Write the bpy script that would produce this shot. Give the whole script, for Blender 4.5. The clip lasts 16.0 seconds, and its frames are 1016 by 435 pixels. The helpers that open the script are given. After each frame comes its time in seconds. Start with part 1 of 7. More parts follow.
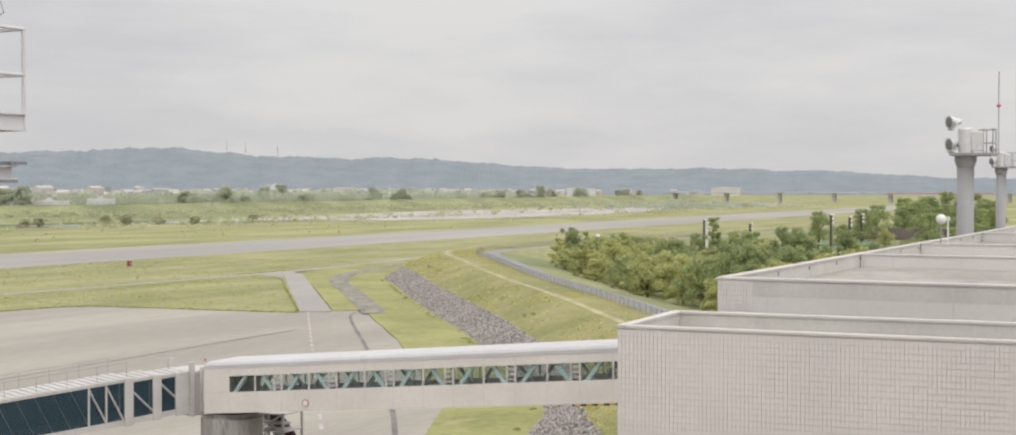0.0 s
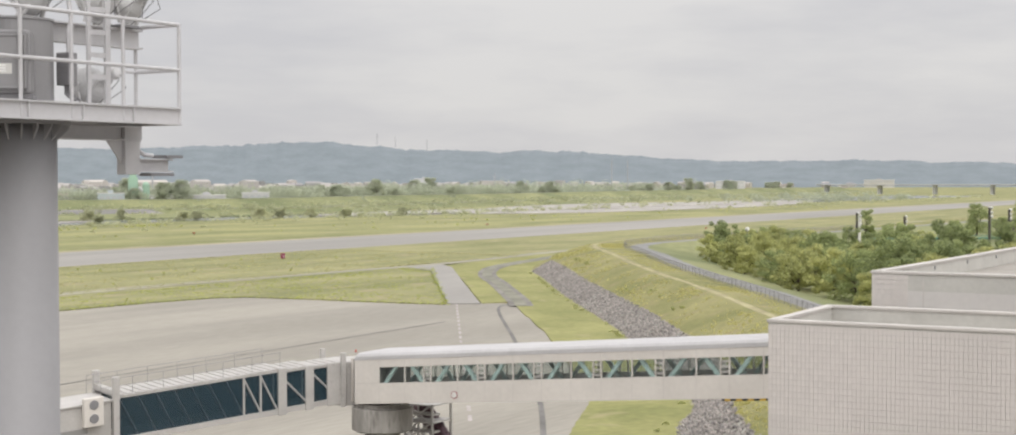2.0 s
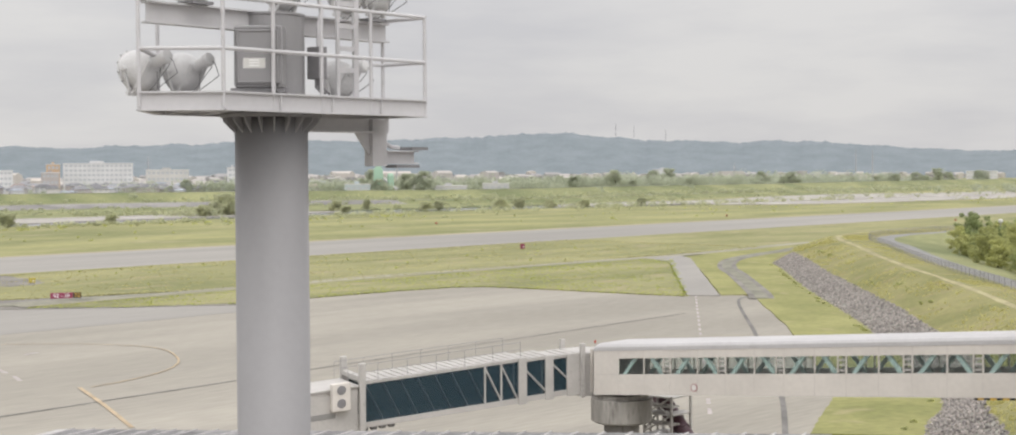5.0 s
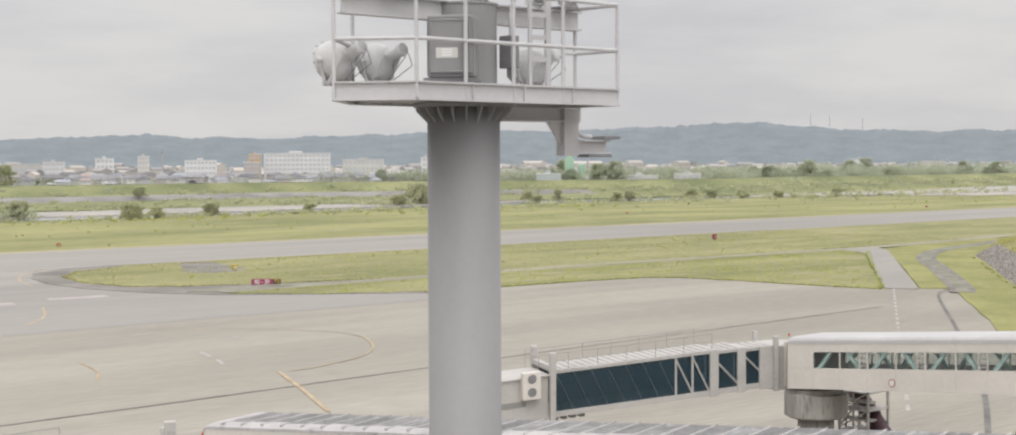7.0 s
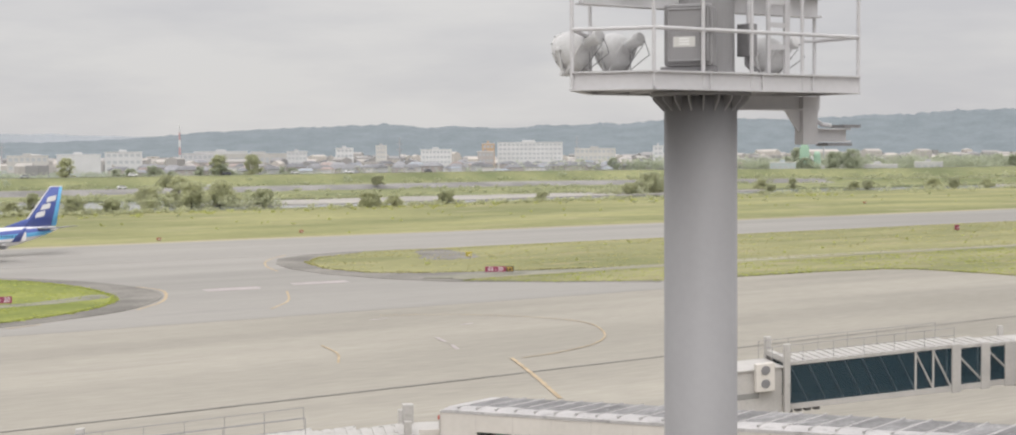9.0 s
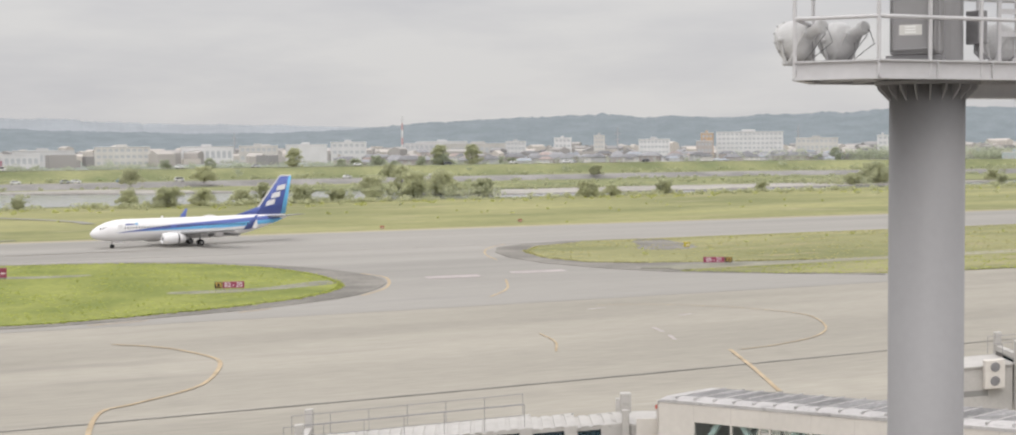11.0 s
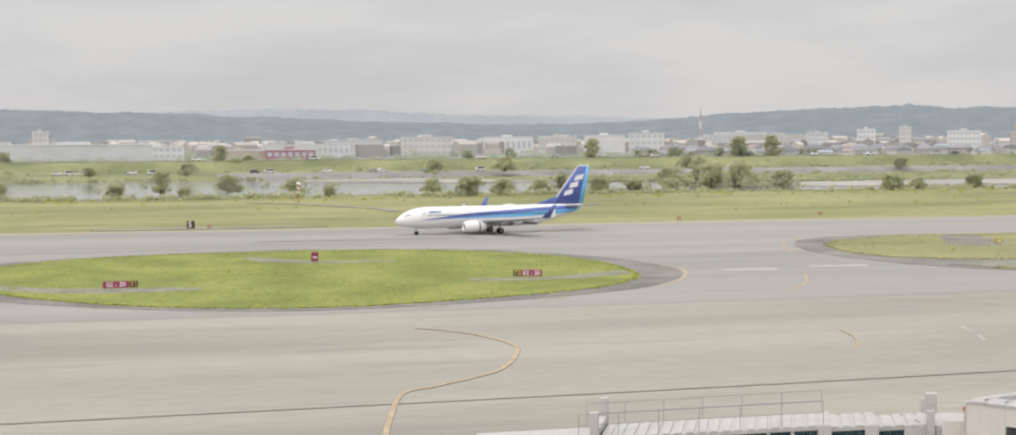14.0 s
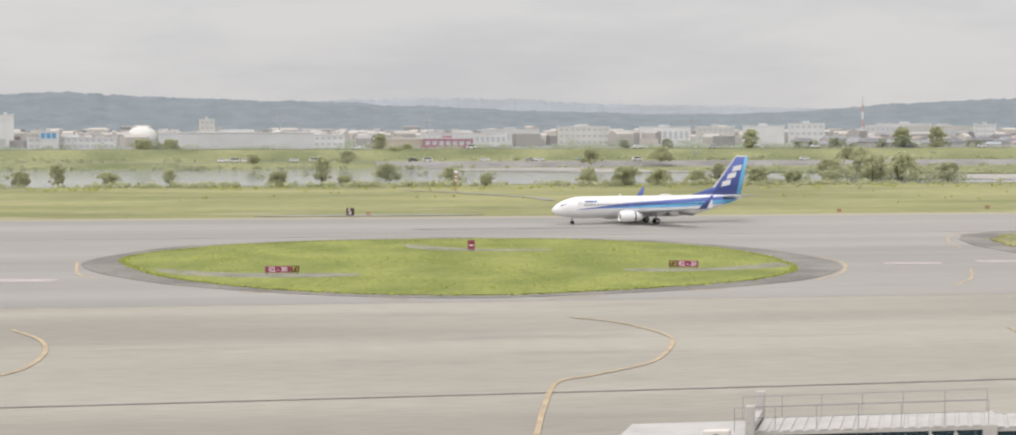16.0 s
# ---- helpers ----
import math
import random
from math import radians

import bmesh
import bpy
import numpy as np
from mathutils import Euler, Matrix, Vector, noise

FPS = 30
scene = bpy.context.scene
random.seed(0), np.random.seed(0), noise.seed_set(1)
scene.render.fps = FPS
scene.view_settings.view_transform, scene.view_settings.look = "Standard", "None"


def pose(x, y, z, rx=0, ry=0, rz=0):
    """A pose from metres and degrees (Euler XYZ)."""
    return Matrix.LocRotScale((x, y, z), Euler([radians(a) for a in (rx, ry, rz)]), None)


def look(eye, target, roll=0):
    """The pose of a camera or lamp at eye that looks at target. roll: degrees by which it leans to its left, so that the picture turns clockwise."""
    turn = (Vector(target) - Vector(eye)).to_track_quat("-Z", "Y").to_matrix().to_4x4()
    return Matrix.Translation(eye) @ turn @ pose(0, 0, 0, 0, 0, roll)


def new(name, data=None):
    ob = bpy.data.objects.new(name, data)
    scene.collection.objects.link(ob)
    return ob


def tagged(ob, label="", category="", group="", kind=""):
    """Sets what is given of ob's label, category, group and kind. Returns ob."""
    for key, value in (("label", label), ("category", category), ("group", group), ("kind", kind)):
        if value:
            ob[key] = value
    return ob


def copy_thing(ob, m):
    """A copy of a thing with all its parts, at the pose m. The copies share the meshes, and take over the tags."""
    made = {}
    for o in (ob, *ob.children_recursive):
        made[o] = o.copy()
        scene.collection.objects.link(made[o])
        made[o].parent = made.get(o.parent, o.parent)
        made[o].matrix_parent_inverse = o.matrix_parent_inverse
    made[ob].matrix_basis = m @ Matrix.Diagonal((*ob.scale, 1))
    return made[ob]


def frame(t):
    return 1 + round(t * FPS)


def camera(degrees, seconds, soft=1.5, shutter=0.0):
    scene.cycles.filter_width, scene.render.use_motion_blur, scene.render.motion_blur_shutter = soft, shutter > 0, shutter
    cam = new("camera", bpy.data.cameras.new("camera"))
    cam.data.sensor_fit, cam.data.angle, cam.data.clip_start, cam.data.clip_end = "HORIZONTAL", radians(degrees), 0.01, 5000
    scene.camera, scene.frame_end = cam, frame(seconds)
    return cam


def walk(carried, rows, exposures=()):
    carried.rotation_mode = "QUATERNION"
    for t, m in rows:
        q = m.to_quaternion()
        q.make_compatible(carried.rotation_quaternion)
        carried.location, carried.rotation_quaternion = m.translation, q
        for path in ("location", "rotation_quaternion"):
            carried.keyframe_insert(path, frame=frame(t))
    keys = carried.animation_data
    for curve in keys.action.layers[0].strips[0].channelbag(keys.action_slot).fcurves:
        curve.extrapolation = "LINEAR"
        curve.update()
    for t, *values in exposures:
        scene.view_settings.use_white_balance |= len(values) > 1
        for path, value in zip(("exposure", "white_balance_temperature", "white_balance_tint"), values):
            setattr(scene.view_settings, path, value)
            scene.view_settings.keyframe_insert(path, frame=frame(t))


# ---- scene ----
cam = camera(37.65, 16.0, soft=1.95)
# seconds, eye x, y, z, yaw, pitch, roll in degrees
ROWS = [
    (0.0, -0.230, -0.290, 17.518, -63.679, -1.204, 0.022),
    (0.5, -0.210, -0.280, 17.514, -62.461, -1.279, -0.024),
    (1.0, -0.180, -0.250, 17.513, -61.094, -1.352, -0.031),
    (1.5, -0.130, -0.230, 17.514, -59.577, -1.417, -0.107),
    (2.0, -0.080, -0.190, 17.506, -58.007, -1.470, -0.139),
    (2.5, -0.030, -0.140, 17.502, -56.415, -1.536, -0.181),
    (3.0, -0.010, -0.100, 17.505, -54.841, -1.597, -0.216),
    (3.5, -0.000, -0.060, 17.513, -53.283, -1.658, -0.275),
    (6.0, 0.180, 0.090, 17.510, -45.562, -1.939, -0.221),
    (6.5, 0.220, 0.140, 17.511, -43.634, -2.049, -0.227),
    (7.0, 0.240, 0.190, 17.509, -41.526, -2.151, -0.271),
    (7.5, 0.230, 0.200, 17.508, -39.362, -2.249, -0.303),
    (8.0, 0.190, 0.180, 17.509, -37.155, -2.332, -0.288),
    (8.5, 0.150, 0.150, 17.514, -34.899, -2.438, -0.356),
    (9.0, 0.110, 0.120, 17.514, -32.637, -2.533, -0.382),
    (11.5, -0.080, -0.110, 17.522, -22.330, -2.901, -0.507),
    (12.0, -0.090, -0.110, 17.523, -20.417, -2.913, -0.526),
    (12.5, -0.070, -0.070, 17.512, -18.504, -2.949, -0.452),
    (13.0, -0.030, -0.010, 17.500, -16.609, -2.998, -0.451),
    (13.5, -0.020, 0.060, 17.483, -14.742, -3.064, -0.394),
    (14.0, -0.020, 0.100, 17.468, -12.887, -3.138, -0.298),
    (14.5, -0.020, 0.130, 17.462, -11.126, -3.221, -0.244),
    (15.0, -0.030, 0.150, 17.460, -9.541, -3.310, -0.108),
    (15.5, -0.030, 0.160, 17.457, -8.134, -3.423, -0.078),
    (16.0, -0.040, 0.160, 17.454, -6.898, -3.522, -0.015),
]


def aim(x, y, z, yaw, pitch, roll):
    a, b = radians(yaw), radians(pitch)
    ahead = Vector((-math.sin(a) * math.cos(b), math.cos(a) * math.cos(b), math.sin(b)))
    eye = Vector((x, y, z))
    return look(eye, eye + ahead, roll)


walk(cam, [(t, aim(*row)) for t, *row in ROWS], [(0.0, 0.04), (3.5, 0.04), (8.5, -0.01), (16.0, -0.03)])

# ---------------------------------------------------------------- sky and light
world = bpy.data.worlds.new("world")
scene.world = world
world.use_nodes = True
wn, wl = world.node_tree.nodes, world.node_tree.links
wn.clear()
SUN_EL, SUN_ROT = radians(58), radians(150)
sky = wn.new("ShaderNodeTexSky")
sky.sky_type, sky.sun_disc, sky.sun_elevation, sky.sun_rotation = "NISHITA", False, SUN_EL, SUN_ROT
wtc = wn.new("ShaderNodeTexCoord")
wsep = wn.new("ShaderNodeSeparateXYZ")
wl.new(wtc.outputs["Generated"], wsep.inputs[0])
# overcast: the zenith of a cloudy sky is about three times as bright as its rim
rise = wn.new("ShaderNodeMapRange")
rise.inputs[1].default_value, rise.inputs[2].default_value = 0.0, 1.0
rise.inputs[3].default_value, rise.inputs[4].default_value = 0.70, 1.68
rise.interpolation_type = "SMOOTHSTEP"
wl.new(wsep.outputs["Z"], rise.inputs[0])
wmap = wn.new("ShaderNodeMapping")
wmap.inputs["Scale"].default_value = (3.0, 3.0, 14.0)
wl.new(wtc.outputs["Generated"], wmap.inputs[0])
cloud = wn.new("ShaderNodeTexNoise")
cloud.inputs["Scale"].default_value, cloud.inputs["Detail"].default_value, cloud.inputs["Roughness"].default_value = 1.3, 7.0, 0.55
wl.new(wmap.outputs[0], cloud.inputs["Vector"])
cramp = wn.new("ShaderNodeValToRGB")
cramp.color_ramp.elements[0].position, cramp.color_ramp.elements[0].color = 0.36, (0.845, 0.835, 0.86, 1)
cramp.color_ramp.elements[1].position, cramp.color_ramp.elements[1].color = 0.60, (1.0, 0.98, 0.97, 1)
wl.new(cloud.outputs["Fac"], cramp.inputs[0])
# the veiled sun brightens its half of the sky
toward = wn.new("ShaderNodeVectorMath")
toward.operation = "DOT_PRODUCT"
toward.inputs[1].default_value = (-0.5, -0.68, 0.53)
wl.new(wtc.outputs["Generated"], toward.inputs[0])
veil = wn.new("ShaderNodeMapRange")
veil.interpolation_type = "SMOOTHSTEP"
veil.inputs[1].default_value, veil.inputs[2].default_value = 0.15, 1.0
veil.inputs[3].default_value, veil.inputs[4].default_value = 1.0, 1.65
wl.new(toward.outputs["Value"], veil.inputs[0])
both = wn.new("ShaderNodeMath")
both.operation = "MULTIPLY"
wl.new(rise.outputs[0], both.inputs[0])
wl.new(veil.outputs[0], both.inputs[1])
wmul = wn.new("ShaderNodeVectorMath")
wmul.operation = "SCALE"
wl.new(cramp.outputs[0], wmul.inputs[0])
wl.new(both.outputs[0], wmul.inputs["Scale"])
wdim = wn.new("ShaderNodeVectorMath")
wdim.operation = "SCALE"
wdim.inputs["Scale"].default_value = 0.08
wl.new(sky.outputs[0], wdim.inputs[0])
wmix = wn.new("ShaderNodeMix")
wmix.data_type = "RGBA"
wmix.inputs["Factor"].default_value = 0.94
wl.new(wdim.outputs[0], wmix.inputs["A"])
wl.new(wmul.outputs[0], wmix.inputs["B"])
wbg = wn.new("ShaderNodeBackground")
wl.new(wmix.outputs["Result"], wbg.inputs["Color"])
wout = wn.new("ShaderNodeOutputWorld")
wl.new(wbg.outputs[0], wout.inputs["Surface"])

sun_data = bpy.data.lights.new("sun", "SUN")
sun_data.energy, sun_data.angle, sun_data.color = 0.6, radians(30), (1.0, 0.965, 0.91)
sun = new("sun", sun_data)
sun.matrix_world = look((-60, -80, 160), (0, 0, 0))


# ---------------------------------------------------------------- materials
def mat(name, base, rough=0.8, metal=0.0, var=0.12, scale=1.0, fine=14.0, stretch=(1, 1, 1), bump=0.0, tint=None, spec=0.35, rand=0.0, space="Object", stain=None, stain_at=0.6):
    """Base colour varied at two scales (metres): broad patches and fine grain; optional stains, bump, and variation from piece to piece."""
    m = bpy.data.materials.new(name)
    m.use_nodes = True
    n, l = m.node_tree.nodes, m.node_tree.links
    b = n["Principled BSDF"]
    b.inputs["Roughness"].default_value, b.inputs["Metallic"].default_value = rough, metal
    b.inputs["Specular IOR Level"].default_value = spec
    tc, mp = n.new("ShaderNodeTexCoord"), n.new("ShaderNodeMapping")
    mp.inputs["Scale"].default_value = stretch
    if space == "World":
        geo = n.new("ShaderNodeNewGeometry")
        l.new(geo.outputs["Position"], mp.inputs[0])
    else:
        l.new(tc.outputs["Object"], mp.inputs[0])
    big, small = n.new("ShaderNodeTexNoise"), n.new("ShaderNodeTexNoise")
    big.inputs["Scale"].default_value, big.inputs["Detail"].default_value = scale, 4
    small.inputs["Scale"].default_value, small.inputs["Detail"].default_value = scale * fine, 5
    l.new(mp.outputs[0], big.inputs["Vector"])
    l.new(mp.outputs[0], small.inputs["Vector"])
    mx = n.new("ShaderNodeMix")
    mx.data_type = "RGBA"
    dark, light = [c * (1 - var) for c in base], [min(1, c * (1 + var)) for c in base]
    if tint:
        light = tint
    mx.inputs["A"].default_value, mx.inputs["B"].default_value = (*dark, 1), (*light, 1)
    ramp = n.new("ShaderNodeMapRange")
    ramp.inputs[1].default_value, ramp.inputs[2].default_value = 0.35, 0.65
    l.new(big.outputs["Fac"], ramp.inputs[0])
    l.new(ramp.outputs[0], mx.inputs["Factor"])
    mx2 = n.new("ShaderNodeMix")
    mx2.data_type, mx2.blend_type = "RGBA", "MULTIPLY"
    mx2.inputs["Factor"].default_value = 1.0
    ramp2 = n.new("ShaderNodeMapRange")
    ramp2.inputs[1].default_value, ramp2.inputs[2].default_value = 0.3, 0.7
    ramp2.inputs[3].default_value, ramp2.inputs[4].default_value = 1 - var * 0.9, 1 + var * 0.5
    l.new(small.outputs["Fac"], ramp2.inputs[0])
    l.new(mx.outputs["Result"], mx2.inputs["A"])
    l.new(ramp2.outputs[0], mx2.inputs["B"])
    out = mx2.outputs["Result"]
    if stain:
        st, sr, sx = n.new("ShaderNodeTexNoise"), n.new("ShaderNodeMapRange"), n.new("ShaderNodeMix")
        st.inputs["Scale"].default_value, st.inputs["Detail"].default_value = scale * 2.7, 6
        l.new(mp.outputs[0], st.inputs["Vector"])
        sr.inputs[1].default_value, sr.inputs[2].default_value = stain_at, stain_at + 0.16
        l.new(st.outputs["Fac"], sr.inputs[0])
        sx.data_type = "RGBA"
        l.new(sr.outputs[0], sx.inputs["Factor"])
        l.new(out, sx.inputs["A"])
        sx.inputs["B"].default_value = (*stain, 1)
        out = sx.outputs["Result"]
    if rand:
        oi, rr, rx = n.new("ShaderNodeObjectInfo"), n.new("ShaderNodeMapRange"), n.new("ShaderNodeMix")
        rr.inputs[3].default_value, rr.inputs[4].default_value = 1 - rand, 1 + rand
        l.new(oi.outputs["Random"], rr.inputs[0])
        rx.data_type, rx.blend_type = "RGBA", "MULTIPLY"
        rx.inputs["Factor"].default_value = 1.0
        l.new(out, rx.inputs["A"])
        l.new(rr.outputs[0], rx.inputs["B"])
        out = rx.outputs["Result"]
    l.new(out, b.inputs["Base Color"])
    if bump:
        bp = n.new("ShaderNodeBump")
        bp.inputs["Strength"].default_value, bp.inputs["Distance"].default_value = bump, 0.05
        l.new(small.outputs["Fac"], bp.inputs["Height"])
        l.new(bp.outputs[0], b.inputs["Normal"])
    return m


def island_mat(name, base, var, rough=0.75, spec=0.2, thin=0.0):
    """Leaves and stones: each island of the mesh has its own shade."""
    m = bpy.data.materials.new(name)
    m.use_nodes = True
    n, l = m.node_tree.nodes, m.node_tree.links
    b = n["Principled BSDF"]
    b.inputs["Roughness"].default_value, b.inputs["Specular IOR Level"].default_value = rough, spec
    geo, oi = n.new("ShaderNodeNewGeometry"), n.new("ShaderNodeObjectInfo")
    add = n.new("ShaderNodeMath")
    add.operation = "MULTIPLY_ADD"
    add.inputs[1].default_value, add.inputs[2].default_value = 0.7, 0.0
    half = n.new("ShaderNodeMath")
    half.operation = "MULTIPLY"
    half.inputs[1].default_value = 0.3
    l.new(geo.outputs["Random Per Island"], add.inputs[0])
    l.new(oi.outputs["Random"], half.inputs[0])
    l.new(half.outputs[0], add.inputs[2])
    ramp = n.new("ShaderNodeValToRGB")
    ramp.color_ramp.elements[0].color = (*[c * (1 - var) for c in base], 1)
    ramp.color_ramp.elements[1].color = (base[0] * (1 + var * 1.3), base[1] * (1 + var), base[2] * (1 + var * 0.6), 1)
    l.new(add.outputs[0], ramp.inputs[0])
    l.new(ramp.outputs[0], b.inputs["Base Color"])
    if thin:
        tr, ms = n.new("ShaderNodeBsdfTranslucent"), n.new("ShaderNodeMixShader")
        ms.inputs[0].default_value = thin
        l.new(ramp.outputs[0], tr.inputs["Color"])
        l.new(b.outputs[0], ms.inputs[1])
        l.new(tr.outputs[0], ms.inputs[2])
        l.new(ms.outputs[0], n["Material Output"].inputs["Surface"])
    return m


def glass_mat(name, colour, rough=0.05, alpha=0.35, clear=0.9):
    m = bpy.data.materials.new(name)
    m.use_nodes = True
    n, l = m.node_tree.nodes, m.node_tree.links
    b = n["Principled BSDF"]
    b.inputs["Base Color"].default_value = (*colour, 1)
    b.inputs["Roughness"].default_value = rough
    b.inputs["Specular IOR Level"].default_value = 0.5
    tr, ms = n.new("ShaderNodeBsdfTransparent"), n.new("ShaderNodeMixShader")
    tr.inputs["Color"].default_value = (*[clear * (0.75 + 0.25 * c / max(colour)) for c in colour], 1)
    ms.inputs[0].default_value = alpha
    l.new(tr.outputs[0], ms.inputs[1])
    l.new(b.outputs[0], ms.inputs[2])
    l.new(ms.outputs[0], n["Material Output"].inputs["Surface"])
    return m


M_GRASS = mat("mown_grass", (0.232, 0.238, 0.098), 0.9, var=0.2, scale=0.07, fine=13, bump=0.5, tint=(0.292, 0.278, 0.132), space="World", stretch=(0.35, 1.1, 1), stain=(0.305, 0.262, 0.158), stain_at=0.56)
M_VERGE = mat("dry_verge_grass", (0.245, 0.252, 0.088), 0.9, var=0.2, scale=0.09, fine=13, bump=0.5, tint=(0.292, 0.283, 0.112), space="World", stain=(0.325, 0.285, 0.155), stain_at=0.58)
M_FIELD = mat("river_plain_grass", (0.232, 0.243, 0.098), 0.9, var=0.22, scale=0.035, fine=18, bump=0.4, tint=(0.30, 0.29, 0.128), space="World", stretch=(0.4, 1.1, 1), stain=(0.325, 0.29, 0.175), stain_at=0.57)
M_FARLEVEE = mat("far_levee_grass", (0.185, 0.21, 0.09), 0.9, var=0.22, scale=0.03, fine=18, bump=0.3, tint=(0.26, 0.265, 0.125), space="World", stain=(0.14, 0.175, 0.075), stain_at=0.6)
M_LEVEE = mat("levee_grass", (0.225, 0.225, 0.08), 0.9, var=0.2, scale=0.09, fine=14, bump=0.5, tint=(0.275, 0.256, 0.11), space="World", stain=(0.265, 0.225, 0.125), stain_at=0.55)
M_LUSH = mat("island_grass", (0.195, 0.23, 0.045), 0.9, var=0.2, scale=0.13, fine=9, bump=0.6, tint=(0.25, 0.27, 0.065), space="World", stretch=(0.8, 0.6, 1), stain=(0.15, 0.195, 0.04), stain_at=0.64)
M_CONC = mat("apron_concrete", (0.302, 0.281, 0.24), 0.85, var=0.13, scale=0.03, fine=34, space="World", stretch=(0.35, 2.2, 1), tint=(0.35, 0.325, 0.278), stain=(0.25, 0.233, 0.202), stain_at=0.58)
M_ASPH = mat("runway_asphalt", (0.282, 0.269, 0.247), 0.88, var=0.1, scale=0.02, fine=44, space="World", stretch=(0.25, 3, 1), tint=(0.318, 0.302, 0.278), stain=(0.238, 0.227, 0.214), stain_at=0.6)
M_SHOULDER = mat("taxiway_shoulder", (0.205, 0.192, 0.172), 0.9, var=0.22, scale=0.12, fine=14, space="World")
M_STRIP = mat("drain_strip", (0.27, 0.262, 0.23), 0.9, var=0.16, scale=0.1, fine=14, space="World")
M_TAR = mat("joint_tar", (0.17, 0.162, 0.152), 0.9, var=0.25, scale=0.3)
M_PAD = mat("worn_gravel_pad", (0.235, 0.228, 0.18), 0.9, var=0.22, scale=0.3, fine=9, space="World")
M_YEL = mat("yellow_line_paint", (0.43, 0.335, 0.22), 0.8, var=0.16, scale=0.6, fine=8, stain=(0.34, 0.30, 0.24), stain_at=0.55)
M_WHITE_LINE = mat("white_line_paint", (0.42, 0.37, 0.365), 0.8, var=0.14, scale=0.5)
M_GRAVEL = mat("river_gravel", (0.36, 0.34, 0.31), 0.95, var=0.2, scale=0.05, fine=25, space="World", stretch=(0.4, 1.5, 1))
M_REVET = mat("concrete_revetment", (0.24, 0.23, 0.22), 0.9, var=0.2, scale=0.06, fine=12, space="World", stretch=(1, 1, 4))
M_WALL = mat("white_panel", (0.60, 0.565, 0.52), 0.55, var=0.05, scale=0.4, fine=10)
M_ROOFW = mat("white_roof_sheet", (0.47, 0.46, 0.46), 0.5, var=0.06, scale=0.3, fine=20, stain=(0.36, 0.35, 0.34), stain_at=0.62)
M_STEEL = mat("grey_painted_steel", (0.268, 0.262, 0.265), 0.5, var=0.03, scale=0.8, fine=12)
M_DECK = mat("pale_grey_platform_steel", (0.51, 0.50, 0.505), 0.5, var=0.04, scale=1.0, fine=12)
M_STEELD = mat("dark_grey_steel", (0.21, 0.205, 0.21), 0.5, var=0.1, scale=1.5)
M_LAMP = mat("pale_lamp_housing", (0.54, 0.535, 0.53), 0.4, var=0.06, scale=2.0, fine=10)
M_ALU = mat("pale_bridge_panel", (0.44, 0.422, 0.40), 0.5, var=0.07, scale=0.8, fine=10, stain=(0.27, 0.255, 0.23), stain_at=0.63)
M_TEAL = mat("teal_painted_brace", (0.50, 0.64, 0.61), 0.5, var=0.06, scale=1.0)
M_DARK = mat("dark_interior", (0.10, 0.12, 0.12), 0.7, var=0.2, scale=0.8)
M_RUB = mat("black_rubber", (0.025, 0.025, 0.026), 0.8, var=0.2, scale=3)
M_CEM = mat("stained_concrete", (0.31, 0.295, 0.27), 0.9, var=0.16, scale=0.5, fine=9, stretch=(2, 2, 0.4), stain=(0.14, 0.13, 0.12), stain_at=0.58, bump=0.2)
M_TILE = mat("glazed_wall_tile", (0.60, 0.562, 0.53), 0.45, var=0.035, scale=0.3, fine=14, rand=0.03)
M_GROUT = mat("tile_joint", (0.52, 0.485, 0.455), 0.9, var=0.08, scale=1.0)
M_PARA = mat("rendered_parapet", (0.50, 0.487, 0.45), 0.8, var=0.06, scale=0.4, fine=12, stain=(0.44, 0.425, 0.39), stain_at=0.6)
M_COPE = mat("parapet_coping", (0.52, 0.49, 0.46), 0.5, var=0.06, scale=0.5, fine=12)
M_ROOFD = mat("flat_roof_membrane", (0.30, 0.28, 0.25), 0.9, var=0.16, scale=0.15, fine=14, stain=(0.235, 0.22, 0.20), stain_at=0.55)
# tree and scrub leaves lifted above real foliage: haze put into the base colour
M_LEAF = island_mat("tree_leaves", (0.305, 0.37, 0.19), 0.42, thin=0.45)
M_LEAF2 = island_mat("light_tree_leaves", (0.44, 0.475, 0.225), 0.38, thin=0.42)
M_SCRUB = island_mat("haze_paled_scrub", (0.49, 0.52, 0.36), 0.26, thin=0.5)
M_FARLEAF = island_mat("haze_paled_leaves", (0.44, 0.48, 0.375), 0.16, thin=0.45)
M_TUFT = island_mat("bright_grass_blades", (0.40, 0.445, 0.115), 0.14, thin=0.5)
M_BARK = mat("bark", (0.10, 0.08, 0.06), 0.95, var=0.3, scale=3, bump=0.4)
M_STONE = island_mat("riprap_stone", (0.215, 0.22, 0.242), 0.72, 0.9)
M_WATER = mat("river_water", (0.20, 0.21, 0.21), 0.12, var=0.1, scale=0.02, fine=40, spec=0.5, bump=0.06, space="World")


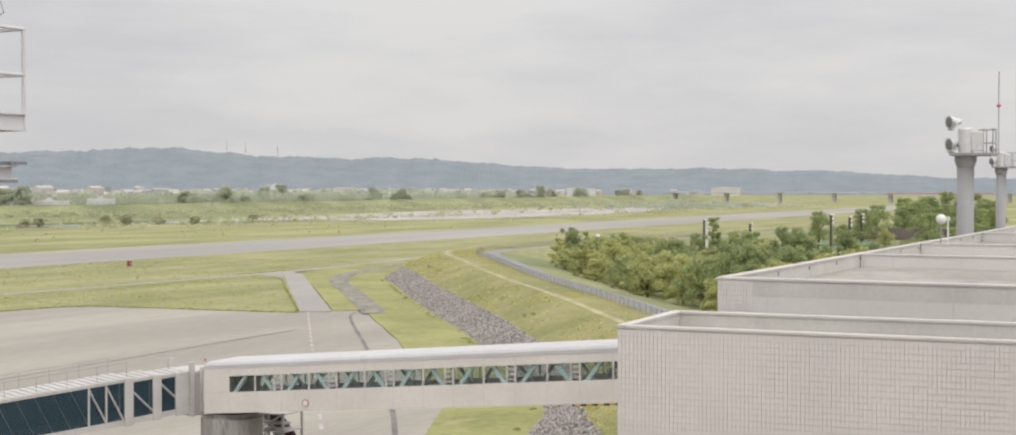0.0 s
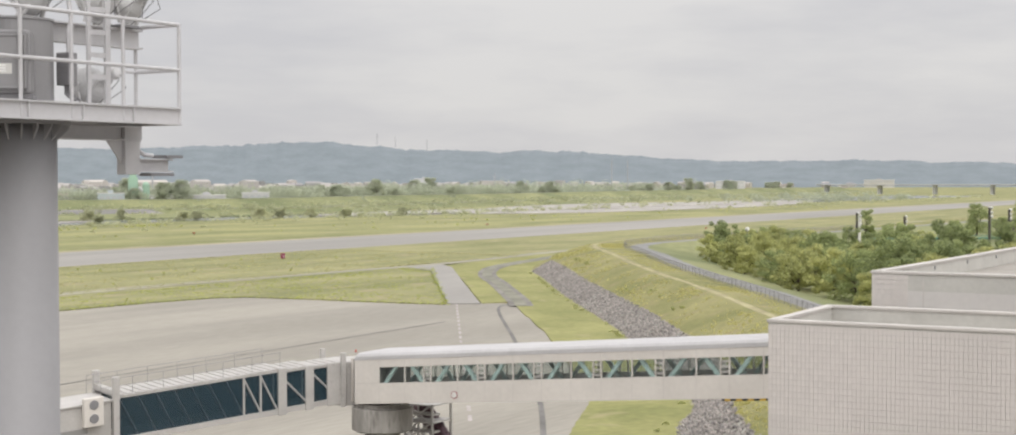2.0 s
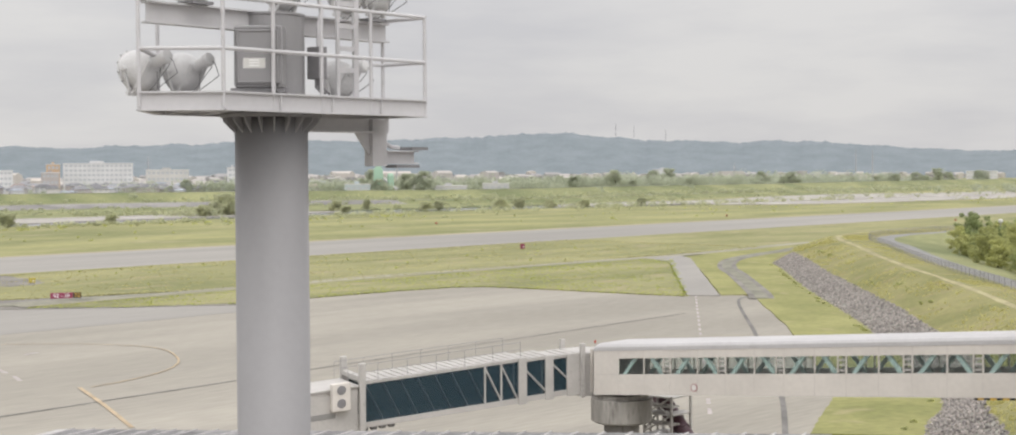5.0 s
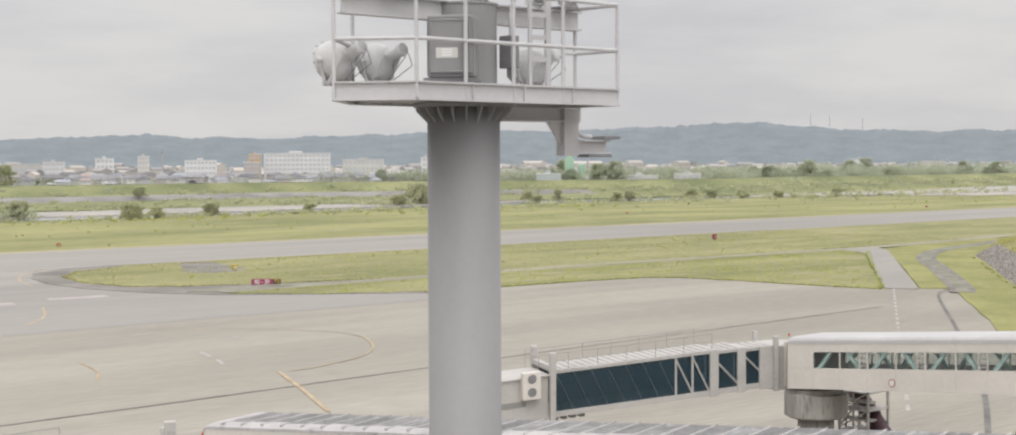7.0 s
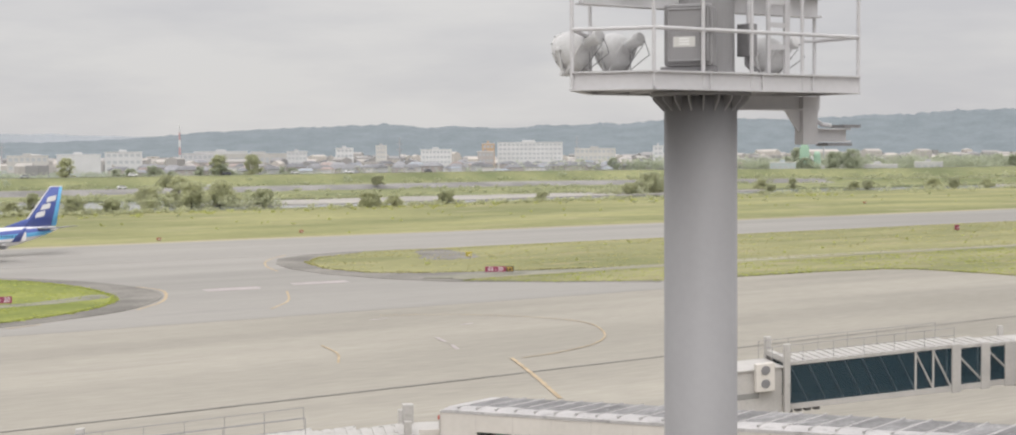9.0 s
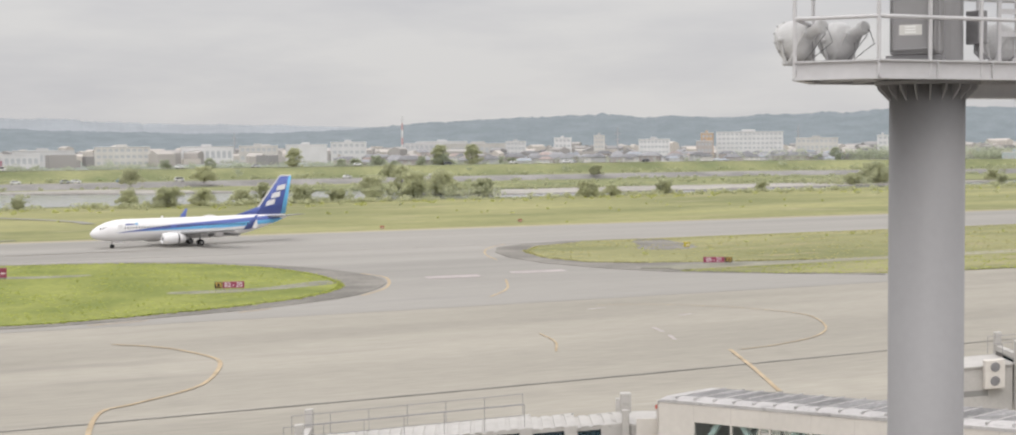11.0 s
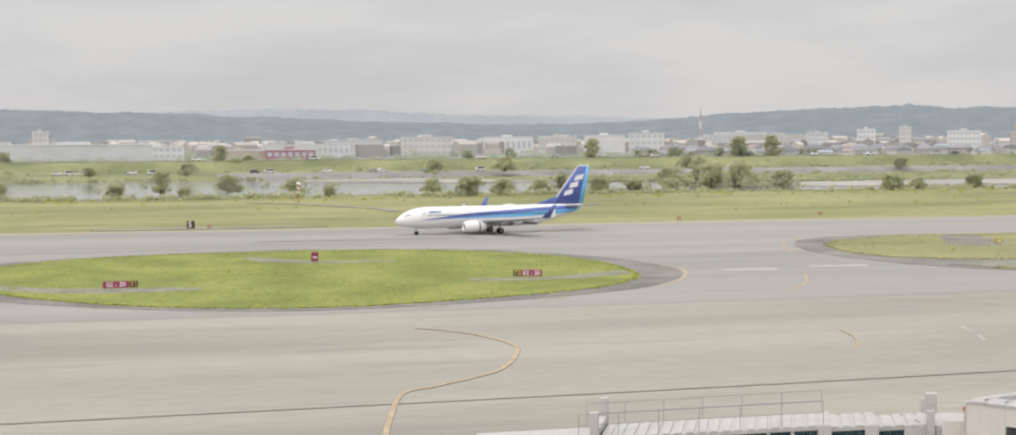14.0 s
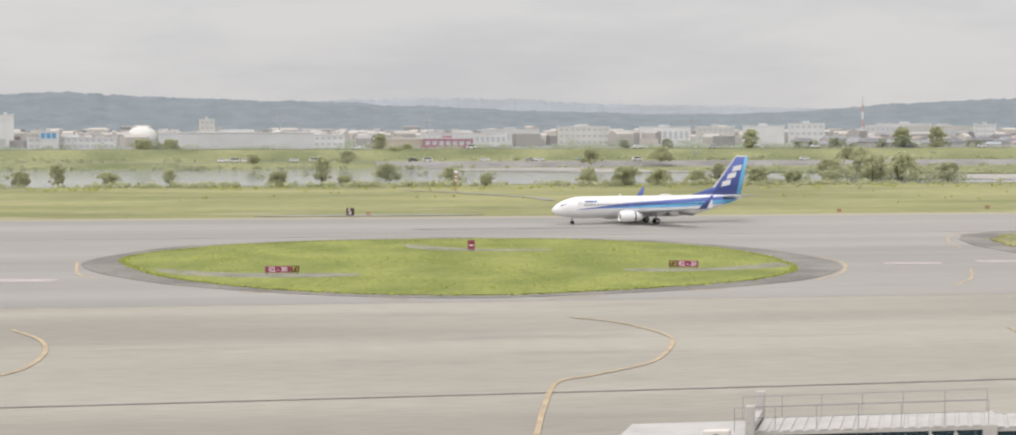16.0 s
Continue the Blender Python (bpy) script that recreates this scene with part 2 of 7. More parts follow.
# ---------------------------------------------------------------- mesh helpers
def part(name, bm, material, parent=None, label="", smooth=False, at=None):
    """Links a bmesh as one mesh object, under a thing where one is given."""
    me = bpy.data.meshes.new(name)
    bm.normal_update()
    if smooth:
        for f in bm.faces:
            f.smooth = True
    bm.to_mesh(me)
    bm.free()
    for one in material if isinstance(material, (list, tuple)) else (material,):
        me.materials.append(one)
    ob = new(name, me)
    if parent is not None:
        ob.parent = parent
    if at is not None:
        ob.matrix_basis = at
    if label:
        tagged(ob, label)
    return ob


def thing(name, m, label, category, group="", kind=""):
    ob = new(name)
    ob.matrix_basis = m
    ob.empty_display_size = 0.2
    return tagged(ob, label, category, group, kind)


def box(x0, x1, y0, y1, z0, z1, bevel=0.0, bm=None, m=None):
    bm = bm or bmesh.new()
    mid = Matrix.Translation(((x0 + x1) / 2, (y0 + y1) / 2, (z0 + z1) / 2)) @ Matrix.Diagonal((abs(x1 - x0), abs(y1 - y0), abs(z1 - z0), 1))
    made = bmesh.ops.create_cube(bm, size=1, matrix=(m or Matrix()) @ mid)["verts"]
    if bevel:
        edges = list({e for v in made for e in v.link_edges})
        bmesh.ops.bevel(bm, geom=edges, offset=bevel, segments=2, affect="EDGES", profile=0.6)
    return bm


def tube(a, b, r, r2=None, seg=12, bm=None, cap=True):
    bm = bm or bmesh.new()
    a, b = Vector(a), Vector(b)
    d = b - a
    m = Matrix.Translation((a + b) / 2) @ d.to_track_quat("Z", "Y").to_matrix().to_4x4()
    bmesh.ops.create_cone(bm, cap_ends=cap, segments=seg, radius1=r, radius2=r if r2 is None else r2, depth=d.length, matrix=m)
    return bm


def pipe(points, r, seg=8, bm=None):
    bm = bm or bmesh.new()
    for a, b in zip(points, points[1:]):
        tube(a, b, r, seg=seg, bm=bm)
    for p in points[1:-1]:
        bmesh.ops.create_uvsphere(bm, u_segments=seg, v_segments=6, radius=r, matrix=Matrix.Translation(p))
    return bm


def lathe(profile, seg=24, bm=None, m=None):
    """Turns (radius, height) pairs about z."""
    bm = bm or bmesh.new()
    rings = []
    for r, z in profile:
        rings.append([bm.verts.new((m or Matrix()) @ Vector((r * math.cos(a), r * math.sin(a), z))) for a in (2 * math.pi * i / seg for i in range(seg))])
    for p, q in zip(rings, rings[1:]):
        for i in range(seg):
            bm.faces.new((p[i], p[(i + 1) % seg], q[(i + 1) % seg], q[i]))
    for ring, flip in ((rings[0], True), (rings[-1], False)):
        bm.faces.new(ring[::-1] if flip else ring)
    return bm


def sheet(points, z, thick=0.0, bm=None):
    """A flat outline at height z, with sides down to z - thick."""
    bm = bm or bmesh.new()
    top = [bm.verts.new((x, y, z)) for x, y in points]
    face = bm.faces.new(top)
    face.normal_update()
    if face.normal.z < 0:
        face.normal_flip()
    if thick:
        low = [bm.verts.new((x, y, z - thick)) for x, y in points]
        for i in range(len(top)):
            j = (i + 1) % len(top)
            bm.faces.new((top[i], top[j], low[j], low[i]))
        bmesh.ops.recalc_face_normals(bm, faces=bm.faces[:])
    return bm


def smooth_outline(points, n=8):
    """A closed Catmull-Rom curve through the points."""
    out, k = [], len(points)
    for i in range(k):
        p0, p1, p2, p3 = (Vector(points[(i + j) % k]) for j in (-1, 0, 1, 2))
        for s in range(n):
            t = s / n
            out.append(tuple(0.5 * (2 * p1 + (p2 - p0) * t + (2 * p0 - 5 * p1 + 4 * p2 - p3) * t * t + (3 * p1 - p0 - 3 * p2 + p3) * t ** 3)))
    return out


def smooth_line(points, n=8):
    pts = [Vector(p) for p in points]
    pts = [2 * pts[0] - pts[1], *pts, 2 * pts[-1] - pts[-2]]
    out = []
    for p0, p1, p2, p3 in zip(pts, pts[1:], pts[2:], pts[3:]):
        for s in range(n):
            t = s / n
            out.append(0.5 * (2 * p1 + (p2 - p0) * t + (2 * p0 - 5 * p1 + 4 * p2 - p3) * t * t + (3 * p1 - p0 - 3 * p2 + p3) * t ** 3))
    return [*out, pts[-2]]


def ribbon(points, width, z, bm=None, n=8):
    """A strip of constant width along a smooth line on the ground."""
    bm = bm or bmesh.new()
    line = smooth_line([(x, y, 0) for x, y in points], n) if len(points) > 2 else [Vector((x, y, 0)) for x, y in points]
    pairs = []
    for i, p in enumerate(line):
        d = (line[min(i + 1, len(line) - 1)] - line[max(i - 1, 0)]).normalized()
        side = Vector((-d.y, d.x, 0)) * width / 2
        pairs.append([bm.verts.new((p + side * s) + Vector((0, 0, z))) for s in (1, -1)])
    for a, b in zip(pairs, pairs[1:]):
        bm.faces.new((a[0], a[1], b[1], b[0]))
    return bm


def ragged(points, amount, step, seed=0):
    """An outline cut into short steps and made uneven."""
    rng, out = random.Random(seed), []
    for a, b in zip(points, [*points[1:], points[0]]):
        a, b = Vector(a[:2]), Vector(b[:2])
        n = max(1, int((b - a).length / step))
        for i in range(n):
            p = a.lerp(b, i / n)
            k = noise.noise(Vector((p.x * 0.13, p.y * 0.13, seed))) * amount * 1.6 + rng.uniform(-amount, amount) * 0.4
            q = Vector((-(b - a).y, (b - a).x)).normalized()
            out.append(tuple(p + q * k))
    return out


# ---------------------------------------------------------------- ground
def grid_sheet(name, xs, ys, z, material, label, category):
    bm = bmesh.new()
    rows = [[bm.verts.new((x, y, z)) for x in xs] for y in ys]
    for a, b in zip(rows, rows[1:]):
        for i in range(len(xs) - 1):
            bm.faces.new((a[i], a[i + 1], b[i + 1], b[i]))
    return tagged(part(name, bm, material), label, category, kind="structure")


grid_sheet("ground", [-4800, -1200, -300, 0, 300, 1200, 4800], [-4800, -600, -100, 300, 900, 2000, 4800], -0.12, M_FIELD, "pale green grassy river plain", "ground")

# apron: one concrete sheet from the terminal to the taxiway edge
apron = sheet([(-400, -60), (70, -60), (87, 48.9), (103.4, 56.3), (141.6, 82.5), (178.2, 108.5), (177, 118), (172.2, 117.6), (170.4, 129), (169.6, 140.6), (167.6, 151.4), (163.4, 154.4), (154, 156), (138, 157), (124, 158.8), (60, 178), (-400, 178)], -0.02, 0.3)
tagged(part("apron", apron, M_CONC), "pale grey concrete airport apron with streaky stains", "apron", kind="structure")
# taxiway throats and the runway
tagged(part("taxiway", sheet(ragged([(-400, 146.5), (60, 147), (126, 148), (128, 178), (140, 237), (-400, 237)], 0.2, 3, 31), 0.0, 0.3), M_ASPH), "worn grey asphalt taxiway beside the runway", "taxiway", kind="structure")
tagged(part("runway", sheet([(-900, 235), (1500, 235), (1500, 282), (-900, 282)], 0.03, 0.3), M_ASPH), "long straight grey asphalt runway", "runway", kind="structure")
tagged(part("runway_verge", sheet(ragged([(-900, 282.2), (1500, 282.2), (1500, 286.5), (-900, 286.5)], 0.4, 18, 2), 0.0, 0.2), mat("dry_verge", (0.34, 0.30, 0.21), 0.9, var=0.15, scale=0.05, fine=20, space="World", stretch=(0.3, 2, 1))), "dry pale verge along the runway edge", "verge", kind="structure")


def grass_patch(name, outline, material, label, lift=0.18, seed=1):
    return tagged(part(name, sheet(ragged(outline, 0.16, 1.2, seed), lift * 0.6, 0.4), material), label, "grass", kind="structure")


# the oval island between the two taxiways, with its dark shoulder
oval_out = smooth_outline([(-31.1, 195.8), (-27.4, 209), (-19.5, 221), (-0.7, 229.2), (21.4, 231.4), (43.8, 225.2), (56.4, 213), (63.2, 197), (63.8, 180), (55.6, 165.2), (45.2, 157.8), (33.4, 153.2), (15.2, 149.8), (-0.5, 154.2), (-14.5, 164), (-22.5, 173.3), (-28.6, 184)], 6)
tagged(part("island_shoulder", sheet(oval_out, 0.06, 0.2), M_SHOULDER), "dark asphalt shoulder round the grass oval", "shoulder", kind="structure")
oval_in = smooth_outline([(-26.6, 198), (-23.2, 209.6), (-14.8, 219.8), (-0.7, 226.2), (21.1, 228), (38.6, 223.8), (52, 212.4), (57.6, 196), (57.0, 178), (51.4, 167.4), (42.2, 160.2), (28, 154.4), (15.4, 152), (-0.5, 156.6), (-12.7, 167.0), (-20.6, 178.6)], 6)
grass_patch("island_grass", oval_in, M_LUSH, "bright green mown grass oval", seed=4)
# the long grass field to the far side of the second taxiway
tagged(part("field_shoulder", sheet([(133, 236.5), (118, 236.6), (108, 233.5), (100.5, 227.5), (96, 218), (93.6, 208), (93.6, 195), (97, 182), (102, 173.3), (112, 165), (124, 155.8), (129, 170), (118, 190), (112, 214)], 0.06, 0.2), M_SHOULDER), "dark asphalt shoulder of the taxiway curve", "shoulder", kind="structure")
grass_patch("runway_field", [(117, 230.5), (107.5, 226), (101, 217.5), (97.8, 204), (99.8, 193), (106, 188.2), (118, 183.6), (142, 178.4), (250, 177.5), (400, 176), (900, 174), (1500, 174), (1500, 234.6), (140, 234.6), (120, 234.6)], M_GRASS, "long mown grass field along the runway", seed=7)
grass_patch("wedge_grass", [(104, 173.4), (113, 165), (124, 158.0), (138, 156.3), (154, 155.2), (163, 153.6), (167, 150.5), (168.8, 140.5), (169.6, 129), (171.6, 117.2), (199.4, 138.2), (233.6, 163.8), (240, 175), (236, 177), (180, 177), (110, 177)], M_GRASS, "bright grass wedge beside the apron", seed=9)
tagged(part("perimeter_road", ribbon([(104, 176.6), (140, 177.8), (178, 178.2), (215, 176.4), (247, 174.4), (275, 175.8), (300, 178.5), (330, 179.5), (420, 178), (600, 176)], 4.0, 0.135), mat("dusty_road", (0.295, 0.28, 0.215), 0.9, var=0.14, scale=0.1, fine=14, space="World", stretch=(0.3, 1.6, 1))), "dusty grey perimeter road through the grass", "road", kind="structure")
tagged(part("service_road", sheet([(172.3, 117.4), (199.8, 138), (234, 163.5), (239, 172.5), (251, 172.5), (244.4, 165.7), (216, 144.5), (174.7, 113.6)], 0.125, 0.2), M_ASPH), "grey paved service road through the grass", "road", kind="structure")
tagged(part("curved_drain", ribbon([(174, 106.4), (181.5, 111.6), (196, 122.4), (212, 134.5), (224, 144), (236, 151.8), (248, 157.8), (262, 162.2), (278, 165.4), (298, 170.5), (320, 174)], 3.4, 0.122), M_SHOULDER), "dark curved vehicle track in the grass", "path", kind="structure")
tagged(part("track_bed", ribbon([(174, 106.4), (181.5, 111.6), (196, 122.4), (212, 134.5), (224, 144), (236, 151.8), (248, 157.8), (262, 162.2), (278, 165.4), (298, 170.5), (320, 174)], 1.7, 0.128), mat("track_middle", (0.215, 0.21, 0.165), 0.9, var=0.2, scale=0.2, fine=9, space="World")), "pale worn middle of the curved track", "path", kind="structure")

grass_patch("bank_foot_grass", [(87, 49.5), (92, 42), (108, 49.5), (148, 75.5), (196, 110), (240, 142), (258, 152), (276, 156), (298, 156), (330, 151), (520, 138), (520, 178), (300, 178), (250, 171), (216, 144.3), (176, 114.2), (179.5, 111.2), (170.8, 104.9), (142, 83.2), (104, 57.0)], M_VERGE, "strip of dry yellowish grass at the foot of the bank", seed=12, lift=0.14)

# oval island's paved aprons round the signs, paint and joints
for k, pts in enumerate(([(-20.5, 184), (-10, 178), (0, 176.5), (4, 174), (-1, 172.2), (-9, 172.4), (-17, 177)], [(36, 177.5), (47, 177.5), (56, 183), (56.5, 178.5), (47, 174.4), (37, 174.4)], [(11, 219), (17, 212), (24, 208), (31, 207), (29, 204.8), (19, 205.6), (12, 211)])):
    tagged(part("sign_pad", sheet(ragged(smooth_outline(pts, 5), 0.45, 0.9, 60 + k), 0.116, 0.1), M_PAD), "grey gravel strip in the grass oval", "path", kind="structure")
tagged(part("sign_pad", sheet(ragged(smooth_outline([(131.5, 234), (134, 226), (128, 208.5), (119.5, 210.5), (124, 222)], 4), 0.9, 1.2, 44), 0.112, 0.1), M_SHOULDER), "worn grey patch in the grass tip", "path", kind="structure")
tagged(part("sign_pad", sheet(ragged(smooth_outline([(101, 180), (112, 182), (124, 180.4), (133, 178.6), (119, 176.6), (106, 176.4)], 5), 0.5, 1.0, 66), 0.138, 0.1), M_PAD), "grey gravel strip round a taxiway sign", "path", kind="structure")


def paint(name, bm, material, label):
    return tagged(part(name, bm, material), label, "road marking", kind="structure")


paint("joint_line", ribbon([(-150, 91), (5, 95.6), (50, 97.4), (80, 99.4), (151, 103.3)], 0.3, 0.012), M_TAR, "dark tarred joint across the apron")
paint("joint_line", ribbon([(178, 110.5), (169, 107), (139, 86), (118, 71.5), (100, 59.4), (84.7, 50)], 0.42, 0.012), M_TAR, "dark tarred joint along the apron edge")
yellow = [
    ([(21.8, 133.7), (24.5, 131), (26.5, 127.2), (28, 121), (27.2, 116.1), (24.5, 109), (21.9, 105.5), (18, 102), (15.3, 99.5), (13, 90), (11.7, 83.4), (9, 70)], 0.36),
    ([(68.2, 106), (64, 96), (59.8, 86.6)], 0.36), ([(74.5, 142), (81, 138.5), (86.4, 132), (88.6, 124), (84.8, 115.3), (79.5, 109.6), (73.1, 106.5), (69, 105.6)], 0.2), ([(58.5, 122.9), (57.3, 117.2), (54.7, 111.7)], 0.2),
    ([(-26.9, 131), (-23.5, 124.8), (-21.8, 117.6), (-21.8, 110.4), (-22.9, 107.2)], 0.4),
    ([(55.0, 163.2), (61.0, 171.6), (65.3, 183.8), (64.5, 191.5)], 0.4), ([(-32, 195.8), (-29.6, 181), (-26.7, 174.8)], 0.4), ([(90, 203.8), (93, 215), (98.1, 226), (106, 236.0)], 0.35), ([(78.1, 174), (73.1, 162.6), (67.6, 155)], 0.3),
    ([(14, 250.2), (52, 250.6)], 0.8), ([(-9, 168 - 9), (-6, 166 - 9)], 0.4), ([(4, 150.6), (8, 149.6)], 0.4), ([(22, 149.0), (28, 150.3)], 0.4), ([(38, 153.2), (42, 155)], 0.4)]
for pts, wide in yellow:
    paint("yellow_line", ribbon(pts, wide, 0.03), M_YEL, "worn yellow taxiway guide line")
for x0, x1, y0, y1 in ((69.6, 77, 179.2, 182.2), (82.5, 90.5, 181, 183.8), (-38, -31, 171.2, 174.4)):
    paint("runway_hold_patch", sheet([(x0, y0 + 0.6), (x1, y0), (x1 + 0.6, y1), (x0 + 0.6, y1 + 0.4)], 0.03), M_WHITE_LINE, "faded pale painted patch on the taxiway")
for i in range(22):
    a, b = Vector((172.9, 116.4)), Vector((88, 58))
    p, q = a.lerp(b, i / 22), a.lerp(b, (i + 0.55) / 22)
    paint("white_dash", ribbon([tuple(p), tuple(q)], 0.3, 0.012), M_WHITE_LINE, "white dashed apron edge line")
for pts in ([(70, 122), (68.5, 116.5), (66.5, 111.5)], [(79, 130), (76, 129)], [(74, 139), (70, 138.6)]):
    for a, b in zip(pts, pts[1:]):
        paint("white_dash", ribbon([a, tuple(Vector(a).lerp(Vector(b), 0.6))], 0.4, 0.012), M_WHITE_LINE, "short worn white apron dash")

# ---------------------------------------------------------------- river, far bank and levees
river = sheet(ragged([(-900, 440), (-60, 436), (60, 447), (200, 440), (330, 452), (480, 455), (620, 425), (800, 405), (1500, 380), (1500, 470), (760, 482), (640, 500), (520, 585), (420, 625), (300, 624), (100, 615), (-100, 614), (-900, 614)], 4, 12, 5), -0.06)
tagged(part("river", river, M_WATER), "wide pale river reflecting an overcast sky", "water", kind="structure")
for k, pts in enumerate(([(50, 585), (80, 560), (120, 548), (150, 552), (150, 600), (110, 606), (70, 602)], [(560, 452), (640, 432), (760, 420), (1000, 412), (1000, 450), (760, 470), (600, 480)], [(180, 478), (240, 462), (320, 466), (430, 478), (440, 492), (330, 512), (230, 506)])):
    tagged(part("gravel_bar", sheet(ragged(smooth_outline(pts, 5), 2, 6, 20 + k), 0.25, 0.5), M_GRAVEL), "pale river gravel bar", "gravel", kind="structure")
tagged(part("gravel_bar", sheet(ragged(smooth_outline([(640, 424), (668, 384), (740, 368), (860, 362), (1000, 380), (1160, 440), (1010, 486), (930, 512), (800, 500), (700, 460)], 5), 3, 8, 29), 0.1, 0.5), M_GRAVEL), "broad pale gravel bar beside the river bend", "gravel", kind="structure")


tagged(part("river_bench", sheet(ragged(smooth_outline([(112, 612), (140, 556), (200, 534), (300, 512), (420, 504), (540, 484), (628, 486), (612, 516), (520, 590), (430, 628), (300, 626), (180, 618)], 5), 3, 7, 41), 0.3, 0.6), M_FARLEVEE), "low green river bench below the revetment", "ground", kind="structure")
CREST = [(-1200, 680), (0, 680), (300, 690), (420, 690), (520, 650), (620, 585), (700, 582), (770, 594), (950, 592), (1150, 612), (1800, 640)]


def crest(x):
    return float(np.interp(x, [c[0] for c in CREST], [c[1] for c in CREST]))


def levee(name, x0, x1, profile, material, label, category, n=90, wob=0.4):
    """A bank along the levee line from a cross-section of (offset, z)."""
    bm = bmesh.new()
    rows = []
    for i in range(n + 1):
        x = x0 + (x1 - x0) * i / n
        rows.append([bm.verts.new((x, crest(x) + y + wob * noise.noise((x * 0.02, y * 0.1, 3)), z + 0.3 * wob * noise.noise((x * 0.03, y * 0.2, 8)))) for y, z in profile])
    for a, b in zip(rows, rows[1:]):
        for j in range(len(profile) - 1):
            bm.faces.new((a[j], b[j], b[j + 1], a[j + 1]))
    bmesh.ops.recalc_face_normals(bm, faces=bm.faces[:])
    return tagged(part(name, bm, material, smooth=True), label, category, kind="structure")


levee("far_bank", -1200, 1800, [(-78, -0.4), (-68, 0.0), (-64, 0.2), (-52, 1.9), (-50, 2.1), (-38, 2.15), (-20, 3.0), (-4, 6.7), (4, 6.9), (26, 4.3), (34, 4.0)], M_FARLEVEE, "long green grassed flood levee across the river", "levee")
# town ground in a grey that has the distance haze mixed in
levee("town_plain", -1200, 1800, [(33, 4.02), (300, 4.0), (1200, 4.0), (2300, 4.0)], mat("haze_paled_ground", (0.25, 0.27, 0.24), 0.95, var=0.12, scale=0.01, fine=20, space="World", stain=(0.19, 0.23, 0.17), stain_at=0.54), "built-up plain behind the levee, paled by painted haze", "ground", n=40)
levee("riverside_road", -1200, 1800, [(-49, 2.2), (-42.5, 2.22)], M_STRIP, "grey riverside road on the far bank", "road", wob=0.05)
levee("levee_road", -1200, 1800, [(-1.8, 6.92), (2.2, 6.98)], M_STRIP, "grey road on the levee crest", "road", wob=0.05)
levee("revetment", 20, 560, [(-67, -0.2), (-65, 0.3), (-55, 2.1), (-50, 2.3)], M_REVET, "sloping grey concrete river revetment", "revetment", n=40, wob=0.1)

# ---------------------------------------------------------------- near levee with riprap foot
TOE = smooth_line([(60, 24, 0), (91, 43.4, 0), (107.6, 50.2, 0), (146.9, 76.5, 0), (161.9, 87.4, 0), (194.6, 111.8, 0), (226, 134, 0), (243, 146.5, 0), (258, 154.5, 0), (276, 158.5, 0), (298, 158, 0), (330, 153, 0), (400, 146, 0), (520, 140, 0)], 6)
BANK = [(0.0, -0.1), (3.8, 2.0), (5.4, 2.7), (7.4, 3.5), (9.4, 4.2), (10.7, 4.5), (11.4, 4.52), (13.4, 4.45), (15.8, 4.25), (17.0, 4.22), (19.8, 4.2), (23.2, 3.6), (29.0, 2.4), (60.0, 2.0), (110.0, 2.0)]


def bank_point(i, off, z):
    d = (TOE[min(i + 1, len(TOE) - 1)] - TOE[max(i - 1, 0)]).normalized()
    grow = 1 + 0.2 * min(1.0, max(0.0, (TOE[i].x - 180) / 70))
    p = TOE[i] + Vector((d.y, -d.x, 0)) * (off if off < 4 else 4 + (off - 4) * grow)
    return Vector((p.x, p.y, z))


RIPRAP_END = next(i for i, p in enumerate(TOE) if p.x > 240.5)


def bank_strip(name, first, last, material, label, category, lift=0.0, start=0, stop=None):
    bm = bmesh.new()
    rows = [[bm.verts.new(bank_point(i, o, z + lift + 0.12 * noise.noise((TOE[i].x * 0.15, o, 2)))) for o, z in BANK[first:last + 1]] for i in range(start, len(TOE) if stop is None else stop)]
    for a, b in zip(rows, rows[1:]):
        for j in range(len(a) - 1):
            bm.faces.new((a[j], a[j + 1], b[j + 1], b[j]))
    bmesh.ops.recalc_face_normals(bm, faces=bm.faces[:])
    for f in bm.faces:
        if f.normal.z < 0:
            f.normal_flip()
    return tagged(part(name, bm, material, smooth=True), label, category, kind="structure")


bank_strip("riprap_bed", 0, 1, M_STRIP, "grey stone bed of the bank foot", "bank", stop=RIPRAP_END + 1)
bank_strip("levee_foot", 0, 1, M_LEVEE, "grassy rounded end of the near levee", "levee", start=RIPRAP_END)
bank_strip("levee_slope", 1, 5, M_LEVEE, "dry grassy slope of the near levee", "levee")
bank_strip("levee_path", 5, 6, mat("worn_path", (0.335, 0.30, 0.175), 0.95, var=0.2, scale=0.3, space="World"), "worn earth path on the levee crest", "path")
bank_strip("levee_back", 6, 9, M_LEVEE, "grassy back of the near levee", "levee")
bank_strip("levee_road", 9, 10, mat("levee_asphalt", (0.235, 0.232, 0.228), 0.9, var=0.1, scale=0.2, space="World"), "grey asphalt road behind the levee", "road")
bank_strip("park_ground", 10, 14, M_FARLEVEE, "green park ground behind the levee", "ground")

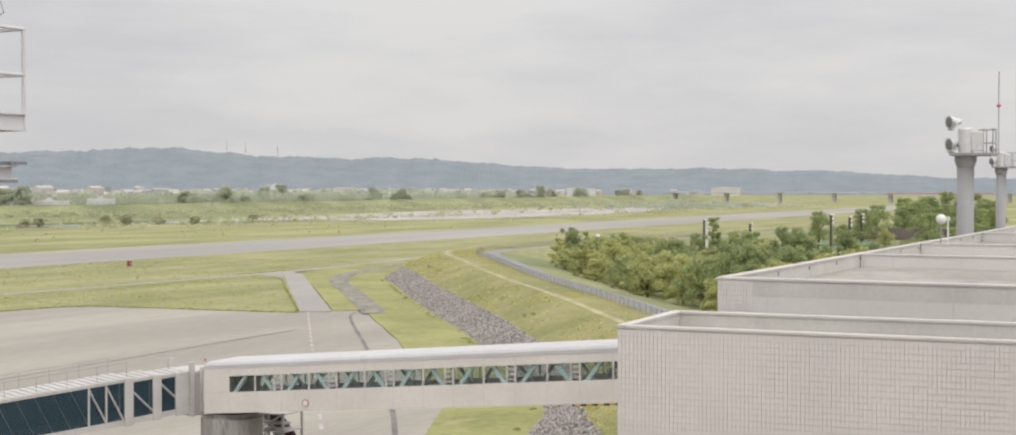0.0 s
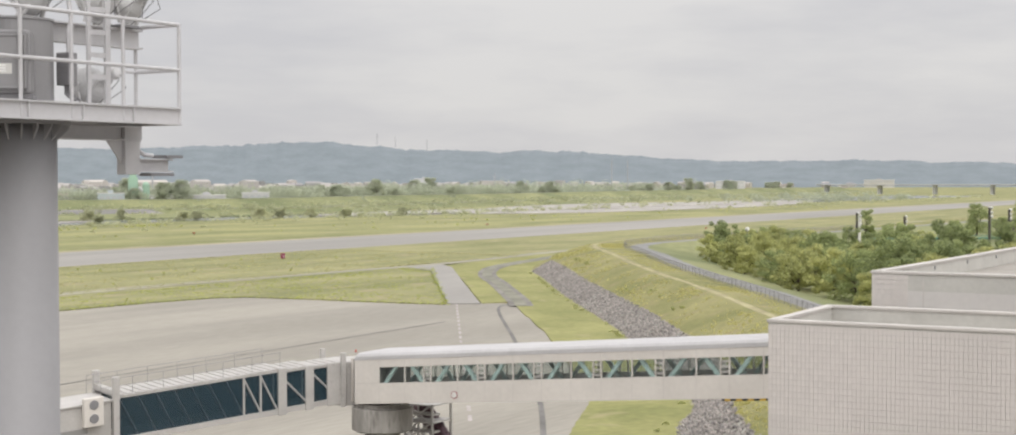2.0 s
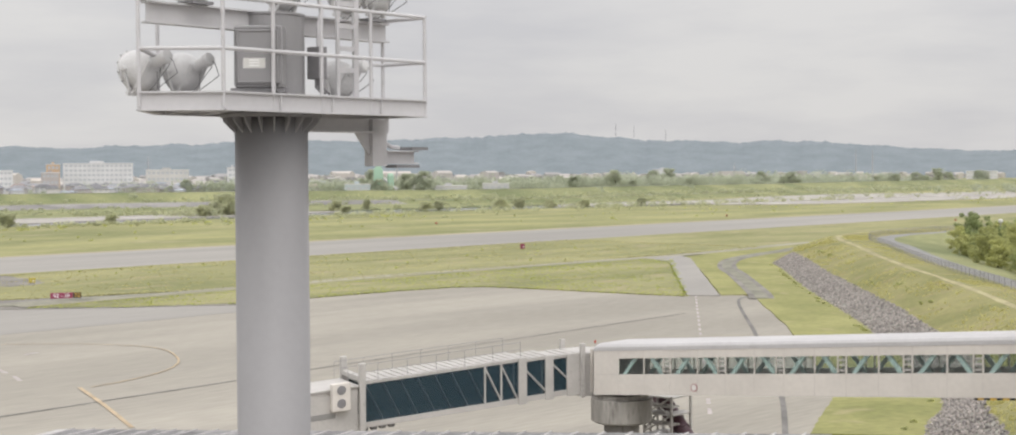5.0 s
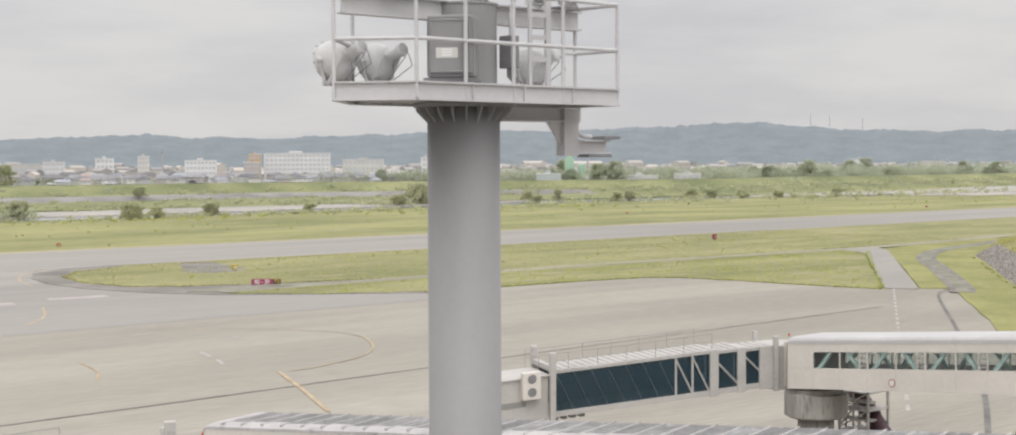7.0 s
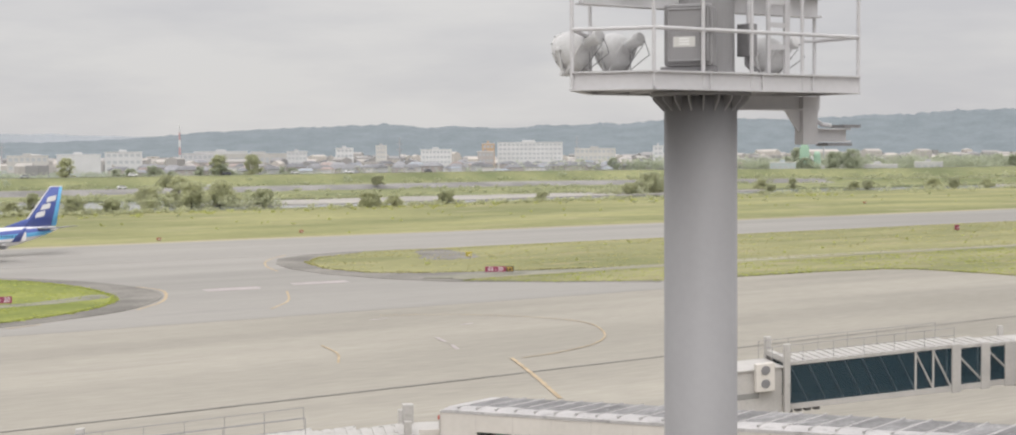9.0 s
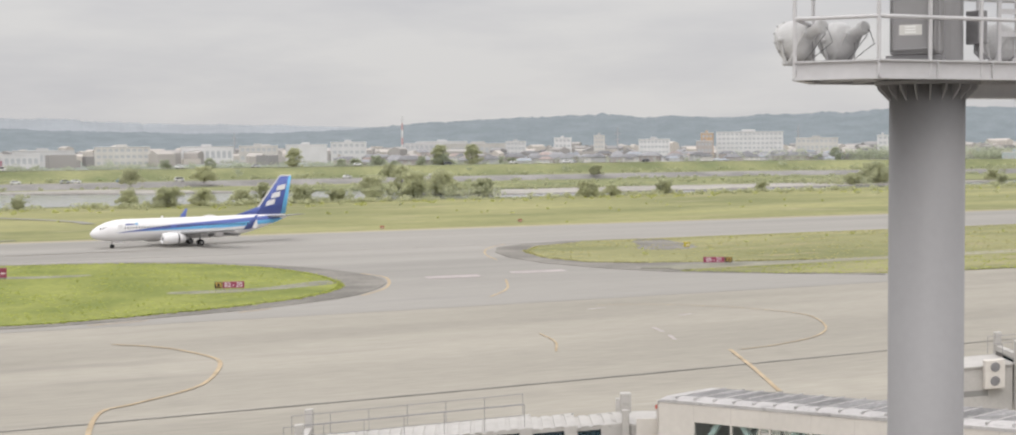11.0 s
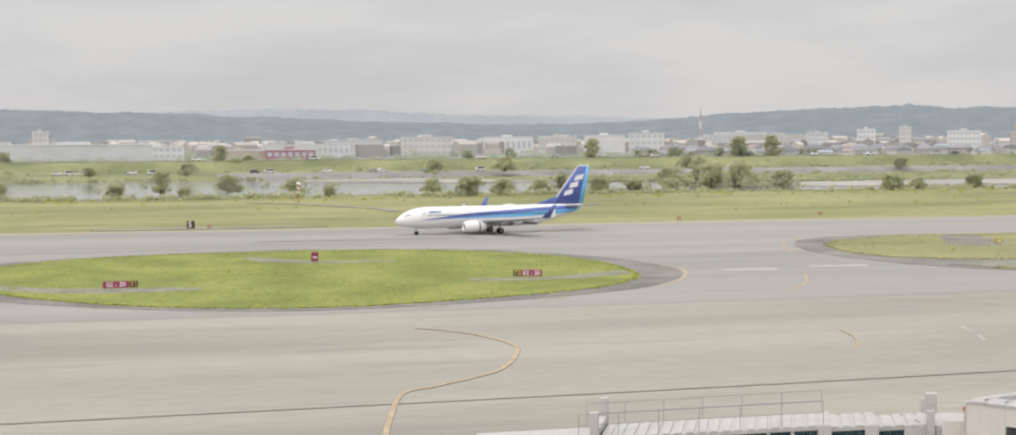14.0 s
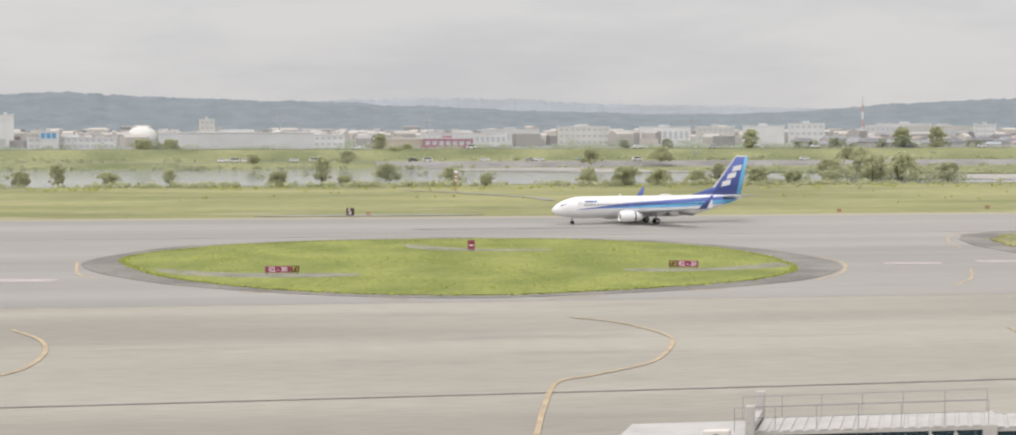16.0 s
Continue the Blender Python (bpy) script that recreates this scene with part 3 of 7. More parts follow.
# ---------------------------------------------------------------- hills
def ridge(name, dist, shape, material, label, seed, rough=0.07):
    """A wooded ridge: (bearing in degrees from the runway's normal, height) along an arc, with a bumpy crest."""
    bm = bmesh.new()
    rows = []
    b0, b1 = shape[0][0], shape[-1][0]
    n = 1100
    for i in range(n + 1):
        b = b0 + (b1 - b0) * i / n
        h = float(np.interp(b, [s[0] for s in shape], [s[1] for s in shape]))
        h *= 1 + rough * noise.fractal((b * 0.6, seed, 0), 1.0, 2.0, 4) + 0.035 * noise.noise((b * 4.0, seed, 4)) + 0.03 * noise.noise((b * 11, seed, 7)) + 0.022 * noise.noise((b * 31, seed, 9))
        row = []
        for k, (back, f) in enumerate(((0, -0.02), (90, 0.3), (180, 0.6), (260, 0.84), (330, 1.0), (800, 0.9), (1000, -0.02))):
            wob = 0 if k in (0, 6) else 14 * noise.noise((b * 0.8, k * 0.7, seed))
            r = dist + back + wob
            lump = 1 + (0.05 * noise.noise((b * 2.4, k * 1.3, seed + 2)) if 0 < k < 4 else 0)
            row.append(bm.verts.new((r * math.sin(radians(b)), r * math.cos(radians(b)), h * f * lump)))
        rows.append(row)
    for a, b in zip(rows, rows[1:]):
        for j in range(6):
            bm.faces.new((a[j], b[j], b[j + 1], a[j + 1]))
    bmesh.ops.recalc_face_normals(bm, faces=bm.faces[:])
    return tagged(part(name, bm, material, smooth=True), label, "hills", kind="structure")


# distance haze is painted into both ridges' bluish base colours
M_HILL = mat("haze_tinted_hills", (0.175, 0.205, 0.222), 0.95, var=0.08, scale=0.02, fine=6, space="World", stretch=(1, 1, 2.5), tint=(0.19, 0.218, 0.235))
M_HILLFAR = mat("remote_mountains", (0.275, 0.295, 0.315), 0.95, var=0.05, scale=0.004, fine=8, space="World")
ridge("hill_ridge", 3000, [(-30, 70), (-12, 84), (-9.7, 90), (-5, 77), (-0.2, 70), (7.3, 52), (12, 44), (14.7, 43), (18.4, 50), (20, 58), (23, 70), (27.9, 80), (30, 72), (33.3, 72), (37.8, 82), (40, 88), (43.5, 84), (47.2, 94), (51, 101), (54.9, 82), (58, 80), (59.9, 80), (63, 68), (65.9, 57), (69, 56), (71.5, 57), (74, 54), (76.3, 50), (80, 36), (90, 30), (110, 40)], M_HILL, "long wooded hill ridge with blue haze in its colour", 1)
ridge("remote_mountains", 3900, [(-30, 60), (-8, 72), (0, 88), (4, 98), (7, 92), (11, 78), (14, 74), (18, 66), (24, 60), (40, 40)], M_HILLFAR, "remote mountain range paled by painted haze", 5, 0.05)


# ---------------------------------------------------------------- floodlight mast beside the viewing deck
def lamp(parent, at, aim_dir, size=1.0, deep=False):
    """A drum floodlight on a yoke: dished rim, drum, neck, end cap, cable."""
    m = Matrix.Translation(at) @ Vector(aim_dir).to_track_quat("Z", "Y").to_matrix().to_4x4() @ Matrix.Scale(size, 4)
    bowl = [(0.27 * math.cos(radians(a)), 0.02 - 0.25 * math.sin(radians(a))) for a in (72, 60, 46, 32, 18, 6)]
    bm = lathe([(0.05, -0.45), (0.07, -0.44), (0.072, -0.25), (0.09, -0.235), *bowl, (0.272, 0.08), (0.29, 0.085), (0.29, 0.115), (0.25, 0.115), (0.23, 0.1)], 28)
    if deep:
        bm.free()
        bm = lathe([(0.06, -0.42), (0.12, -0.41), (0.14, -0.2), (0.2, -0.15), (0.235, -0.09), (0.25, 0.03), (0.26, 0.08), (0.28, 0.085), (0.28, 0.115), (0.25, 0.115), (0.23, 0.1)], 28)
    bm.transform(m)
    house = part("housing", bm, M_LAMP, parent, smooth=False)
    lens = lathe([(0.228, 0.1), (0.2, 0.115), (0.1, 0.13)], 24)
    lens.transform(m)
    part("lens", lens, M_GLASSD, house, "grey lens glass")
    cap = lathe([(0.03, -0.52), (0.08, -0.51), (0.092, -0.48), (0.092, -0.44), (0.06, -0.43)], 20)
    cap.transform(m)
    part("end_cap", cap, M_LAMP, house)
    for i in range(14):
        a = 2 * math.pi * i / 14
        b = box(-0.012, 0.012, -0.008, 0.008, -0.01, 0.01)
        b.transform(m @ Matrix.Translation((0.29 * math.cos(a), 0.29 * math.sin(a), 0.1)))
        part("clip", b, M_STEEL, house)
    base = Vector(at) - Vector((0, 0, 0.3 * size))
    side = (m.to_3x3() @ Vector((1, 0, 0)))
    side.z = 0
    side.normalize()
    bm = bmesh.new()
    for s in (-1, 1):
        top = Vector(at) + side * 0.29 * size * s
        tube(top, base + side * 0.2 * size * s, 0.022 * size, seg=8, bm=bm)
        bmesh.ops.create_uvsphere(bm, u_segments=10, v_segments=6, radius=0.04 * size, matrix=Matrix.Translation(top))
    tube(base - side * 0.24 * size, base + side * 0.24 * size, 0.028 * size, seg=8, bm=bm)
    tube(base, base - Vector((0, 0, 0.06 * size)), 0.06 * size, seg=12, bm=bm)
    part("yoke", bm, M_LAMP, parent)
    arm = Vector(at) + m.to_3x3() @ Vector((0, 0, -0.3))
    bm = bmesh.new()
    for s in (-1, 1):
        tube(arm + side * 0.13 * size * s, base + side * 0.16 * size * s - Vector((0, 0, 0.02)), 0.026 * size, seg=6, bm=bm)
    part("tilt_arm", bm, M_LAMP, parent)
    back = Vector(at) + m.to_3x3() @ Vector((0, 0, -0.5))
    part("cable", pipe([back, back + Vector((0.05, -0.04, -0.06)), back + Vector((0.1, -0.05, -0.2)), back * 0.5 + base * 0.5 + Vector((0.04, 0, -0.16)), arm - Vector((0, 0, 0.12))], 0.006, 6), M_STEELD, parent)
    part("cable", pipe([back, back + Vector((0.03, 0, -0.1)), back * 0.5 + base * 0.5 + Vector((0, 0, -0.12)), base - Vector((0.05, 0.03, 0.08))], 0.006, 6), M_STEELD, parent)
    return house


M_GLASSD = mat("lamp_lens", (0.16, 0.165, 0.17), 0.15, var=0.05, scale=2)
M_PLATE = mat("white_plate", (0.62, 0.61, 0.58), 0.5, var=0.04, scale=3)


def floodlight_mast():
    t = thing("floodlight_mast", Matrix(), "tall grey steel floodlight mast with a railed lamp platform", "floodlight mast")
    px, py, zt = 12.08, 14.38, 18.22
    pole = part("pole", lathe([(0.47, 0), (0.455, 6), (0.45, zt + 0.02)], 40, m=Matrix.Translation((px, py, 0))), M_STEEL, t, smooth=True)
    part("base_flange", lathe([(0.75, 0.0), (0.75, 0.06), (0.5, 0.06)], 32, m=Matrix.Translation((px, py, 0))), M_STEEL, t)
    part("upper_pole", lathe([(0.42, zt), (0.415, 19.42), (0.43, 19.425), (0.43, 19.45), (0.3, 19.46)], 36, m=Matrix.Translation((px, py, 0))), M_STEEL, t, smooth=False)
    for i in range(20):
        a = 2 * math.pi * i / 20
        bm = bmesh.new()
        c, s = math.cos(a), math.sin(a)
        prof = [(0.44, 17.98), (0.45, zt - 0.02), (0.60, zt - 0.02), (0.585, zt - 0.09)]
        for o in (-0.008, 0.008):
            vs = [bm.verts.new((px + r * c - o * s, py + r * s + o * c, z)) for r, z in prof]
            bm.faces.new(vs)
        bm.verts.ensure_lookup_table()
        for j in range(4):
            bm.faces.new([bm.verts[k] for k in (j, (j + 1) % 4, 4 + (j + 1) % 4, 4 + j)])
        bmesh.ops.recalc_face_normals(bm, faces=bm.faces[:])
        part("gusset", bm, M_STEEL, t)
    # platform: plate and edge channels round a rectangle with one cut corner
    ring = [(10.72, 13.58), (13.98, 13.58), (13.98, 14.4), (13.4, 15.2), (11.0, 15.2), (10.12, 14.32)]
    part("deck_plate", sheet(ring, 18.43, 0.02), M_DECK, t)
    part("pole_ring", lathe([(0.45, zt - 0.04), (0.62, zt - 0.04), (0.62, zt), (0.45, zt)], 40, m=Matrix.Translation((px, py, 0))), M_STEEL, t)
    for (ax, ay), (bx, by) in zip(ring, [*ring[1:], ring[0]]):
        a, b = Vector((ax, ay, 0)), Vector((bx, by, 0))
        length, ang = (b - a).length, math.atan2(by - ay, bx - ax)
        m = Matrix.Translation((ax, ay, 0)) @ Matrix.Rotation(ang, 4, "Z")
        bm = box(0, length, -0.012, 0.012, 18.22, 18.43)
        box(0, length, -0.05, 0.03, 18.413, 18.433, bm=bm)
        box(0, length, -0.05, 0.03, 18.212, 18.232, bm=bm)
        n = max(1, round(length / 0.8))
        for i in range(1, n):
            box(length * i / n - 0.008, length * i / n + 0.008, -0.045, 0.02, 18.23, 18.44, bm=bm)
        bm.transform(m)
        part("edge_beam", bm, M_DECK, t)
    for x in (11.1, 11.6, 12.7, 13.3):
        part("floor_joist", box(x - 0.04, x + 0.04, 13.6, 15.15, 18.23, 18.42), M_DECK, t)
    # railing
    posts = [(10.1, 14.32), (10.72, 13.58), (11.45, 13.58), (12.2, 13.58), (13.02, 13.58), (13.98, 13.58), (13.98, 14.36), (10.98, 15.18)]
    for x, y in posts:
        part("rail_post", tube((x, y, 18.25), (x, y, 19.52), 0.024, seg=10), M_DECK, t)
    run = [(10.98, 15.18), (10.1, 14.32), (10.72, 13.58), (13.98, 13.58), (13.98, 14.36)]
    for z in (18.92, 19.5):
        part("handrail", pipe([(x, y, z) for x, y in run], 0.025), M_DECK, t)
    for z in (18.92, 19.5):
        part("rail_end", pipe([(13.98, 14.36, z), (13.5, 14.38, z)], 0.02), M_DECK, t)
    # control cabinet and junction box
    cab = part("control_cabinet", box(11.24, 11.82, 13.72, 14.1, 18.5, 19.24, 0.05), M_STEEL, t)
    part("door", box(11.27, 11.79, 13.69, 13.722, 18.54, 19.2, 0.03), M_STEEL, cab)
    part("door_rim", pipe([(11.30, 13.688, 18.57), (11.30, 13.688, 19.17), (11.76, 13.688, 19.17), (11.76, 13.688, 18.57), (11.30, 13.688, 18.57)], 0.012, 6), M_STEEL, cab)
    part("door_handle", box(11.69, 11.715, 13.67, 13.695, 18.86, 18.98, 0.006), M_STEELD, cab)
    plate = part("name_plate", box(11.36, 11.62, 13.688, 13.695, 18.73, 18.85), M_PLATE, cab, "white notice plate with pale bars")
    for i in range(3):
        part("notice_bar", box(11.43, 11.55, 13.684, 13.688, 18.755 + i * 0.032, 18.77 + i * 0.032), mat("pale_bar", (0.85, 0.85, 0.83), 0.4, var=0.02), cab)
    part("cabinet_foot", box(11.2, 11.84, 13.74, 14.08, 18.45, 18.5), M_STEELD, cab)
    c = Matrix.Translation((11.53, 13.91, 0))
    cab.matrix_basis = c @ Matrix.Rotation(radians(-48), 4, "Z") @ c.inverted() @ cab.matrix_basis
    jb = part("junction_box", box(12.44, 12.58, 13.9, 14.12, 18.66, 19.06, 0.012), M_STEELD, t)
    for dx in (0.0, 0.04, 0.08):
        part("conduit", pipe([(12.48 + dx, 14.0, 18.68), (12.48 + dx, 14.0, 18.56), (12.55 + dx * 1.5, 13.96, 18.48)], 0.016), M_STEELD, jb)
    part("conduit", pipe([(12.55, 14.02, 19.05), (12.55, 14.02, 19.3), (12.62, 14.05, 19.5), (12.62, 14.1, 19.75)], 0.028), M_DECK, t)
    # ladder to the upper lamps
    lad = part("ladder", box(12.71, 12.76, 13.86, 13.89, 18.44, 20.3), M_DECK, t)
    part("stringer", box(13.0, 13.08, 13.86, 13.9, 18.44, 20.3), M_DECK, lad)
    for z in (18.75, 19.02, 19.3, 19.58, 19.86):
        part("rung", box(12.76, 13.0, 13.865, 13.885, z, z + 0.06), M_DECK, lad)
    # upper lamp beams either side of the pole
    for x0, x1 in ((10.2, 11.72), (12.46, 13.98)):
        bm = box(x0, x1, 14.30, 14.32, 19.22, 19.46)
        box(x0, x1, 14.22, 14.40, 19.445, 19.465, bm=bm)
        box(x0, x1, 14.22, 14.40, 19.215, 19.235, bm=bm)
        part("lamp_beam", bm, M_DECK, t)
    part("beam_plate", box(13.5, 13.8, 14.1, 14.4, 19.466, 19.5), M_STEELD, t)
    part("beam_plate", box(10.7, 11.0, 14.1, 14.4, 19.466, 19.5), M_STEELD, t)
    # outrigger under the platform
    def rig(name, bm, material, parent):
        bm.transform(Matrix.Translation((0.31, 0, 0)))
        return part(name, bm, material, parent)

    bm = box(12.2, 13.62, 14.26, 14.5, 18.02, 18.04)
    box(12.2, 13.62, 14.37, 14.39, 18.02, 18.2, bm=bm)
    rig("outrigger_beam", bm, M_DECK, t)
    rig("hanger", box(13.42, 13.68, 14.3, 14.46, 17.58, 18.2, 0.004), M_DECK, t)
    bm = bmesh.new()
    tri = [(13.42, 18.05), (13.14, 18.05), (13.42, 17.72)]
    lo, hi = [bm.verts.new((x, 14.36, z)) for x, z in tri], [bm.verts.new((x, 14.39, z)) for x, z in tri]
    bm.faces.new(lo)
    bm.faces.new(hi[::-1])
    for j in range(3):
        bm.faces.new((lo[j], hi[j], hi[(j + 1) % 3], lo[(j + 1) % 3]))
    bmesh.ops.recalc_face_normals(bm, faces=bm.faces[:])
    rig("web_plate", bm, M_DECK, t)
    bm = box(13.6, 14.28, 14.3, 14.5, 17.61, 17.63)
    box(13.6, 14.28, 14.39, 14.41, 17.61, 17.77, bm=bm)
    box(13.6, 14.28, 14.3, 14.5, 17.77, 17.79, bm=bm)
    rig("lamp_arm", bm, M_DECK, t)
    rig("arm_plate", box(14.12, 14.42, 14.26, 14.54, 17.8, 17.84), M_STEELD, t)
    rig("arm_plate", box(13.86, 14.3, 14.3, 14.52, 17.56, 17.6), M_STEELD, t)
    rig("conduit", pipe([(13.78, 14.4, 18.22), (13.77, 14.4, 18.05), (13.72, 14.4, 17.98), (13.73, 14.4, 17.9), (13.85, 14.4, 17.84), (14.0, 14.4, 17.83)], 0.03), M_DECK, t)
    aim_left, aim_far = (-0.12, 0.94, -0.32), (-0.12, 0.94, -0.3)
    for at, d, s in (((10.70, 15.12, 18.74), aim_left, 0.95), ((11.22, 14.98, 18.73), aim_left, 0.92), ((13.42, 14.6, 18.74), aim_left, 0.92),
                     ((10.82, 14.28, 19.82), aim_far, 1.0), ((12.3, 14.4, 19.8), aim_far, 1.0), ((13.25, 14.28, 19.82), aim_far, 1.0), ((13.8, 14.3, 19.8), aim_far, 0.8)):
        lamp(t, at, d, s)
    return t


floodlight_mast()


def far_mast(x, y, r, deck, label):
    t = thing("floodlight_mast", Matrix.Translation((x, y, 0)), label, "floodlight mast", "floodlight masts over the terminal")
    k = r / 0.84
    part("pole", lathe([(r, 0), (r * 0.97, deck - 1.1 * k)], 32), M_STEEL, t, smooth=True)
    part("collar", lathe([(r, deck - 1.1 * k), (r * 1.25, deck - 0.5 * k), (r * 1.25, deck)], 32), M_STEEL, t)
    part("platform", box(-1.5 * k, 2.9 * k, -2.6 * k, 1.3 * k, deck, deck + 0.28 * k, 0.03), M_STEEL, t)
    part("drum", lathe([(r * 0.85, deck + 0.25 * k), (r * 0.85, deck + 2.6 * k), (r * 0.7, deck + 2.75 * k)], 28), M_LAMP, t, smooth=False)
    part("switch_box", box(-0.5 * k, 0.7 * k, -1.6 * k, -0.6 * k, deck + 0.5 * k, deck + 2.3 * k, 0.05), M_LAMP, t)
    for yy in (-1.6, -2.5):
        part("rail_post", tube((2.4 * k, yy * k, deck), (2.4 * k, yy * k, deck + 2.7 * k), 0.06 * k, seg=8), M_STEEL, t)
        part("rail_post", tube((0.4 * k, yy * k, deck), (0.4 * k, yy * k, deck + 2.7 * k), 0.06 * k, seg=8), M_STEEL, t)
    for z in (1.3, 2.6):
        part("handrail", pipe([(-0.5 * k, -2.5 * k, deck + z * k), (2.4 * k, -2.5 * k, deck + z * k), (2.4 * k, -0.8 * k, deck + z * k)], 0.06 * k, 6), M_STEEL, t)
    for z, s in ((1.1, 2.4), (3.3, 2.3)):
        lamp(t, (-0.3 * k, 1.35 * k, deck + z * k), (-0.7, 0.7, -0.08), s * k, True)
    rod = part("lightning_rod", tube((0.6 * k, -3.0 * k, deck + 0.2), (0.6 * k, -3.0 * k, deck + 8.2 * k), 0.05 * k, seg=6), M_STEEL, t)
    part("warning_lamp", lathe([(0.1 * k, -0.2 * k), (0.22 * k, 0), (0.1 * k, 0.2 * k)], 12, m=Matrix.Translation((0.6 * k, -3.0 * k, deck + 4.9 * k))), mat("red_lamp", (0.5, 0.12, 0.18), 0.4), rod, "red warning lamp")
    return t


far_mast(150.6, 24.3, 0.84, 20.5, "distant grey floodlight mast behind the terminal roof")
far_mast(176.5, 24.6, 0.56, 19.6, "slim far grey floodlight mast behind the terminal roof")


# ---------------------------------------------------------------- passenger boarding bridges
M_PANE = glass_mat("bridge_window_glass", (0.16, 0.175, 0.17), 0.05, 0.14, 0.98)
M_BLUEPANE = glass_mat("dark_blue_tunnel_glass", (0.035, 0.066, 0.085), 0.08, 0.5, 0.6)
M_BRACE = mat("blue_grey_brace", (0.075, 0.10, 0.115), 0.5, var=0.1)
M_OLDROOF = mat("grimy_roof_sheet", (0.21, 0.205, 0.205), 0.7, var=0.25, scale=1.2, fine=8, stretch=(1, 0.5, 1), rand=0.2, stain=(0.38, 0.37, 0.365), stain_at=0.56)
M_FLOOR = mat("bridge_floor", (0.22, 0.225, 0.22), 0.8, var=0.1, scale=0.6)
M_HAZ_Y = mat("hazard_yellow", (0.5, 0.32, 0.05), 0.6, var=0.08, scale=2)
M_MAROON = mat("maroon_duct", (0.085, 0.045, 0.055), 0.55, var=0.2, scale=1.5)


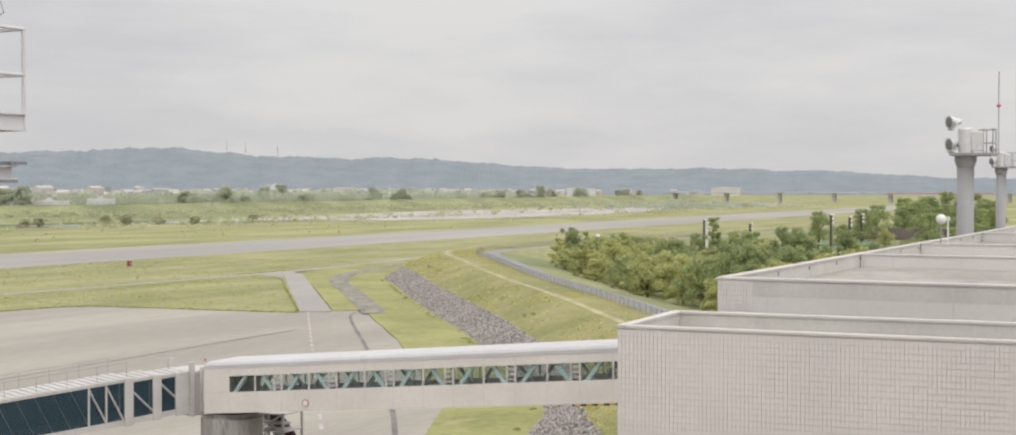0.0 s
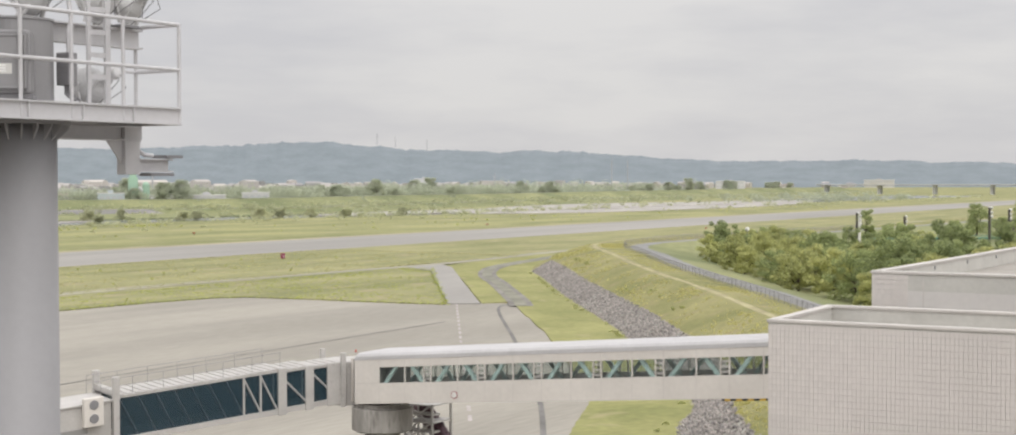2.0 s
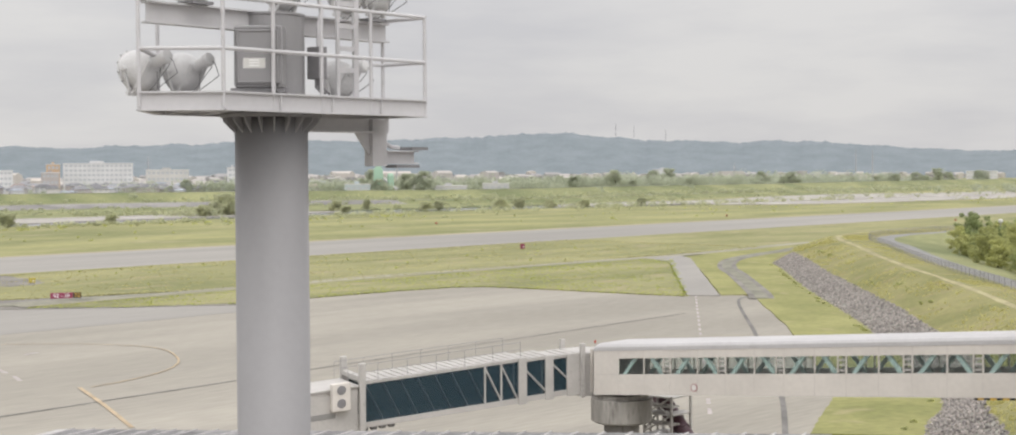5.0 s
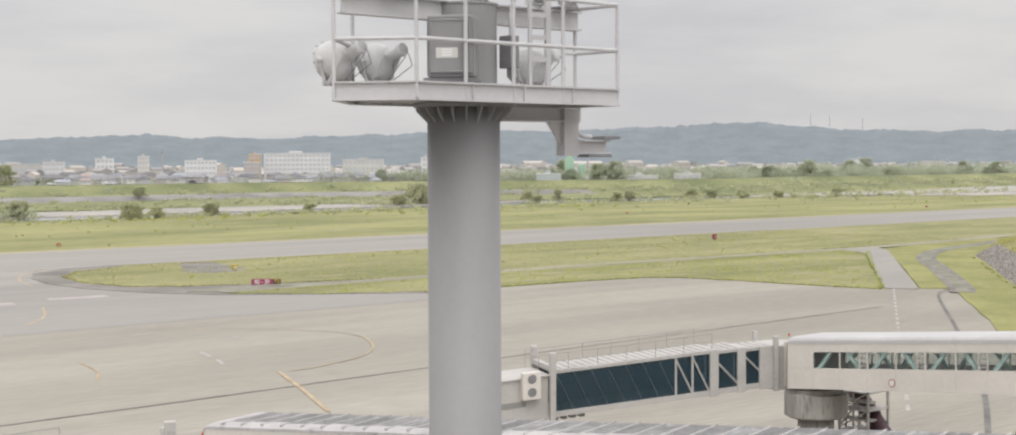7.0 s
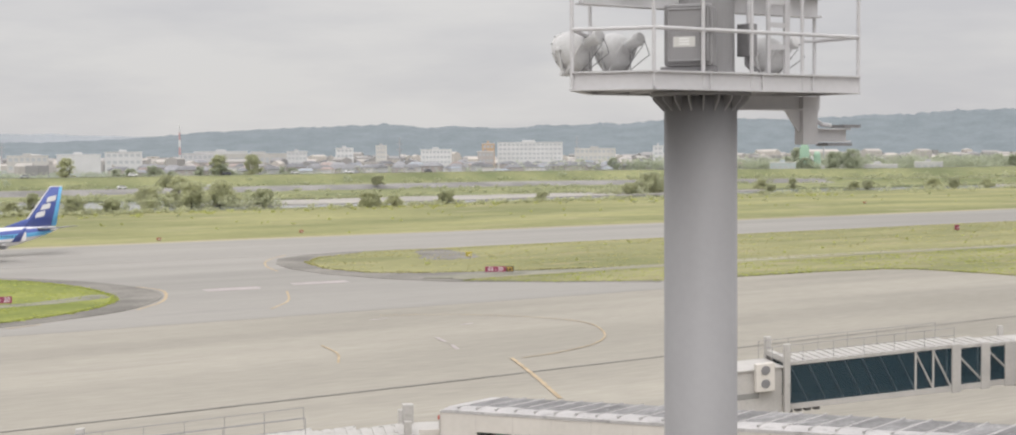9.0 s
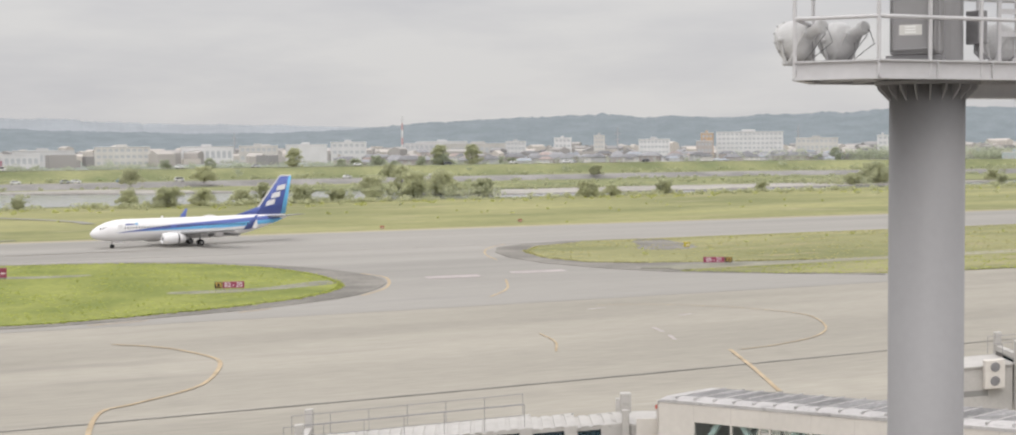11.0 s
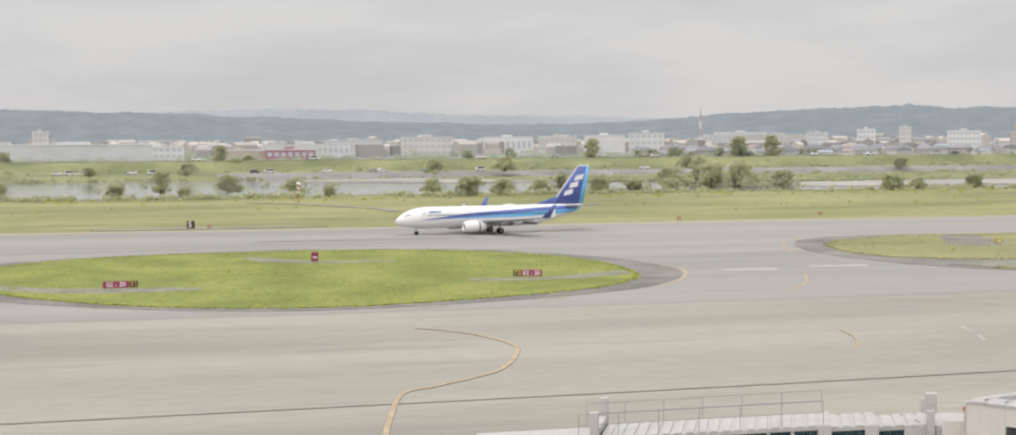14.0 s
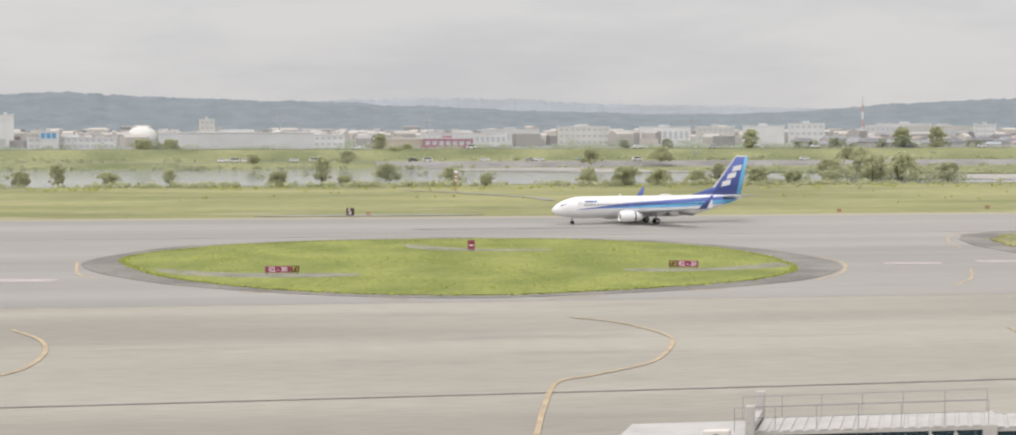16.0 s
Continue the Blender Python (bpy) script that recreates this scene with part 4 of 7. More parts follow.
def fixed_bridge(m, length, rise, label, roof_material, ribs=False, hazard=False, eave=0.42):
    """The fixed glazed corridor: x from the apron end to the terminal, y = 0 the side towards the viewing deck; it climbs by rise metres a metre."""
    t = thing("boarding_bridge_corridor", m, label, "boarding bridge", "boarding bridges")
    shear = Matrix(((1, 0, 0, 0), (0, 1, 0, 0), (rise, 0, 1, 0), (0, 0, 0, 1)))
    W, top, bot, w1, w0 = 3.0, 0.0, -2.87, -0.86, -1.73

    def add(name, bm, material, parent=t, lab="", smooth=False):
        bm.transform(shear)
        return part(name, bm, material, parent, lab, smooth)

    # roof with rounded shoulders, ends rounded too
    bm = bmesh.new()
    prof = [(-0.02, -eave), (-0.02, -eave * 0.52), (0.08, -0.08), (0.3, 0.0), (W - 0.3, 0.0), (W - 0.08, -0.08), (W + 0.02, -eave * 0.52), (W + 0.02, -eave)]
    stations = [(0.0, 0.34), (0.07, 0.15), (0.2, 0.04), (0.4, 0.0), (length, 0.0)]
    rows = [[bm.verts.new((x, y, z - d * eave / 0.42 * (eave + z) / eave)) for y, z in prof] for x, d in stations]
    for a, b in zip(rows, rows[1:]):
        for j in range(len(prof) - 1):
            bm.faces.new((a[j], b[j], b[j + 1], a[j + 1]))
    bm.faces.new(rows[0])
    bmesh.ops.recalc_face_normals(bm, faces=bm.faces[:])
    roof = add("roof", bm, roof_material)
    if ribs:
        for i in range(int(length / 0.9)):
            add("roof_rib", box(0.8 + i * 0.9, 0.84 + i * 0.9, 0.05, W - 0.05, -0.05, 0.018), roof_material, roof)
            add("roof_panel", box(0.9 + i * 0.9, 1.66 + i * 0.9, 0.5 + 0.12 * (i % 3), W - 0.3, -0.02, 0.008), M_OLDROOF, roof)
    first, n = 1.75, max(6, round((length - 1.9) / 1.75))
    step = (length - 0.2 - first) / n
    for y0, y1, side in ((0.0, 0.09, 0), (W - 0.09, W, 1)):
        wall = add("side_wall", box(0, length, y0, y1, bot, w0), M_WALL)
        add("upper_wall", box(0, length, y0, y1, w1, 0.02 - eave), M_WALL, wall)
        add("end_pier", box(0, first, y0, y1, w0, w1), M_WALL, wall)
        yo = y0 - 0.004 if side == 0 else y1 + 0.001
        for i in range(n + 1):
            x = first + i * step
            add("panel_joint", box(x - 0.012, x + 0.012, yo, yo + 0.004, bot + 0.02, w0 - 0.02), M_GROUT, wall)
            add("panel_joint", box(x - 0.012, x + 0.012, yo, yo + 0.004, w1 + 0.02, -eave), M_GROUT, wall)
        add("panel_joint", box(0.05, first - 0.1, yo, yo + 0.004, w0 - 0.012, w0 + 0.012), M_GROUT, wall)
        for i in range(n):
            x = first + i * step
            win = add("window", box(x - 0.03, x + 0.03, y0 - 0.01, y1 + 0.01, w0, w1), M_WALL, t)
            pane = add("pane", box(x + 0.03, x + step - 0.03, (y0 + y1) / 2 - 0.006, (y0 + y1) / 2 + 0.006, w0, w1), M_PANE, win)
            pane.visible_shadow = False
            if i % 2 == 1:
                add("mullion", box(x + step * 0.72, x + step * 0.72 + 0.05, y0 - 0.005, y1 + 0.005, w0, w1), M_WALL, win)
                if side == 0:
                    for k in range(3):
                        add("louvre", box(x + step * 0.76, x + step - 0.05, 0.02, 0.05, w0 + 0.12 + k * 0.26, w0 + 0.2 + k * 0.26), M_ALU, win)
            # teal truss diagonals behind the glass
            lean = 0.62 if i % 2 == 0 else -0.62
            yy = 0.17 if side == 0 else W - 0.17
            mid = x + step * (0.45 if i % 2 == 0 else 0.4)
            for extra in (0,):
                bm = bmesh.new()
                pts = [(mid - lean - 0.13, w0 - 0.25), (mid - lean + 0.13, w0 - 0.25), (mid + lean * 0.9 + 0.13, w1 + 0.35), (mid + lean * 0.9 - 0.13, w1 + 0.35)]
                a, b = [bm.verts.new((x_, yy - 0.07, z_)) for x_, z_ in pts], [bm.verts.new((x_, yy + 0.07, z_)) for x_, z_ in pts]
                bm.faces.new(a)
                bm.faces.new(b[::-1])
                for j in range(4):
                    bm.faces.new((a[j], b[j], b[(j + 1) % 4], a[(j + 1) % 4]))
                bmesh.ops.recalc_face_normals(bm, faces=bm.faces[:])
                add("truss_diagonal", bm, M_TEAL, t, "pale teal diagonal truss member")
    add("floor_deck", box(0.05, length, 0.09, W - 0.09, bot, bot + 0.12), M_FLOOR)
    add("ceiling_lining", box(0.05, length, 0.09, W - 0.09, -0.55, -0.45), M_WALL)
    add("end_wall", box(-0.02, 0.05, 0.0, W, bot, 0.06 - eave), M_WALL)
    # round no-entry style plate on the near side
    bm = lathe([(0.21, 0), (0.21, 0.02)], 24)
    bm.transform(Matrix.Translation((6.75, -0.004, bot + 0.42)) @ Matrix.Rotation(radians(90), 4, "X"))
    disc = add("round_sign", bm, mat("sign_red", (0.35, 0.12, 0.13), 0.5), t, "round white plate with a red rim")
    bm = lathe([(0.165, 0), (0.165, 0.024)], 24)
    bm.transform(Matrix.Translation((6.75, -0.006, bot + 0.42)) @ Matrix.Rotation(radians(90), 4, "X"))
    add("plate_face", bm, M_PLATE, disc)
    if hazard:
        for i in range(12):
            x = length - 5.8 + i * 0.3
            add("hazard_stripe", box(x, x + 0.15, -0.012, 0.1, bot - 0.1, bot), M_HAZ_Y if i % 2 else M_RUB, t, "yellow and black bumper strip")
            add("hazard_stripe", box(x + 0.15, x + 0.3, -0.012, 0.1, bot - 0.1, bot), M_RUB if i % 2 else M_HAZ_Y, t, "yellow and black bumper strip")
    return t


def telescopic_tunnel(origin, heading, label, length=13.6, drop=0.078, cab=5.2, motor=False):
    """The movable bridge from its rotunda at origin (roof height) towards the aircraft stand; local y points to the viewing deck."""
    t = thing("telescopic_boarding_bridge", Matrix.Translation(origin) @ Matrix.Rotation(heading, 4, "Z"), label, "boarding bridge", "boarding bridges")
    shear = Matrix(((1, 0, 0, 0), (0, 1, 0, 0), (-drop, 0, 1, 0), (0, 0, 0, 1)))

    def add(name, bm, material, parent=t, lab="", smooth=False, slope=True):
        if slope:
            bm.transform(shear)
        return part(name, bm, material, parent, lab, smooth)

    # rotunda
    rot = add("rotunda", lathe([(1.5, -2.75), (1.5, -0.35)], 12, m=Matrix.Translation((-0.9, 0, 0))), M_ALU, slope=False)
    add("rotunda_roof", lathe([(1.45, -0.35), (1.45, -0.3), (0.3, -0.28)], 24, m=Matrix.Translation((-0.9, 0, 0))), M_ALU, rot, slope=False)
    for yy in (1.3, -1.3):
        add("rotunda_post", box(-0.05, 0.22, yy - 0.12, yy + 0.12, -2.8, 0.25, 0.02), M_ALU, rot, slope=False)
    add("curtain_slot", box(-1.5, -0.3, 1.5, 1.56, -2.5, -0.05), M_WALL, rot, slope=False)
    add("beacon_stem", tube((-1.2, 0.4, -0.32), (-1.2, 0.4, 0.13), 0.025, seg=6), M_ALU, rot, slope=False)
    add("beacon", lathe([(0.055, 0.12), (0.055, 0.22), (0.03, 0.28)], 10, m=Matrix.Translation((-1.2, 0.4, 0))), mat("beacon_red", (0.4, 0.08, 0.06), 0.4), rot, slope=False)
    if motor:
        add("motor_box", box(-0.2, 0.2, 0.2, 0.6, 0.0, 0.75, 0.03), M_ALU, rot, slope=False)
    # tunnel sections: floor, roof with ribs, side rails, glass
    for x0, x1, half, zt in ((0.0, 2.6, 1.12, -0.12), (1.9, 4.4, 1.24, -0.02), (3.6, length, 1.36, 0.08)):
        sec = add("tunnel_section", box(x0, x1, -half, half, -2.55, -2.25, 0.02), M_ALU)
        zr = zt - 0.17
        add("section_roof", box(x0, x1, -half, half, zt - 0.32, zr, 0.03), M_ALU, sec)
        for i in range(int((x1 - x0) / 0.45)):
            add("roof_rib", box(x0 + 0.10 + i * 0.45, x0 + 0.40 + i * 0.45, -half + 0.05, half + 0.02, zr, zr + 0.05, 0.02), M_ALU, sec)
        for s in (1, -1):
            pane = add("side_glass", box(x0 + 0.05, x1 - 0.05, s * (half - 0.06) - 0.01, s * (half - 0.06) + 0.01, -2.25, zt - 0.32), M_BLUEPANE, sec, "dark blue side glazing")
            pane.visible_shadow = False
            add("end_frame", box(x0, x0 + (1.0 if x0 == 0 else 0.5), s * half - 0.07, s * half + 0.07, -2.62, zr + 0.03, 0.015), M_ALU, sec)
            add("end_frame", box(x1 - 0.1, x1, s * half - 0.05, s * half + 0.05, -2.55, zr), M_ALU, sec)
            if x1 - x0 > 5:
                n = 9
                for i in range(n):
                    a, b = x0 + 0.55 + (x1 - x0 - 0.7) * i / n, x0 + 0.55 + (x1 - x0 - 0.7) * (i + 1) / n
                    white = i < 2 and s == 1
                    add("brace", tube((b, s * (half - (0.0 if white else 0.035)), -0.3), (a, s * (half - (0.0 if white else 0.035)), -2.28), 0.05 if white else 0.03, seg=6), M_ALU if white else M_BRACE, sec)
                    if white:
                        add("upright", box(b - 0.05, b + 0.05, half - 0.08, half + 0.02, -2.3, -0.25), M_ALU, sec)
            else:
                add("brace", tube((x1 - 0.4, s * (half - 0.02), -0.35), (x0 + 0.3, s * (half - 0.02), -2.28), 0.05, seg=6), M_ALU, sec)
    # walkway rail along the roof
    for z in (0.45, 0.85):
        for s in (1.2, -1.2):
            add("roof_rail", pipe([(3.9, s, z - 0.04), (length + 0.8, s, z - 0.04)], 0.014, 6), M_STEEL)
    for i in range(7):
        for s in (1.2, -1.2):
            add("roof_rail_post", tube((3.9 + i * (length - 3.1) / 6, s, -0.1), (3.9 + i * (length - 3.1) / 6, s, 0.81), 0.015, seg=6), M_STEEL)
    # outer frame, cab, air conditioner, underside
    for s in (1, -1):
        add("lift_column", box(length, length + 0.32, s * 1.6 - 0.16, s * 1.6 + 0.16, -4.4, 0.95, 0.02), M_ALU)
    add("lift_header", box(length + 0.02, length + 0.3, -1.5, 1.5, 0.0, 0.25), M_ALU)
    body = add("cab", box(length + 0.35, length + cab, -1.5, 1.5, -2.6, -0.3, 0.06), M_ALU)
    add("cab_band", box(length + 1.6, length + cab - 0.3, 1.5, 1.515, -1.75, -1.45), M_STRIPD, body, "grey band along the cab")
    add("cab_roof", box(length + 0.3, length + cab + 0.1, -1.6, 1.6, -0.3, -0.2, 0.03), M_ALU, body)
    add("cab_window", box(length + cab - 1.6, length + cab - 0.4, 1.5, 1.52, -1.4, -0.5), M_BLUEPANE, body)
    ac = add("air_conditioner", box(length + 0.9, length + 1.9, 1.5, 1.95, -1.35, 0.1, 0.04), M_WALL, body, "white twin-fan air conditioner")
    for z in (-0.25, -0.95):
        bm = lathe([(0.24, 0), (0.24, 0.03), (0.2, 0.035)], 20)
        bm.transform(Matrix.Translation((length + 1.4, 1.95, z)) @ Matrix.Rotation(radians(-90), 4, "X"))
        add("fan_grille", bm, M_STEELD, ac)
    for i in range(4):
        add("chain_link", box(length - 1.9 + i * 0.5, length - 1.6 + i * 0.5, 0.5, 0.9, -2.8, -2.56), M_STEELD)
    add("bogie_beam", box(length - 0.4, length + 0.6, -1.9, 1.9, -4.6, -4.3), M_ALU)
    for s in (1.1, -1.1):
        w = lathe([(0.35, -0.16), (0.5, -0.12), (0.5, 0.12), (0.35, 0.16)], 24)
        w.transform(Matrix.Translation((length + 0.1, s, 0.5 - origin[2])) @ Matrix.Rotation(radians(90), 4, "X"))
        add("wheel", w, M_RUB, slope=False)
        add("bogie_leg", box(length - 0.1, length + 0.3, s - 0.15, s + 0.15, 0.5 - origin[2], -5.2), M_ALU, slope=False)
    return t


M_STRIPD = mat("grey_band", (0.25, 0.245, 0.235), 0.6, var=0.05)


def bridge_pier(x, y, top, label):
    t = thing("bridge_pier", Matrix.Translation((x, y, 0)), label, "pier", "bridge piers")
    part("drum", lathe([(1.55, top - 1.6), (1.72, top - 1.5), (1.72, top - 0.25), (1.5, top - 0.2), (1.5, top)], 28), M_CEM, t, smooth=False)
    part("column", lathe([(1.05, 0), (1.0, top - 1.55)], 24), M_CEM, t, smooth=True)
    # steel stair tower and maroon air duct beside it
    st = part("stair_frame", box(2.4, 2.52, -2.3, -2.18, 0, top - 0.3), M_ALU, t, "pale steel escape stair frame")
    for dx, dy in ((4.3, -2.3), (2.4, -4.2), (4.3, -4.2)):
        part("stair_post", box(dx, dx + 0.12, dy, dy + 0.12, 0, top - 0.3), M_ALU, st)
    for z in (1.2, 2.4, 3.6, 4.6):
        part("landing", box(2.4, 4.42, -4.2, -2.2, z - 0.08, z, 0.01), M_ALU, st)
        part("stair_brace", tube((2.45, -2.25, z - 1.1), (2.45, -4.15, z), 0.05, seg=6), M_ALU, st)
        part("stair_brace", tube((2.45, -4.15, z - 1.1), (2.45, -2.25, z), 0.05, seg=6), M_ALU, st)
        part("stair_flight", box(2.6, 3.3, -4.1, -2.3, z - 0.65, z - 0.55), M_ALU, st)
    for dx in (3.0, 3.7):
        part("stair_post", box(dx, dx + 0.09, -2.3, -2.21, 0, top - 0.3), M_ALU, st)
    for z in (1.3, 2.6, 3.9):
        part("hand_rail", tube((2.45, -2.3, z + 0.9), (4.35, -2.3, z + 0.9), 0.04, seg=6), M_ALU, st)
        part("stair_brace", tube((2.45, -2.26, z), (4.35, -2.26, z + 1.2), 0.06, seg=6), M_ALU, st)
    duct = part("air_duct", tube((1.9, -1.4, top - 0.5), (0.7, -4.9, 1.5), 0.5, seg=20), M_MAROON, t, "maroon flexible air duct")
    part("duct_end", tube((0.7, -4.9, 1.5), (0.62, -5.15, 1.35), 0.56, seg=20), M_STEEL, duct)
    for i in range(6):
        a, b = Vector((1.9, -1.4, top - 0.5)), Vector((0.7, -4.9, 1.5))
        p = a.lerp(b, (i + 0.5) / 6)
        part("duct_ring", tube(p, p + (b - a).normalized() * 0.07, 0.53, seg=20), M_MAROON, duct)
    st.location = st.location + Vector((-0.2, 2.3, 0))
    duct.location = duct.location + Vector((2.4, 1.8, -0.2))
    return t


B1 = Matrix.Translation((65.6, 51.0, 7.86)) @ Matrix.Rotation(radians(-90), 4, "Z")
fixed_bridge(B1, 28.0, 0.089, "white panelled boarding bridge corridor with a long window band", M_ROOFW, hazard=True)
telescopic_tunnel((66.6, 53.2, 7.5), math.atan2(5.7, -12.4), "pale grey telescopic boarding bridge with dark blue glass", 13.1)
bridge_pier(67.3, 50.3, 4.95, "stained concrete pier under the boarding bridge")
B2 = Matrix.Translation((27.65, 47.9, 8.06)) @ Matrix.Rotation(-1.259, 4, "Z")
fixed_bridge(B2, 28.0, 0.059, "white boarding bridge corridor with a weathered ribbed roof", mat("weathered_roof", (0.44, 0.425, 0.42), 0.6, var=0.1, scale=0.8, stretch=(0.8, 1.6, 1), stain=(0.27, 0.26, 0.255), stain_at=0.55), ribs=True, eave=0.22)
telescopic_tunnel((27.5, 50.2, 7.16), math.atan2(5.0, -11.6), "pale grey telescopic boarding bridge with railed roof walk", 12.2, drop=0.086, motor=True)
bridge_pier(27.8, 47.6, 4.9, "concrete pier carrying the second boarding bridge")


# ---------------------------------------------------------------- terminal roofs
def parapet_block(name, x0, x1, y0, y1, floor, top, label, wall_material, thick=0.35):
    t = thing(name, Matrix(), label, "terminal building")
    part("wall", box(x0, x1, y0, y1, 0, floor - 0.02), wall_material, t)
    part("flat_roof", box(x0 + thick, x1 - thick, y0 + thick, y1 - thick, floor - 0.015, floor), M_ROOFD, t, "dusty grey flat roof")
    for ax, bx, ay, by in ((x0, x1, y1 - thick, y1), (x0, x1, y0, y0 + thick), (x0, x0 + thick, y0 + thick, y1 - thick), (x1 - thick, x1, y0 + thick, y1 - thick)):
        part("parapet", box(ax, bx, ay, by, floor - 0.018, top - 0.12), M_PARA, t)
        part("coping", box(ax - 0.06, bx + 0.06, ay - 0.06, by + 0.06, top - 0.12, top, 0.02), M_COPE, t)
    return t


hall = parapet_block("terminal_wing", 56.5, 64.4, -45, 22.75, 11.0, 11.83, "terminal wing with pale tiled wall and flat roof", M_GROUT, thick=0.3)
corner = Matrix.Translation((56.5, 22.75, 0))
hall.matrix_basis = corner @ Matrix.Rotation(radians(2.6), 4, "Z") @ corner.inverted()
# wall tiles of the near side: nearest ones are pieces of their own, the rest one mesh
TW, TH, GAP = 0.172, 0.245, 0.016


def tile_mesh():
    bm = box(-0.022, 0.0, -(TW - GAP) / 2, (TW - GAP) / 2, -(TH - GAP) / 2, (TH - GAP) / 2)
    me = bpy.data.meshes.new("tile")
    bm.to_mesh(me)
    bm.free()
    me.materials.append(M_TILE)
    return me


one_tile = tile_mesh()
wall_part = [c for c in hall.children if c.name.startswith("wall")][0]
verts, faces = [], []
for r in range(24):
    for c in range(150):
        y, z = 22.66 - c * TW, 11.52 - r * TH
        if r < 15 and c < 20:
            ob = new("tile", one_tile)
            ob.parent = wall_part
            ob.location = (56.5, y, z)
            continue
        k = len(verts)
        for dx in (-0.022, 0.0):
            for dy, dz in ((-1, -1), (1, -1), (1, 1), (-1, 1)):
                verts.append((56.5 + dx, y + dy * (TW - GAP) / 2, z + dz * (TH - GAP) / 2))
        faces += [(k, k + 3, k + 2, k + 1), (k, k + 1, k + 5, k + 4), (k + 1, k + 2, k + 6, k + 5), (k + 2, k + 3, k + 7, k + 6), (k + 3, k, k + 4, k + 7)]
me = bpy.data.meshes.new("tiles")
me.from_pydata(verts, [], faces)
me.materials.append(M_TILE)
rest = new("tiles", me)
rest.parent = wall_part
tagged(rest, "pale beige wall tiles in straight courses", kind="stuff")

M_PANEL = mat("pale_wall_panel", (0.58, 0.555, 0.53), 0.6, var=0.04, scale=0.2, fine=20)
wing = parapet_block("terminal_hall", 70.2, 300, -45, 23.0, 12.15, 13.05, "long terminal hall with white panelled parapets", M_PANEL)
for x in (99.0, 119.5, 150.0):
    part("parapet", box(x, x + 0.35, -44.6, 22.6, 12.13, 12.93), M_PANEL, wing)
    part("coping", box(x - 0.06, x + 0.41, -44.6, 22.64, 12.93, 13.045, 0.02), M_COPE, wing)
part("plant_deck", box(121, 148, -44, 18, 12.14, 12.75, 0.02), M_ROOFD, wing)
for i in range(10):
    y = 20.5 - i * 4.4
    part("panel_joint", box(70.194, 70.2, y - 0.02, y + 0.02, 10.0, 12.9), M_GROUT, wing)
    part("panel_joint", box(98.994, 99.0, y - 0.02, y + 0.02, 12.15, 12.9), M_GROUT, wing)
for i in range(14):
    x = 73 + i * 6.5
    part("parapet_hook", box(x, x + 0.03, 22.58, 22.65, 12.62, 12.82), M_STEEL, wing)
for r in range(9):
    for c in range(12):
        part("tile", box(70.17, 70.2, 22.98 - (c + 1) * 0.145, 22.98 - c * 0.145 - 0.014, 12.66 - r * 0.24, 12.88 - r * 0.24), M_TILE, wing)

globe = thing("globe_lamp", Matrix.Translation((119.7, 21.1, 13.05)), "white globe on a short roof pole", "lamp")
part("pole", tube((0, 0, 0), (0, 0, 1.5), 0.05, seg=8), M_STEEL, globe)
bm = bmesh.new()
bmesh.ops.create_uvsphere(bm, u_segments=20, v_segments=14, radius=0.4, matrix=Matrix.Translation((0, 0, 1.88)))
part("globe", bm, M_PLATE, globe, smooth=True)
rod = thing("roof_rod", Matrix.Translation((117.0, 20.1, 13.0)), "short pale metal rod standing on the roof edge", "rod")
part("post", tube((0, 0, 0), (0, 0, 1.9), 0.06, seg=8), M_PLATE, rod)
part("head", box(-0.12, 0.12, -0.12, 0.12, 1.9, 2.2, 0.02), M_PLATE, rod)

# the terminal under and behind the viewing deck
tagged(part("terminal_block", box(-60, 40, -45, -4, 0, 16.0), M_PANEL), "plain terminal wall below the viewing deck", "wall", kind="structure")


# ---------------------------------------------------------------- airliner on the runway
M_PWHITE = mat("white_aircraft_paint", (0.73, 0.72, 0.725), 0.3, var=0.03, scale=0.4, spec=0.5)
# blue liveries lightened, with the haze over the runway put into the colour
M_PBLUE = mat("dark_blue_aircraft_paint", (0.085, 0.12, 0.36), 0.3, var=0.05, scale=0.4, spec=0.5)
M_PSKY = mat("light_blue_aircraft_paint", (0.14, 0.43, 0.72), 0.3, var=0.05, scale=0.4, spec=0.5)
M_PGREY = mat("grey_aircraft_metal", (0.36, 0.36, 0.37), 0.4, var=0.06, scale=0.8)
M_PDARK = mat("dark_aircraft_part", (0.04, 0.042, 0.045), 0.6, var=0.1)


